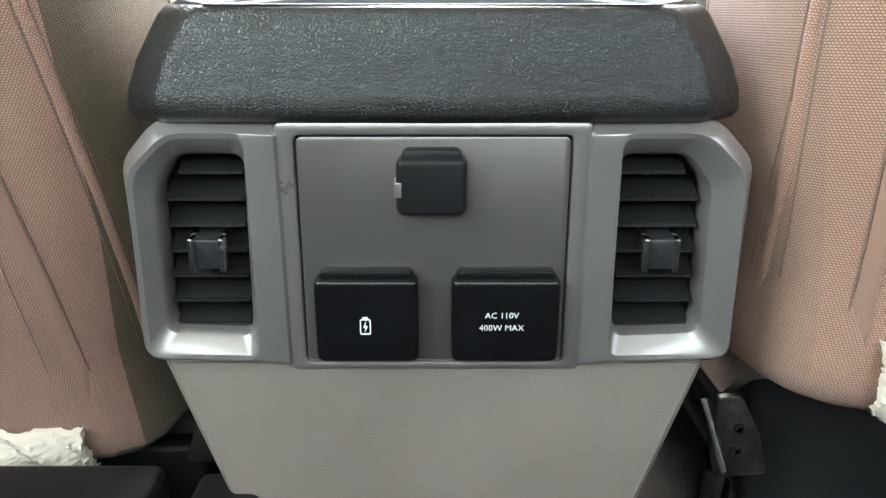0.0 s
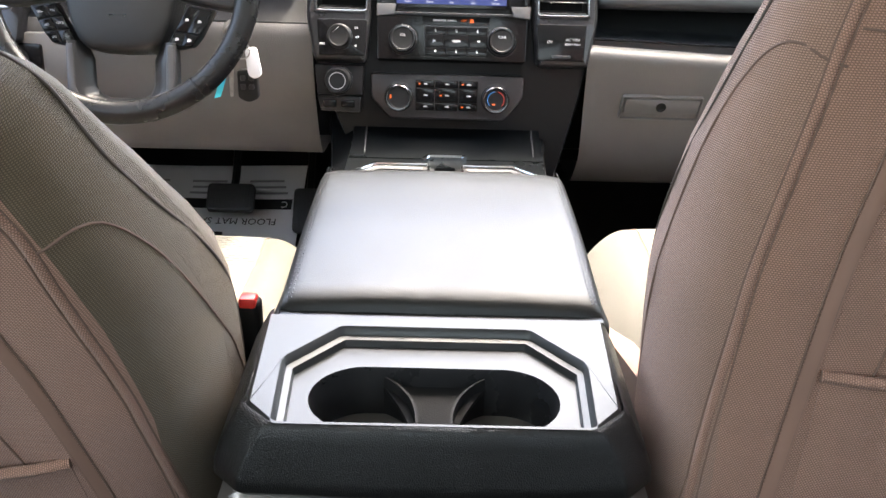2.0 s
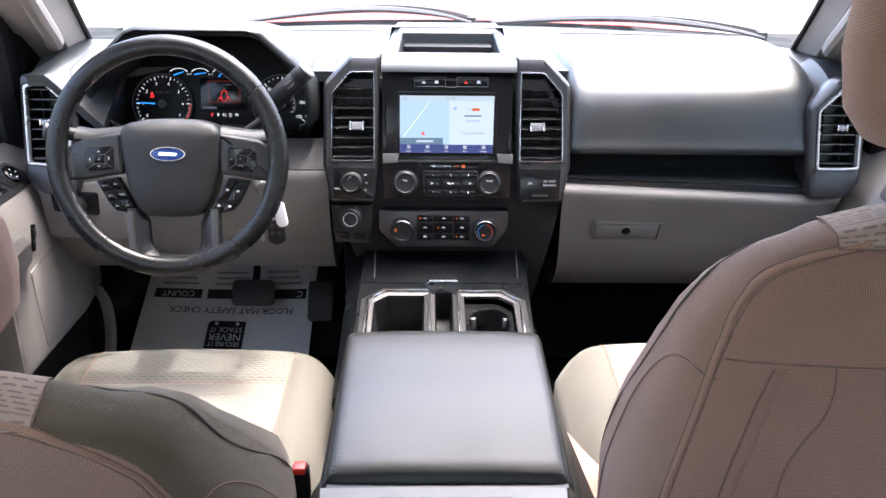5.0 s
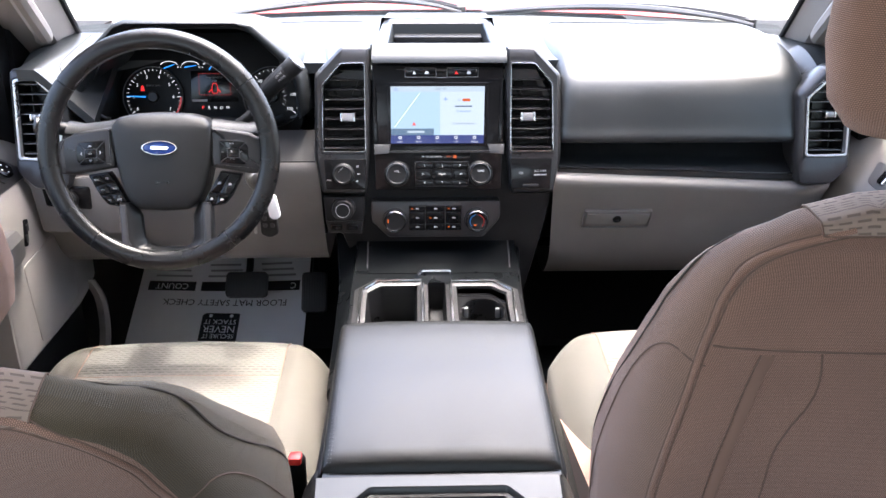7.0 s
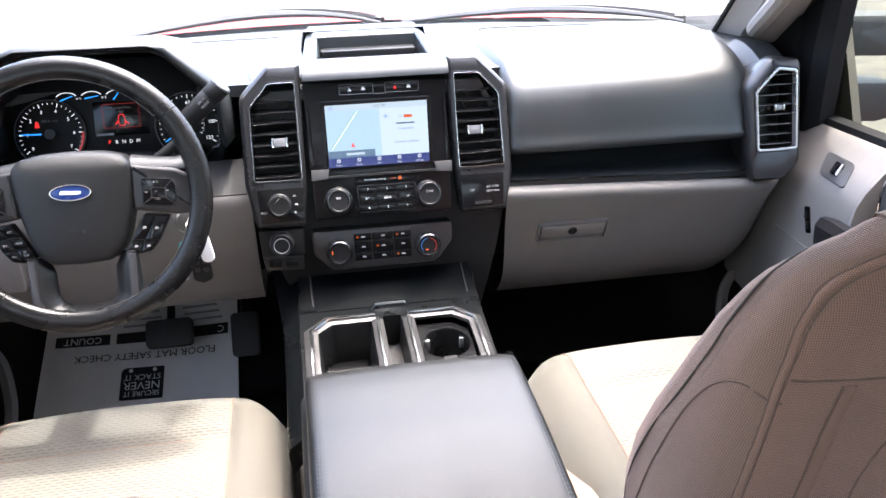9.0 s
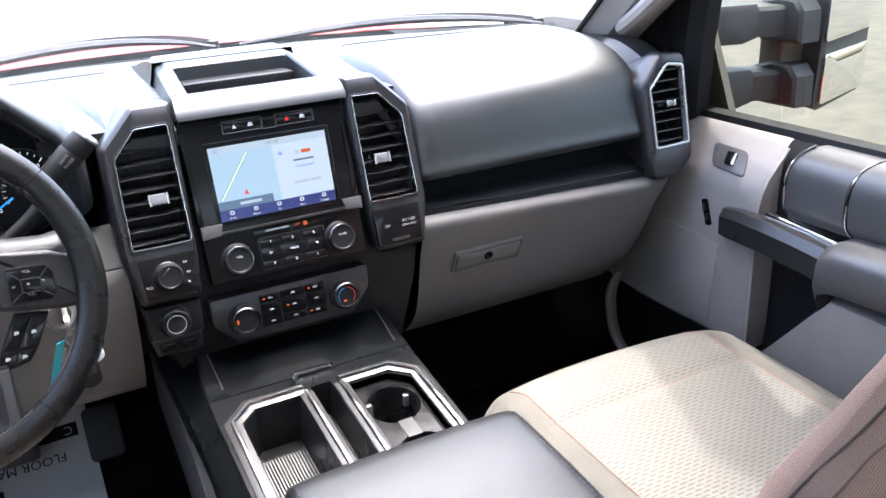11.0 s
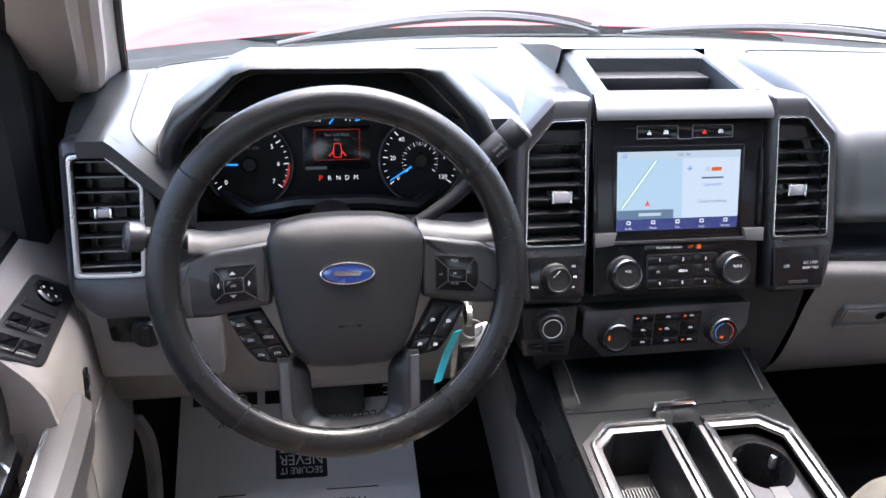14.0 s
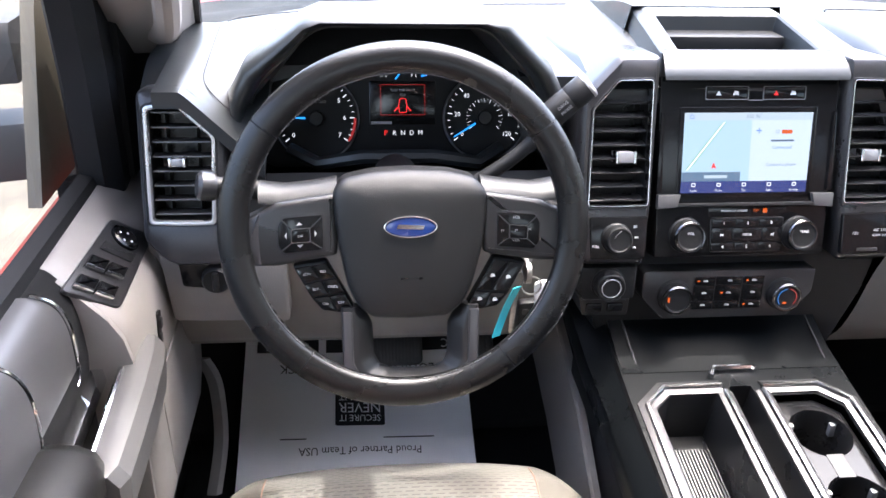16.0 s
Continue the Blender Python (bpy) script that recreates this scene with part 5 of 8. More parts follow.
    for i, w in enumerate(("Audio", "Phone", "Nav", "Apps", "Settings")):
        x = -0.060 + 0.0352 * i
        ic = rpoly([(x - 0.003, 1.3665), (x + 0.003, 1.3665), (x + 0.003, 1.3715), (x - 0.003, 1.3715)], 0.0015)
        part("menu_key", join(lettering(w, 0.0042, on_stack, x, 1.3617, 0.0043), ring(ic, inset(ic, 0.0012), on_stack, 0.0041, 0.0043, 0.0041, 0.0001)), G_WHITE, s)
    # grey ledge under the screen
    for a, b, c_, d_ in ((-0.109, -0.078, -0.082, -0.109), (0.137, 0.106, 0.110, 0.136)):
        part("ledge", prism([(a, 1.357), (b, 1.357), (c_, 1.341), (d_, 1.339)], on_stack, 0.0, 0.009, 0.001), M_HANDLE, t, "satin grey ledge")
    part("ledge_bar", prism([(-0.085, 1.3455), (0.112, 1.3455), (0.110, 1.3415), (-0.083, 1.3415)], on_stack, 0.0, 0.008, 0.001), M_TRIM, t)
    for s2 in (-1, 1):
        x0 = 0.012 + s2 * 0.119
        part("panel_wing", prism([(x0 - 0.002, 1.462), (x0 + 0.002, 1.462), (x0 + 0.004, 1.36), (x0 - 0.004, 1.36)], on_stack, 0.0, 0.006, 0.001), M_GLOSS, t)
    # key strips above the screen
    for x0, x1, cols in ((-0.050, 0.009, (M_WHITE, M_WHITE)), (0.029, 0.088, (G_RED, M_WHITE))):
        o = rpoly([(x0, 1.494), (x1, 1.494), (x1, 1.477), (x0, 1.477)], 0.002)
        part("key_strip", ring(o, inset(o, 0.0008), on_stack, 0.0018, 0.0036, 0.0018, 0.0003), M_TRIM_LIGHT, t, "outlined key strip")
        part("key_face", prism(inset(o, 0.0012), on_stack, 0.0, 0.003, 0.0008), M_GLOSS, t)
        for i, m in enumerate(cols):
            cxk = x0 + (x1 - x0) * (0.3 + 0.4 * i)
            part("key_sign", prism([(cxk - 0.0035, 1.4825), (cxk + 0.0035, 1.4825), (cxk, 1.4885)] if i == 0 else [(cxk - 0.004, 1.483), (cxk + 0.004, 1.483), (cxk + 0.003, 1.4875), (cxk - 0.002, 1.4885)], on_stack, 0.0031, 0.0033, 0), m, t)
    part("strip_link", prism([(0.009, 1.4770), (0.029, 1.4770), (0.029, 1.4758), (0.009, 1.4758)], on_stack, 0.0018, 0.0034, 0), M_TRIM_LIGHT, t)
    # airbag strip
    o = rpoly([(-0.036, 1.3405), (0.073, 1.3405), (0.073, 1.3285), (-0.036, 1.3285)], 0.002)
    part("airbag_strip", prism(o, on_stack, 0.0, 0.0028, 0.0005), M_GLOSS, t)
    part("airbag_words", lettering("PASSENGER AIRBAG", 0.0042, on_stack, 0.000, 1.3345, 0.0030), M_WHITE, t)
    part("airbag_lamp", join(lettering("OFF", 0.0050, on_stack, 0.031, 1.3345, 0.0030), prism(rpoly([(0.040, 1.3315), (0.047, 1.3315), (0.046, 1.3375), (0.041, 1.3375)], 0.001, 2), on_stack, 0.0028, 0.0030, 0)), G_AMBER, t, "amber airbag lamp")
    # volume and tune dials, preset block
    for x, w in ((-0.0665, "VOL"), (0.0915, "TUNE")):
        k = knob(on_stack(x, 1.3035, 0.002), 0.0215, 0.020, t, "dial", M_BLACK, M_RING, label="black dial with a bright grey ring")
        part("dial_words", lettering(w, 0.005, on_stack, x, 1.3085, 0.0222), M_WHITE, k)
    bl = rpoly([(-0.032, 1.325), (0.070, 1.325), (0.068, 1.281), (-0.030, 1.281)], 0.003)
    part("preset_frame", ring(inset(bl, -0.001), inset(bl, 0.0008), on_stack, 0.0, 0.0040, 0.0015, 0.0005), M_TRIM, t)
    part("preset_back", prism(inset(bl, 0.001), on_stack, 0.0, 0.0028, 0.0003), M_INK, t)
    xs = [(-0.0312, 0.0026), (0.0026, 0.0362), (0.0362, 0.0692)]
    for r_, (z0, z1) in enumerate(((1.3130, 1.3242), (1.2936, 1.3124), (1.2818, 1.2930))):
        for i, (a, b) in enumerate(xs):
            if r_ == 1 and i == 1:
                a, b = -0.0015, 0.0405
            elif r_ == 1:
                a, b = (a, -0.0015) if i == 0 else (0.0405, b)
            pts = rpoly([(a + 0.0003, z0), (b - 0.0003, z0), (b - 0.0003, z1), (a + 0.0003, z1)], 0.0006, 2)
            k = part("preset_key", prism(pts, on_stack, 0.0, 0.0055, 0.0005), M_GLOSS, t)
            w = [["1", "2", "3"], ["I<", "MEDIA", ">I"], ["4", "5", "6"]][r_][i]
            part("key_words", lettering(w, 0.0045 if len(w) > 2 else 0.006, on_stack, (a + b) / 2, (z0 + z1) / 2, 0.0057), M_WHITE, k)


radio(STACK)


def climate(t):
    """The climate plate with two dials and its keys."""
    P = lambda x, z, dd=0.0: vec(x, 1.305 + 0.10 * (z - 1.22) - 0.99 * dd, z - 0.008 + 0.1 * dd)
    c = thing("climate_panel", P(0.009, 1.215, 0), "dark grey climate panel with two dials and amber-lit keys", "climate panel")
    pl = rpoly([(-0.118, 1.258), (0.132, 1.258), (0.131, 1.222), (0.100, 1.186), (-0.084, 1.186), (-0.117, 1.218)], 0.006, 4)
    part("plate", prism(pl, P, -0.04, 0.004, 0.003), M_TRIM, c, "dark grey metallic plate")
    for x, lab in ((-0.072, "fan"), (0.086, "heat")):
        k = knob(P(x, 1.2215, 0.004), 0.0215, 0.018, c, "dial", M_BLACK, M_RING, axis=(0, -1, 0.1), label="black climate dial with a dark bright ring")
        if lab == "fan":
            part("dial_mark", prism([(x - 0.014, 1.220), (x - 0.0115, 1.220), (x - 0.0115, 1.2265), (x - 0.014, 1.2265)], P, 0.0205, 0.0225, 0), G_AMBER, k, "amber mark")
        else:
            for a0, a1, m, nm in ((1.7, 3.9, G_COLD, "cold_arc"), (-0.8, 1.4, G_HEAT, "heat_arc")):
                arc = [(x + r_ * math.cos(a0 + (a1 - a0) * i / 14), 1.2215 + r_ * math.sin(a0 + (a1 - a0) * i / 14)) for r_, rg in ((0.0140, range(15)), (0.0128, range(14, -1, -1))) for i in rg]
                part(nm, prism(arc, P, 0.0205, 0.0218, 0), m, k)
            part("dial_mark", prism([(x - 0.006, 1.213), (x - 0.001, 1.213), (x - 0.001, 1.2155), (x - 0.006, 1.2155)], P, 0.0205, 0.0225, 0), G_AMBER, k)
    kb = rpoly([(-0.046, 1.2500), (0.058, 1.2500), (0.058, 1.1995), (-0.046, 1.1995)], 0.002)
    part("key_bed", prism(kb, P, 0.0, 0.0046, 0.0004), M_INK, c)
    for r_, (z0, z1) in enumerate(((1.2370, 1.2490), (1.2135, 1.2362), (1.2005, 1.2128))):
        for i in range(3):
            x0, x1 = (-0.045, -0.0135) if i == 0 else ((-0.0135, 0.0255) if i == 1 else (0.0255, 0.057))
            pts = rpoly([(x0 + 0.0006, z0), (x1 - 0.0006, z0), (x1 - 0.0006, z1), (x0 + 0.0006, z1)], 0.001, 2)
            k = part("key", prism(pts, P, 0.0, 0.0058, 0.0005), M_GLOSS, c)
            cxk, cz = (x0 + x1) / 2, (z0 + z1) / 2
            part("key_sign", prism(rpoly([(cxk - 0.003, cz - 0.0010), (cxk + 0.005, cz - 0.0010), (cxk + 0.003, cz + 0.0016), (cxk - 0.002, cz + 0.0018)], 0.001, 2), P, 0.0057, 0.0060, 0), M_GREYPRINT, k)
            if (r_, i) in ((0, 0), (0, 2), (1, 1), (2, 2)):
                part("key_lamp", prism([(cxk - 0.011, cz - 0.001), (cxk - 0.0075, cz - 0.001), (cxk - 0.0075, cz + 0.0015), (cxk - 0.011, cz + 0.0015)], P, 0.0057, 0.0061, 0), G_AMBER, k, "amber key lamp")
    # brake-trailer knob and sockets to the left
    P = lambda x, z, dd=0.0: vec(x, 1.305 + 0.10 * (z - 1.22) - 0.99 * dd, z + 0.1 * dd)
    s = thing("trailer_switch", P(-0.168, 1.23, 0), "black round trailer switch over two small sockets", "switch")
    part("plate", prism(rpoly([(-0.208, 1.262), (-0.130, 1.262), (-0.132, 1.215), (-0.204, 1.215)], 0.003), P, -0.05, 0.012, 0.002), M_BLACK, s)
    k = knob(P(-0.170, 1.2385, 0.012), 0.021, 0.018, s, "dial", M_BLACK, axis=(0, -1, 0.1))
    part("dial_ring", lathe([(0.0135, 0.017), (0.0135, 0.0185), (0.0125, 0.0185), (0.0125, 0.017)], P(-0.170, 1.2385, 0.012), (0, -1, 0.1), 32, caps=False), M_GREYPRINT, k)
    part("socket_frame", prism(rpoly([(-0.206, 1.214), (-0.134, 1.212), (-0.136, 1.186), (-0.200, 1.188)], 0.003), P, -0.05, 0.004, 0.002), M_VENT, s)
    for x in (-0.185, -0.155):
        part("socket", prism(rpoly([(x - 0.011, 1.206), (x + 0.011, 1.206), (x + 0.011, 1.194), (x - 0.011, 1.194)], 0.002, 2), P, 0.0, 0.008, 0.001), M_GLOSS, s)


climate(STACK)


def cluster():
    c = thing("instrument_cluster", (-0.455, 1.47, 1.33), "black instrument cluster with two white-marked gauges and lit blue needles", "instrument cluster")
    def P(x, z, dd=0.0):
        return vec(x, 1.488 + 0.30 * (z - 1.40) - 0.96 * dd, z + 0.28 * dd)
    # hood: an arched shroud
    path = [(-0.652, 1.40), (-0.650, 1.475), (-0.630, 1.510), (-0.565, 1.572), (-0.545, 1.580), (-0.350, 1.580), (-0.330, 1.572), (-0.272, 1.512), (-0.252, 1.475), (-0.250, 1.40)]
    pp = [(x, z) for x, z in path]
    sec = []
    for y, g, dz in ((1.50, -0.020, -0.030), (1.34, -0.004, -0.006), (1.322, -0.002, -0.002), (1.318, 0.003, 0.002), (1.322, 0.010, 0.007), (1.36, 0.016, 0.008), (1.46, 0.020, 0.000), (1.58, 0.030, -0.03), (1.72, 0.05, -0.062)):
        row = []
        for x, z in pp:
            sx = -1 if x < -0.451 else 1
            row.append(vec(x + sx * g * (1.0 if abs(x + 0.451) > 0.12 else 0.3), y + 0.02 * max(0, (1.58 - z) / 0.1) * (1 if y < 1.4 else 0), z + dz))
        sec.append(row)
    part("hood", loft(sec, closed=False), M_SOFT, c, "dark soft-touch hood", sharp=60)
    # raised edge inside the hood's mouth
    lip_ = [vec(-0.451 + (x + 0.451) * 0.965, 1.372 + 0.02 * max(0, (1.58 - z) / 0.1), z - 0.012) for x, z in rpoly(pp, 0.02, 3)]
    part("hood_edge", tube(lip_, 0.0032, 6), M_SOFT, c, "raised edge inside the hood")
    part("face", prism(rpoly([(-0.640, 1.50), (-0.600, 1.535), (-0.300, 1.535), (-0.258, 1.50), (-0.262, 1.345), (-0.638, 1.345)], 0.02), P, -0.02, 0.0, 0.002), M_BLACK, c, "black gauge face")
    # lower brow over the column
    part("brow", tube([P(-0.60, 1.37, 0.01), P(-0.56, 1.352, 0.035), P(-0.50, 1.362, 0.05), P(-0.40, 1.362, 0.05), P(-0.335, 1.352, 0.035), P(-0.30, 1.37, 0.01)], 0.010, 8), M_SOFT, c)
    def gauge(x, z, nums, a0, a1, needle, words, r=0.0615):
        g = part("gauge", lathe([(r, 0), (r, 0.006), (r * 0.97, 0.008), (r * 0.94, 0.006), (r * 0.92, 0.002), (0, 0.002)], P(x, z, 0.0), P(0, 1, 1) - P(0, 1, 0), 48), M_BLACK, c, "round black gauge")
        part("gauge_ring", lathe([(r * 1.0, 0.004), (r * 0.995, 0.0085), (r * 0.975, 0.0095), (r * 0.955, 0.008)], P(x, z, 0.0), P(0, 1, 1) - P(0, 1, 0), 48, caps=False), M_TRIM_LIGHT, g, "thin bright gauge ring")
        n = len(nums)
        ticks = []
        for i in range((n - 1) * 4 + 1):
            a = a0 + (a1 - a0) * i / ((n - 1) * 4)
            l, w = (0.11, 0.0007) if i % 4 == 0 else (0.06, 0.0004)
            u = Vector((math.cos(a), math.sin(a)))
            v = Vector((-u.y, u.x))
            q = [(x + (u * rr + v * ww).x, z + (u * rr + v * ww).y) for rr, ww in ((r * 0.88, -w), (r * 0.88, w), (r * (0.88 - l), w), (r * (0.88 - l), -w))]
            ticks.append(prism(q, P, 0.0022, 0.0026, 0))
        part("gauge_ticks", join(*ticks), G_GAUGE, g, "white gauge ticks")
        for i, w in enumerate(nums):
            if w:
                part("gauge_number", lettering(w, 0.0088, P, x + r * 0.65 * math.cos(a0 + (a1 - a0) * i / (n - 1)), z + r * 0.65 * math.sin(a0 + (a1 - a0) * i / (n - 1)), 0.0028), G_GAUGE, g, "white gauge number")
        u = Vector((math.cos(needle), math.sin(needle)))
        v = Vector((-u.y, u.x))
        q = [(x + (u * rr + v * ww).x, z + (u * rr + v * ww).y) for rr, ww in ((r * 0.25, -0.0014), (r * 0.85, -0.0007), (r * 0.85, 0.0007), (r * 0.25, 0.0014))]
        part("needle", prism(q, P, 0.006, 0.007, 0), G_NEEDLE, g, "lit blue needle")
        part("needle_cap", lathe([(0.011, 0.002), (0.011, 0.008), (0.009, 0.010), (0, 0.010)], P(x, z, 0), P(0, 1, 1) - P(0, 1, 0), 24), M_VENT, g)
        if nums[1] == "20":
            inner = []
            for i in range(25):
                a = a0 + (a1 - a0) * i / 24
                u2 = Vector((math.cos(a), math.sin(a)))
                v2 = Vector((-u2.y, u2.x))
                inner.append(prism([(x + (u2 * rr + v2 * ww).x, z + (u2 * rr + v2 * ww).y) for rr, ww in ((r * 0.43, -0.0003), (r * 0.43, 0.0003), (r * (0.41 if i % 2 else 0.34), 0.0003), (r * (0.41 if i % 2 else 0.34), -0.0003))], P, 0.0022, 0.0026, 0))
            part("inner_ticks", join(*inner), G_GAUGE, g, "white inner ticks")
        else:
            arc_ = [(x + rr * math.cos(a1 + 0.62 * i / 8), z + rr * math.sin(a1 + 0.62 * i / 8)) for rr, rg in ((r * 0.92, range(9)), (r * 0.86, range(8, -1, -1))) for i in rg]
            part("red_zone", prism(arc_, P, 0.0022, 0.0026, 0), G_DIMRED, g, "dim red zone")
            part("warning_sign", prism([(x - 0.026, z + 0.012), (x - 0.018, z + 0.012), (x - 0.0195, z + 0.021), (x - 0.022, z + 0.023), (x - 0.0245, z + 0.021)], P, 0.0022, 0.0026, 0), G_RED, g, "lit red warning sign")
        if words:
            part("gauge_words", lettering(words, 0.0055, P, x, z + r * 0.36, 0.0028), M_GREYPRINT, g)
        return g
    d2 = math.pi / 180
    gauge(-0.5625, 1.411, ("0", "1", "2", "3", "4", "5", "6", "7"), 215 * d2, -35 * d2, 178 * d2, "RPM X 1000")
    gauge(-0.3205, 1.411, ("0", "20", "40", "60", "80", "100", "120"), 215 * d2, -35 * d2, 210 * d2, "MPH")
    for i in range(4):
        x = -0.530 + 0.043 * i
        bow_ = [(x + rr * math.cos(math.pi * (0.12 + 0.76 * i / 10)), 1.470 + 0.55 * rr * math.sin(math.pi * (0.12 + 0.76 * i / 10))) for rr, rg in ((0.019, range(11)), (0.0168, range(10, -1, -1))) for i in rg]
        g = part("small_gauge", prism(bow_, P, 0.0, 0.001, 0), G_GAUGE, c, "small curved gauge")
        part("gauge_ends", join(lettering("L" if i in (0, 3) else ("C" if i < 2 else "E"), 0.0052, P, x - 0.0185, 1.4685, 0.0012), lettering("H" if i in (0, 1, 3) else "F", 0.0052, P, x + 0.0185, 1.4685, 0.0012)), G_GAUGE, g)
        tilt_ = (0.5, 0.25, 1.1, 0.3)[i]
        u2, v2 = Vector((math.cos(tilt_), math.sin(tilt_) * 0.6)), Vector((-math.sin(tilt_), math.cos(tilt_)))
        part("small_needle", prism([(x + (u2 * a + v2 * b).x, 1.470 + (u2 * a + v2 * b).y) for a, b in ((-0.012, -0.0012), (0.013, -0.0006), (0.013, 0.0006), (-0.012, 0.0012))], P, 0.001, 0.002, 0), G_NEEDLE, g, "lit blue needle")
    s = part("info_screen", prism(rpoly([(-0.487, 1.461), (-0.392, 1.461), (-0.392, 1.402), (-0.487, 1.402)], 0.002), P, -0.004, 0.0012, 0.0005), M_GLOSS, c, "dark information screen")
    o = [(-0.4710, 1.4565), (-0.4070, 1.4565), (-0.4070, 1.4150), (-0.4710, 1.4150)]
    part("warning_frame", ring(o, inset(o, 0.0007), P, 0.0011, 0.0015, 0.0011, 0.0001), G_DIMRED, s)
    part("warning_words", join(lettering("Rear Left Door", 0.0056, P, -0.439, 1.4490, 0.0015), lettering("Ajar", 0.0056, P, -0.439, 1.4425, 0.0015)), M_GREYPRINT, s, "pale door-ajar words")
    car = rpoly([(-0.4445, 1.4180), (-0.4335, 1.4180), (-0.4325, 1.4285), (-0.4345, 1.4380), (-0.4435, 1.4380), (-0.4455, 1.4285)], 0.002, 3)
    part("car_sign", join(ring(car, inset(car, 0.0012), P, 0.0011, 0.0016, 0.0011, 0.0001), prism([(-0.4325, 1.4245), (-0.4270, 1.4195), (-0.4265, 1.4210), (-0.4325, 1.4275)], P, 0.0011, 0.0016, 0), prism([(-0.4455, 1.4245), (-0.4510, 1.4195), (-0.4515, 1.4210), (-0.4455, 1.4275)], P, 0.0011, 0.0016, 0)), G_RED, s, "red car sign with open doors")
    part("odometer_bar", prism([(-0.485, 1.4065), (-0.455, 1.4065), (-0.455, 1.4025), (-0.485, 1.4025)], P, 0.0011, 0.0014, 0), M_GREYPRINT, s)
    part("gear_letter", lettering("P", 0.0105, P, -0.464, 1.3905, 0.0012), G_RED, c, "lit red gear letter")
    for i, w in enumerate("RNDM"):
        part("gear_letter", lettering(w, 0.009, P, -0.464 + 0.0125 * (i + 1), 1.3905, 0.0012), G_GAUGE, c, "white gear letter")


cluster()

# ---- steering wheel and column ----
def steering_wheel():
    w = thing("steering_wheel", HUB - W3 * 0.02, "black leather steering wheel with grey spokes and blue badge", "steering wheel")
    k, kv = 0.000475, 0.000484
    Z = lambda x, y: ((x - 420) * k, (470 - y) * kv)
    ax = lambda pts: [Z(x, y) for x, y in pts]
    R_, r_ = 0.1827, 0.0168
    def rim(a0, a1, n, grow=0.0):
        loops = []
        for i in range(n + 1):
            a = a0 + (a1 - a0) * i / n
            u = Vector((math.cos(a), math.sin(a)))
            g = grow
            loops.append([on_wheel(u.x * (R_ + (r_ + g) * math.cos(b)), u.y * (R_ + (r_ + g) * math.cos(b)), (r_ + g) * 0.74 * math.sin(b)) for b in [2 * math.pi * j / 20 for j in range(20)]])
        return loft(loops)
    d2 = math.pi / 180
    joints = [37, 143, 232, 308, 397]
    for a, b in zip(joints, joints[1:]):
        part("rim", rim(a * d2 + 0.004, b * d2 - 0.004, 40), M_RIM, w, "black leather rim")
    part("rim_core", rim(0, 2 * math.pi, 96, -0.0012), M_INK, w)
    # stitching on the inner side of the rim
    for a0, a1 in ((40, 140), (236, 304), (312, 340), (200, 228)):
        bm = bmesh.new()
        n = int((a1 - a0) * 0.9)
        for i in range(n):
            a = (a0 + (a1 - a0) * (i + 0.5) / n) * d2
            p = on_wheel(math.cos(a) * (R_ - r_ * 0.93), math.sin(a) * (R_ - r_ * 0.93), 0.0048)
            t_ = on_wheel(-math.sin(a), math.cos(a)) - HUB
            q = t_.to_track_quat("X", "Z").to_matrix().to_4x4()
            bmesh.ops.create_cube(bm, size=1, matrix=Matrix.Translation(p) @ q @ Matrix.Diagonal((0.0022, 0.0009, 0.0009, 1)))
        part("rim_stitching", bm, M_TRIM_LIGHT, w, "grey rim stitching")
    # the pad and spokes lie a little deeper than the rim
    on_hub = lambda x, y, d=0.0: on_wheel(x, y - 0.006, d - 0.013)
    # airbag pad: domed
    pad = rpoly(ax([(256, 366), (278, 340), (345, 326), (430, 322), (520, 326), (577, 340), (601, 366), (603, 430), (594, 500), (572, 585), (548, 630), (515, 657), (430, 662), (340, 657), (308, 630), (286, 585), (268, 500), (258, 420)]), 0.006, 3)
    c = Vector((sum(p[0] for p in pad) / len(pad), sum(p[1] for p in pad) / len(pad)))
    # the dome falls away towards its top edge
    top_ = max(v for u, v in pad)
    loops = [[on_hub(u, v, -0.035) for u, v in pad], [on_hub(u, v, 0.008 - 0.011 * max(0.0, 1 - (top_ - v) / 0.030) ** 2) for u, v in pad]]
    for q, h in ((0.985, 0.013), (0.95, 0.016), (0.90, 0.0175), (0.85, 0.0185), (0.75, 0.0200), (0.6, 0.0215), (0.3, 0.0228), (0.04, 0.023)):
        loops.append([on_hub(c.x + (u - c.x) * q, c.y + (v - c.y) * q, h - 0.011 * max(0.0, 1 - (top_ - (c.y + (v - c.y) * q)) / 0.030) ** 2) for u, v in pad])
    pd = part("airbag_pad", loft(loops), M_PAD, w, "black grained airbag pad", sharp=50)
    # plain badge
    bx, by = Z(428, 443)
    el = lambda a, b: [(bx + a * math.cos(2 * math.pi * i / 48), by + b * math.sin(2 * math.pi * i / 48)) for i in range(48)]
    part("badge", prism(el(0.0265, 0.0102), on_hub, 0.018, 0.0250, 0.001), M_LOGO, pd, "plain deep blue oval badge")
    part("badge_rim", ring(el(0.0288, 0.0119), el(0.0268, 0.0104), on_hub, 0.018, 0.0262, 0.0235, 0.0006), M_CHROME, pd, "bright oval rim")
    part("badge_bar", prism(rpoly([(bx - 0.015, by - 0.0018), (bx + 0.013, by - 0.0030), (bx + 0.015, by + 0.0012), (bx - 0.013, by + 0.0030)], 0.0012, 3), on_hub, 0.0245, 0.0254, 0), M_CHROME, pd, "bright bar across the badge")
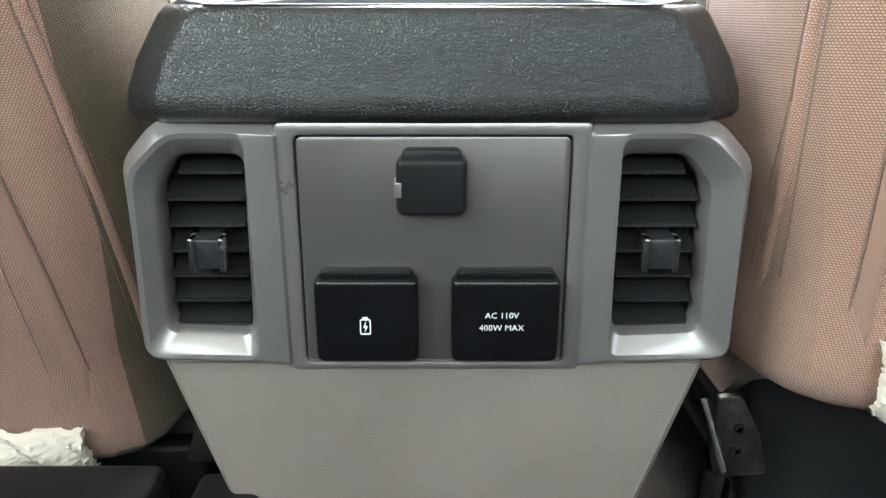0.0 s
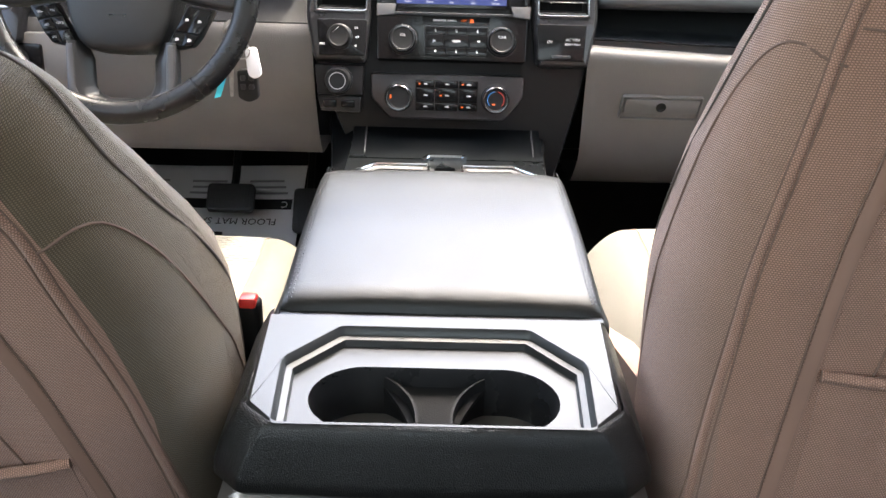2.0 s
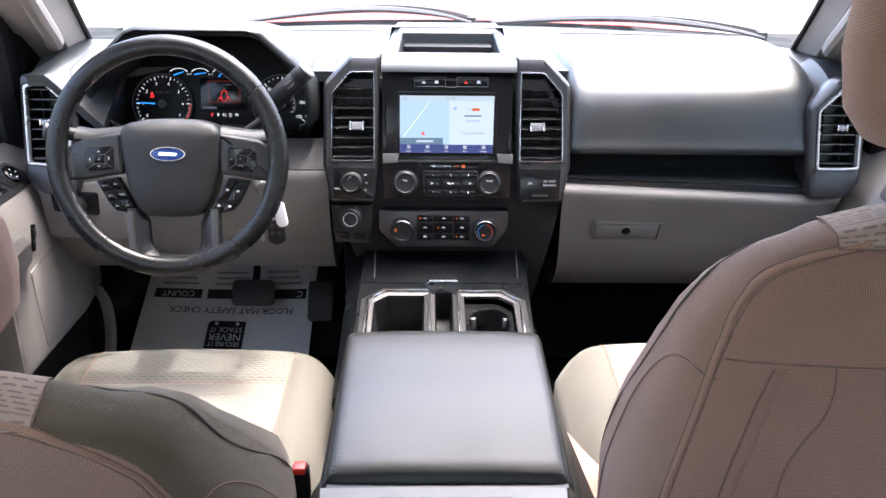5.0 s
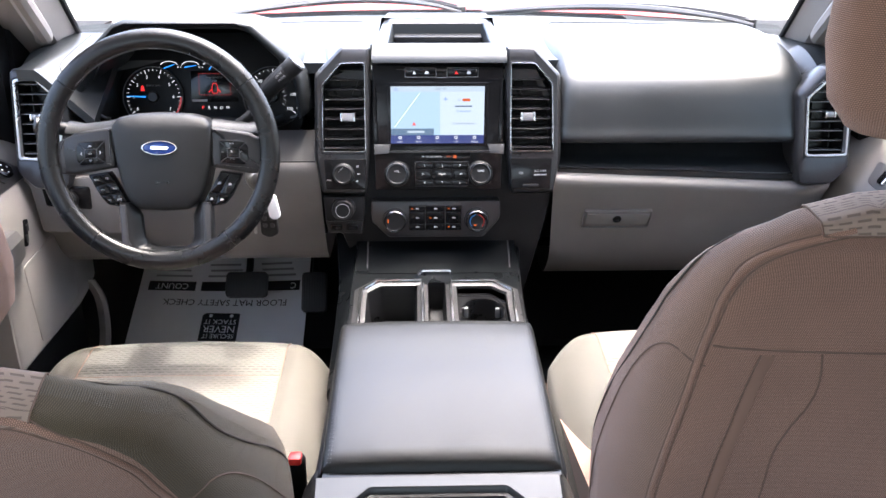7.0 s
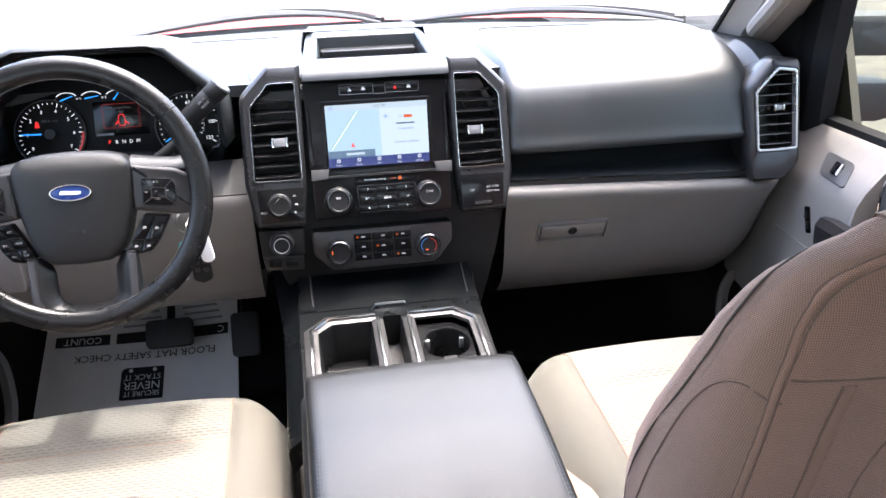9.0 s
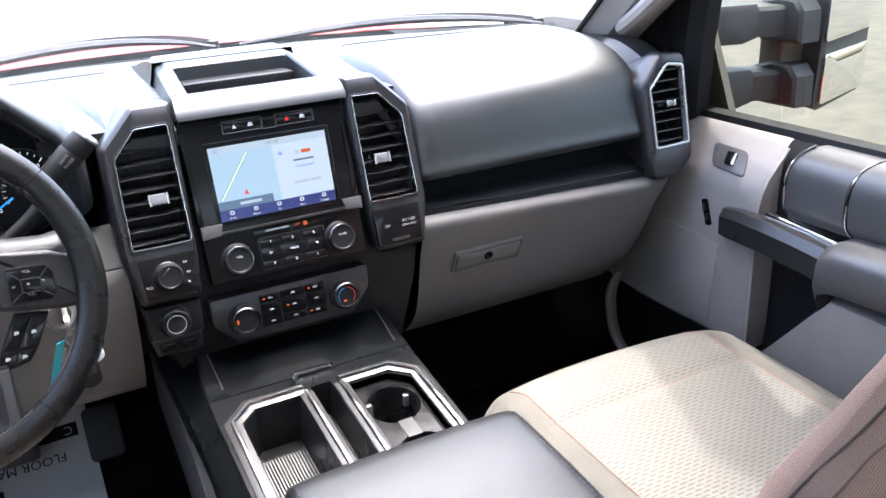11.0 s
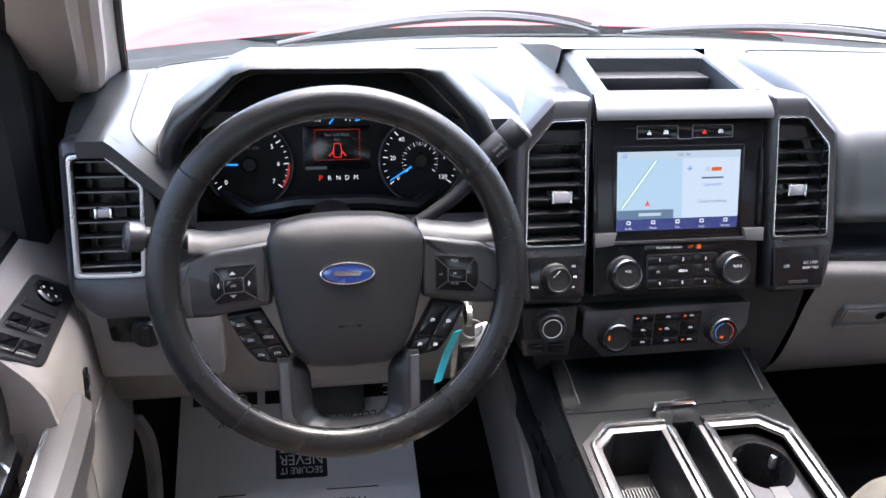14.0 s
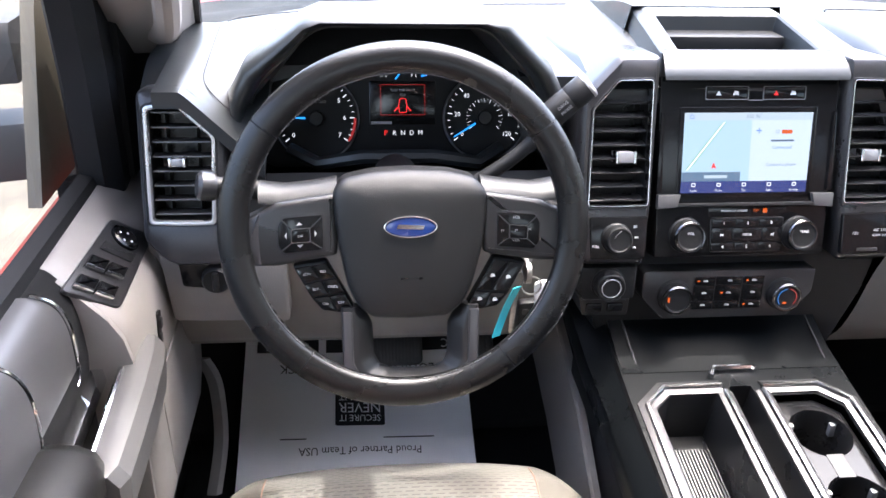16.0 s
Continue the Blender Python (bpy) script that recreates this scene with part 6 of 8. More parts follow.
    part("airbag_word", prism(rpoly(ax([(405, 556), (455, 556), (455, 564), (405, 564)]), 0.0005, 2), on_hub, 0.018, 0.0222, 0), M_RIM, pd)
    # side spokes
    for s in (-1, 1):
        m = (lambda pts: ax(pts)) if s < 0 else (lambda pts: [(2 * Z(430, 0)[0] - u, v) for u, v in ax(pts)])
        sp = rpoly(m([(62, 425), (130, 392), (262, 372), (266, 470), (262, 512), (210, 520), (130, 534), (66, 534), (58, 480)]), 0.004, 4)
        part("spoke", prism(sp, on_hub, -0.022, 0.0105, 0.007, 4), M_SPOKE, w, "dark grey metallic spoke")
        part("spoke_edge", prism(rpoly(m([(66, 428), (94, 414), (90, 466), (94, 530), (70, 530), (62, 480)]), 0.002, 2), on_hub, 0.0, 0.0112, 0.002), M_EDGE, w, "satin grey spoke edge")
        # upper spoke: leather, leaning back from its lower edge
        hi, lo = m([(88, 352), (140, 360), (200, 354), (264, 344)]), m([(90, 394), (130, 398), (200, 390), (264, 384)])
        part("upper_spoke", loft([[on_hub(*a_, -0.036), on_hub(*a_, -0.020), on_hub(a_[0] * 0.75 + b_[0] * 0.25, a_[1] * 0.75 + b_[1] * 0.25, -0.010), on_hub(a_[0] * 0.2 + b_[0] * 0.8, a_[1] * 0.2 + b_[1] * 0.8, 0.003), on_hub(*b_, 0.004), on_hub(*b_, -0.030)] for a_, b_ in zip(hi, lo)]), M_PAD, w, "black grained upper spoke", sharp=50)
        # four-way keys
        kx0, kx1, ky0, ky1 = 133, 232, 418, 503
        part("key_recess", prism(rpoly(m([(kx0 + 8, ky0 + 1), (kx1 + 4, ky0 - 5), (kx1 + 4, ky1 - 3), (kx0 + 8, ky1 + 5), (kx0 - 4, ky1 - 16), (kx0 - 4, ky0 + 22)]), 0.003, 3), on_hub, 0.006, 0.0109, 0.0002), M_INK, w)
        kp = part("key_pad", prism(rpoly(m([(kx0 + 12, ky0 + 6), (kx1, ky0), (kx1, ky1 - 8), (kx0 + 12, ky1), (kx0, ky1 - 18), (kx0, ky0 + 24)]), 0.003, 3), on_hub, 0.006, 0.0125, 0.0012), M_GLOSS, w, "black four-way key pad")
        mid = rpoly(m([(163, 450), (203, 447), (203, 476), (163, 478)]), 0.001, 2)
        part("centre_key", prism(mid, on_hub, 0.012, 0.0150, 0.001), M_GLOSS, kp)
        part("key_outline", ring(inset(mid, -0.0008), mid, on_hub, 0.0120, 0.0152, 0.0125, 0.0003), M_EDGE, kp)
        gaps = [[(137, 426), (139, 424), (165, 449), (163, 451)], [(229, 421), (231, 423), (205, 448), (203, 446)], [(137, 498), (139, 500), (165, 479), (163, 477)], [(229, 494), (231, 492), (205, 475), (203, 477)]]
        part("key_gaps", join(*[prism(m(g), on_hub, 0.0122, 0.0128, 0) for g in gaps]), M_INK, kp)
        if s < 0:
            signs = [[(174, 440), (188, 439), (181, 433)], [(174, 484), (188, 483), (181, 490)], [(152, 456), (152, 470), (147, 463)], [(214, 452), (214, 466), (219, 459)]]
            part("arrow_signs", join(*[prism(m(g), on_hub, 0.0125, 0.0131, 0) for g in signs], lettering("OK", 0.0042, on_hub, *Z(183, 463), 0.0153)), M_GREYPRINT, kp)
        else:
            part("key_words", join(lettering("VOL", 0.0045, on_hub, *Z(672, 430), 0.0129), lettering("VOL", 0.0045, on_hub, *Z(672, 482), 0.0129), lettering("M", 0.004, on_hub, *Z(671, 459), 0.0153), lettering("I<", 0.0045, on_hub, *Z(640, 460), 0.0129), lettering(">I", 0.0045, on_hub, *Z(703, 458), 0.0129)), M_GREYPRINT, kp)
        # lower key blocks, three rows of two
        fr = rpoly(m([(160, 535), (236, 524), (300, 640), (284, 650), (225, 640), (200, 610)]), 0.003, 3)
        kb = part("lower_key_pad", prism(fr, on_hub, -0.012, 0.0045, 0.002), M_BLACK, w, "black lower key pad")
        rows_ = [[(166, 540), (200, 535), (222, 566), (184, 574)], [(202, 535), (234, 530), (258, 562), (224, 566)], [(186, 578), (224, 570), (240, 602), (202, 606)], [(226, 569), (260, 566), (276, 598), (242, 602)], [(206, 610), (242, 606), (256, 640), (228, 638)], [(244, 606), (278, 602), (295, 636), (258, 641)]]
        if s > 0:
            rows_ = [[(166, 540), (200, 535), (240, 602), (202, 606)], [(202, 535), (234, 530), (276, 598), (242, 602)], rows_[4], rows_[5]]
        for i, q in enumerate(rows_):
            ky = part("key", prism(rpoly(m(q), 0.001, 2), on_hub, 0.004, 0.0068, 0.0008), M_GLOSS, kb)
            cx_, cy_ = sum(p[0] for p in m(q)) / 4, sum(p[1] for p in m(q)) / 4
            if s < 0:
                part("key_words", lettering(("SET+", "RES", "SET-", "CNCL", "ON", "OFF")[i], 0.0042, on_hub, cx_, cy_, 0.0070), M_GREYPRINT, ky)
            else:
                part("key_sign", prism(rpoly([(cx_ - 0.003, cy_ - 0.002), (cx_ + 0.003, cy_ - 0.001), (cx_ + 0.002, cy_ + 0.002), (cx_ - 0.002, cy_ + 0.0025)], 0.001, 2), on_hub, 0.0067, 0.0070, 0), M_GREYPRINT, ky)
    # lower spoke: a U of grey
    outer = [(268, 632), (268, 700), (270, 772), (284, 802), (312, 818), (370, 821), (430, 822), (490, 821), (546, 816), (574, 800), (589, 770), (590, 700), (588, 632)]
    inner = [(318, 632), (340, 680), (344, 755), (356, 778), (384, 788), (410, 790), (432, 790), (456, 790), (488, 788), (506, 778), (516, 755), (518, 680), (542, 632)]
    mix = lambda k: [((a[0] * (1 - k) + b[0] * k), (a[1] * (1 - k) + b[1] * k)) for a, b in zip(outer, inner)]
    prof_ = [(0.0, -0.012), (0.0, 0.006), (0.05, 0.010), (0.14, 0.0125), (0.50, 0.0120), (0.60, 0.010), (0.92, 0.000), (1.0, -0.004), (1.0, -0.007)]
    cols = [[(mix(k)[i], h) for k, h in prof_] for i in range(len(outer))]
    fine = []
    for i in range(len(cols) - 1):
        for q in range(4):
            t_ = q / 4
            fine.append([((a[0][0] * (1 - t_) + b[0][0] * t_, a[0][1] * (1 - t_) + b[0][1] * t_), a[1]) for a, b in zip(cols[i], cols[i + 1])])
    fine.append(cols[-1])
    part("lower_spoke", loft([[on_hub(*Z(*p), h) for p, h in c_] for c_ in fine]), M_SPOKE, w, "dark grey satin lower spoke", sharp=40)
    for s_ in (-1, 1):
        e_ = [(270, 640), (294, 640), (296, 764), (308, 786), (300, 806), (283, 796), (272, 770)] if s_ < 0 else [(588, 640), (564, 640), (562, 764), (550, 786), (558, 806), (575, 796), (586, 770)]
        part("spoke_edge", prism(rpoly(ax(e_), 0.002, 2), on_hub, 0.004, 0.0140, 0.002), M_EDGE, w, "satin grey spoke edge")
    # hub and column shroud
    part("hub_back", lathe([(0.062, -0.035), (0.062, -0.020), (0.04, -0.012), (0, -0.012)], HUB, W3, 32), M_BLACK, w)
    c2 = thing("steering_column", HUB - W3 * 0.10, "black steering column shroud with stalks", "steering column")
    part("shroud", lathe([(0.030, -0.26), (0.032, -0.14), (0.034, -0.06), (0.030, -0.045), (0, -0.045)], HUB + vec(0, 0, -0.034), vec(0, -1, 0.02), 24), M_BLACK, c2)
    # gear lever on the right of the column, and the stalk on the left
    root, tip = vec(-0.385, 1.262, 1.39), vec(-0.258, 1.266, 1.504)
    lv = part("gear_lever", tube(spline([root, root * 0.5 + tip * 0.5 + vec(0.01, 0, -0.006), tip], 8), 0.0085, 12), M_BLACK, c2, "black gear lever")
    dr = (tip - root).normalized()
    part("lever_grip", lathe([(0.0, -0.042), (0.0135, -0.042), (0.0165, -0.036), (0.0165, 0.012), (0.0158, 0.014), (0.0165, 0.016), (0.0165, 0.038), (0.0145, 0.041), (0, 0.041)], tip - dr * 0.01, dr, 24), M_BLACK, lv, "ribbed black grip")
    part("grip_cap", lathe([(0.0166, 0.039), (0.0150, 0.0425), (0.012, 0.0435), (0, 0.0435)], tip - dr * 0.01, dr, 24), M_HANDLE, lv, "satin end cap")
    part("cap_ring", lathe([(0.0168, 0.0375), (0.0170, 0.0400), (0.0158, 0.0420), (0.0148, 0.0425)], tip - dr * 0.01, dr, 24, caps=False), M_SILVER, lv, "bright ring round the end cap")
    gp = lambda u, v, dd=0.0: tip - dr * 0.005 + dr * u + dr.cross(vec(0, 1, 0.1)).normalized() * v + vec(0, -1, 0.2).normalized() * (0.0172 + dd)
    part("grip_words", join(lettering("DRIVE", 0.0055, gp, -0.004, 0.004, 0), lettering("MODE", 0.0055, gp, -0.004, -0.004, 0)), M_GREYPRINT, lv)
    root, tip = vec(-0.535, 1.25, 1.395), vec(-0.668, 1.212, 1.424)
    st = part("stalk", tube(spline([root, root * 0.4 + tip * 0.6, tip], 8), [0.011] * 9 + [0.0118] * 8, 12), M_BLACK, c2, "black indicator stalk")
    dr2 = (tip - root).normalized()
    part("stalk_end", lathe([(0.0, -0.004), (0.015, -0.004), (0.0165, 0.0), (0.0165, 0.012), (0.013, 0.016), (0, 0.016)], tip, dr2, 24), M_TRIM, st, "grey stalk end")
    # ignition lock, keys and tag
    ig = part("ignition_lock", lathe([(0.020, -0.03), (0.020, 0.012), (0.017, 0.016), (0.012, 0.016), (0.012, 0.012), (0, 0.012)], vec(-0.315, 1.235, 1.318), (0.35, -1, 0.1), 28), M_STEEL, c2, "worn steel ignition lock")
    kk = thing("key_ring", vec(-0.300, 1.205, 1.30), "bunch of keys with a white tag and teal strap", "keys")
    part("key", join(box(-0.309, -0.303, 1.185, 1.232, 1.305, 1.328, 0.002), lathe([(0.013, -0.003), (0.013, 0.003)], vec(-0.306, 1.192, 1.316), (1, 0, 0), 20)), M_STEEL, kk)
    part("ring", tube([vec(-0.300 + 0.012 * math.cos(a), 1.192, 1.298 + 0.012 * math.sin(a)) for a in [2 * math.pi * i / 24 for i in range(24)]], 0.0012, 6, True), M_STEEL, kk)
    part("strap", grid(lambda u, v: (-0.318 - 0.022 * v + 0.010 * (u - 0.5), 1.190 + 0.006 * math.sin(3 * v), 1.298 - 0.070 * v + 0.003 * (u - 0.5)), 2, 10, 0.0015, (0, -1, 0)), M_TEAL, kk, "teal strap")
    part("tag", prism(rpoly([(-0.296, 1.300), (-0.279, 1.304), (-0.272, 1.262), (-0.284, 1.256), (-0.293, 1.262)], 0.006, 4), on_front(1.195), -0.003, 0.002, 0.001), M_PAPER, kk, "white plastic tag")
    f_ = part("fob", prism(rpoly([(-0.312, 1.268), (-0.282, 1.270), (-0.280, 1.225), (-0.296, 1.218), (-0.312, 1.225)], 0.006, 4), on_front(1.203), -0.010, 0.002, 0.003), M_BLACK, kk, "black key fob")
    for x, z in ((-0.303, 1.256), (-0.290, 1.256), (-0.303, 1.243), (-0.290, 1.243)):
        part("fob_key", prism(rpoly([(x - 0.004, z - 0.004), (x + 0.004, z - 0.004), (x + 0.004, z + 0.004), (x - 0.004, z + 0.004)], 0.002, 2), on_front(1.203), 0.001, 0.003, 0.0005), M_TRIM, f_)
    part("dangling_key", prism(rpoly([(-0.322, 1.285), (-0.314, 1.285), (-0.318, 1.228), (-0.323, 1.228)], 0.002, 2), on_front(1.199), 0, 0.002, 0.0005), M_STEEL, kk)


steering_wheel()

# ---- front seats ----
M_BRACKET = material("scratched_dark_steel", (0.05, 0.047, 0.042), 0.42, metal=0.8, vary=0.5, vscale=120)

def lerp_table(tab, x):
    if x <= tab[0][0]:
        return tab[0][1]
    for (a, fa), (b, fb) in zip(tab, tab[1:]):
        if x <= b:
            return fa + (fb - fa) * (x - a) / (b - a)
    return tab[-1][1]


SEAT_X = 0.475
SHAPE = {"fat": 1.0, "wide": 1.0, "top": 0.0}
HW = [(0.90, 0.255), (0.94, 0.276), (1.0, 0.290), (1.1, 0.304), (1.25, 0.312), (1.35, 0.3025), (1.42, 0.2876), (1.462, 0.2755), (1.5, 0.254), (1.53, 0.225), (1.553, 0.1864), (1.565, 0.1385), (1.57, 0.0607)]
THICK = [(0.9, 0.7), (1.0, 1.0), (1.15, 0.93), (1.22, 0.905), (1.3, 0.85), (1.38, 0.66), (1.44, 0.53), (1.5, 0.42), (1.54, 0.27), (1.57, 0.21)]
REAR = [(0, 0.0), (0.5, 0.001), (0.72, 0.004), (0.84, 0.009), (0.905, 0.018), (0.95, 0.034), (0.98, 0.062), (1.0, 0.105)]
FRONT = [(1.0, 0.15), (0.97, 0.178), (0.88, 0.190), (0.76, 0.172), (0.62, 0.140), (0.4, 0.125), (0, 0.122)]


def half_width(z):
    return lerp_table(HW, z) * SHAPE["wide"] + SHAPE["top"] * min(1.0, max(0.0, (z - 1.46) / 0.06))


def rear_y(z):
    return 0.394 + (1.55 - z) * 0.062 + 0.6 * max(0, z - 1.545) ** 1.1


def rear_pt(x, z, proud=0.0):
    """A point on the back of the backrest."""
    f = min(1.0, abs(x - SEAT_X) / (half_width(z)))
    return vec(x, rear_y(z) + lerp_table(REAR, f) * lerp_table(THICK, z) * SHAPE["fat"] - proud, z)


def flank_pt(s, k, z, proud=0.001):
    """A point k steps along the profile from the middle of the back, round to the flank."""
    prof = REAR + FRONT
    i = min(int(k), len(prof) - 2)
    f, o = [a + (b - a) * (k - i) for a, b in zip(prof[i], prof[i + 1])]
    return vec(SEAT_X + s * (half_width(z) * f + proud), rear_y(z) + o * lerp_table(THICK, z) * SHAPE["fat"] - proud * 0.6, z)


def seat(driver):
    SHAPE["fat"], SHAPE["wide"], SHAPE["top"] = (1.15, 1.02, 0.016) if driver else (1.0, 1.0, 0.0)
    lab = ("reclined" if driver else "upright") + " taupe cloth front seat with a cream woven cushion"
    s = thing("front_seat", (SEAT_X if not driver else -0.457, 0.85, 0.74), lab, "seat", "front seats")

    def put(bm, back, lift=False):
        if driver:
            turn, piv = Matrix.Rotation(radians(19.0), 4, "X"), vec(0, 0.65, 0.95)
            for v in bm.verts:
                v.co.x = 0.018 - v.co.x
                if back:
                    v.co = (turn @ (v.co - piv)) + piv + vec(-0.036, 0.097, -0.010)
                else:
                    v.co += vec(0, 0.085, -0.039)
            bmesh.ops.reverse_faces(bm, faces=bm.faces)
        elif lift:
            for v in bm.verts:
                v.co += vec(0, 0.012, 0.018)
        return bm

    def add(name, bm, mat, label="", back=True, sharp=50, parent=None):
        return part(name, put(bm, back, name in ("cushion", "rear_insert", "front_insert", "cushion_piping", "insert_seam")), mat, parent or s, label, sharp)

    # backrest shell
    loops = []
    zmin = 0.885 if driver else 0.920
    for z in [zmin, zmin + 0.004, zmin + 0.010, zmin + 0.020] + [z for z in [0.91 + 0.01 * i for i in range(47)] if z > zmin + 0.022] + [1.38, 1.40, 1.42, 1.44, 1.46, 1.475, 1.49, 1.505, 1.518, 1.53, 1.541, 1.55, 1.557, 1.562, 1.566, 1.569, 1.570]:
        low = max(0.0, 1 - (z - zmin) / 0.02) ** 2
        hw, th, y = half_width(max(z, 1.0)) * (1 - 0.10 * low), lerp_table(THICK, z) * SHAPE["fat"], rear_y(z) + 0.012 * low
        lp = [vec(SEAT_X - f * hw, y + o * th, z) for f, o in reversed(REAR)] + [vec(SEAT_X + f * hw, y + o * th, z) for f, o in REAR[1:]]
        lp += [vec(SEAT_X + f * hw, y + o * th, z) for f, o in FRONT] + [vec(SEAT_X - f * hw, y + o * th, z) for f, o in reversed(FRONT[:-1])]
        loops.append(lp)
    shell = loft(loops)
    # bolsters round the flanks and the front: olive on the driver's seat, brown on the passenger's
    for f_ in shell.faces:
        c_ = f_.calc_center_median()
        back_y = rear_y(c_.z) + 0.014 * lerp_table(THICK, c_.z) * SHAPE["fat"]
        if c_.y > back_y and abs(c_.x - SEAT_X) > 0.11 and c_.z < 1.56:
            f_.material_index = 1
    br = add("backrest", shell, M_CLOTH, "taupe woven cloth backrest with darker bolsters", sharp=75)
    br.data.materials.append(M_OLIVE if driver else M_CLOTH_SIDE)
    # seams: a welt down each rear edge, a cross seam, an arc on the flank, the pocket edge and the twin tapes
    L_ = lambda pts, n=6: spline(pts, n)
    laid = lambda pts, n=12: [rear_pt(p.x, p.z, 0.0004) for p in spline(pts, n)]
    for sg in (-1, 1):
        X = lambda x: SEAT_X + sg * (SEAT_X - x) * -1
        head = [(0.330, 1.561), (0.304, 1.555), (0.284, 1.545), (0.264, 1.529), (0.247, 1.507), (0.235, 1.485), (0.228, 1.460)] if driver else [(0.325, 1.549), (0.300, 1.5425), (0.277, 1.534), (0.258, 1.523), (0.242, 1.506), (0.231, 1.483), (0.2245, 1.457)]
        main = head + [(0.219, 1.430), (0.2135, 1.392), (0.2075, 1.354), (0.201, 1.308), (0.195, 1.25), (0.190, 1.12), (0.194, 1.0), (0.202, 0.94)]
        flat = L_([(X(x), 0, z) for x, z in main if z > zmin], 8)
        pts = [rear_pt(p.x, p.z, 0.0) for p in flat]
        welt = tube(pts, 0.0036, 10)
        for v in welt.verts:
            v.co.y += 0.0016
        add("welt", welt, M_CLOTH, "raised taupe welt seam", parent=br)
        for off in (-0.0037, 0.0037):
            beside = []
            for a, b in zip(flat, flat[1:]):
                w = (b - a).normalized()
                beside.append(rear_pt(a.x - w.z * off, a.z + w.x * off, -0.0002))
            add("stitch_line", tube(beside, 0.0008, 6), M_SEAM, parent=br)

        bend = ((3.4, 1.419), (4.1, 1.4235), (5.0, 1.428), (5.65, 1.425), (6.1, 1.417), (6.45, 1.396), (6.7, 1.362), (6.85, 1.31), (7.1, 1.255), (7.5, 1.205), (7.9, 1.12)) if driver else ((3.5, 1.418), (4.25, 1.422), (5.3, 1.4284), (6.1, 1.4257), (6.65, 1.411), (7.0, 1.384), (7.1, 1.349), (7.25, 1.297), (7.45, 1.246), (7.8, 1.185), (8.0, 1.08))
        arc = [flank_pt(sg, k, z, 0.0) for k, z in bend]
        edge = [flank_pt(sg, k, z, 0.0) for k, z in ((10.6, 1.552), (9.8, 1.547), (9.2, 1.537), (8.7, 1.524), (8.2, 1.512), (7.75, 1.497), (7.5, 1.465), (7.45, 1.435), (7.6, 1.39), (7.85, 1.33), (8.1, 1.27), (8.35, 1.20), (8.6, 1.08))]
        # cord takes a dark colour for the shade in the seam's groove
        add("edge_seam", tube(L_(edge, 6), 0.0013, 6), M_DARKSEAM, "piped edge seam, coloured dark for its groove's shade", parent=br)
        add("flank_seam", tube(L_(arc, 6), 0.0010, 6), M_SEAM, parent=br)
        for dx in (0.0, 0.013):
            tape = [rear_pt(X(x + dx * 0.8), z, 0.0006) for x, z in ((0.2685, 1.432), (0.2605, 1.399), (0.2525, 1.352), (0.2445, 1.300), (0.2375, 1.22), (0.229, 1.08), (0.226, 0.96))]
            add("tape_seam", tube(laid(tape), 0.0008, 6), M_SEAM, parent=br)
            if dx == 0.0:
                mid = spline(tape, 12)
                bm = loft([[rear_pt(p.x + sg * w, p.z, 0.0008 + 0.0006 * math.sin(math.pi * w / 0.013)) for w in (0.001, 0.004, 0.0065, 0.009, 0.012)] for p in mid], closed=False)
                add("tape", bm, M_PIPING, "taupe tape between two seams", parent=br)
    cross = [rear_pt(SEAT_X - 0.248 + 0.496 * i / 48, 1.4395 - 0.007 * math.sin(math.pi * min(1, i / 48 * 2.2, (1 - i / 48) * 2.2) / 2), 0.0004) for i in range(49)]
    add("cross_seam", tube(cross, 0.0009, 6), M_SEAM, parent=br)
    pocket = [rear_pt(SEAT_X - x, z, 0.0006) for x, z in ((0.154, 1.433), (0.151, 1.406), (0.155, 1.380), (0.168, 1.353), (0.1775, 1.322), (0.1805, 1.274), (0.190, 1.21))]
    add("pocket_seam", tube(laid(pocket), 0.0009, 6), M_SEAM, parent=br)
    # map pocket: a loose panel with a rolled mouth
    def pk(u, v):
        x = SEAT_X - 0.222 + 0.444 * u
        z = zmin + 0.05 + (1.215 - zmin - 0.05) * v
        return rear_pt(x, z, 0.0008 + 0.020 * math.sin(math.pi * u) ** 0.7 * v)
    add("map_pocket", grid(pk, 40, 24, 0.003, (0, 1, 0)), M_CLOTH, "taupe map pocket", parent=br)
    mouth = [rear_pt(SEAT_X - 0.224 + 0.448 * i / 20, 1.214, 0.0015 + 0.020 * math.sin(math.pi * i / 20) ** 0.7) for i in range(21)]
    add("pocket_mouth", tube(mouth, 0.0045, 8), M_CLOTH, "rolled pocket mouth", parent=br)
    # ribbed cap over the top of the backrest
    rows_z = [1.50 + 0.001 * i for i in range(71)]
    z_cap = 1.556 if driver else 1.545

    def cap(u, v):
        dx = (2 * u - 1) * 0.176
        top = max([z for z in rows_z if half_width(z) > abs(dx) * 1.01] or [z_cap])
        if v <= 0.5:
            z = z_cap + (max(top, z_cap) - z_cap) * math.sin(math.pi * v)
            return rear_pt(SEAT_X + dx, z, 0.0012) + vec(0, 0, 0.0012 * v)
        q = (v - 0.5) * 2
        if q < 0.2:
            z, o = top, 0.105 + 0.045 * q / 0.2
        else:
            z = top - 0.065 * ((q - 0.2) / 0.8) ** 2
            o = lerp_table(sorted(FRONT), min(1.0, abs(dx) / half_width(z)))
        return vec(SEAT_X + dx, rear_y(z) + o * lerp_table(THICK, z) * SHAPE["fat"] + 0.0016 * q, z + 0.0018)
    add("top_cap", grid(cap, 44, 40), M_CAP, "brown cloth cap with woven dashes", parent=br)
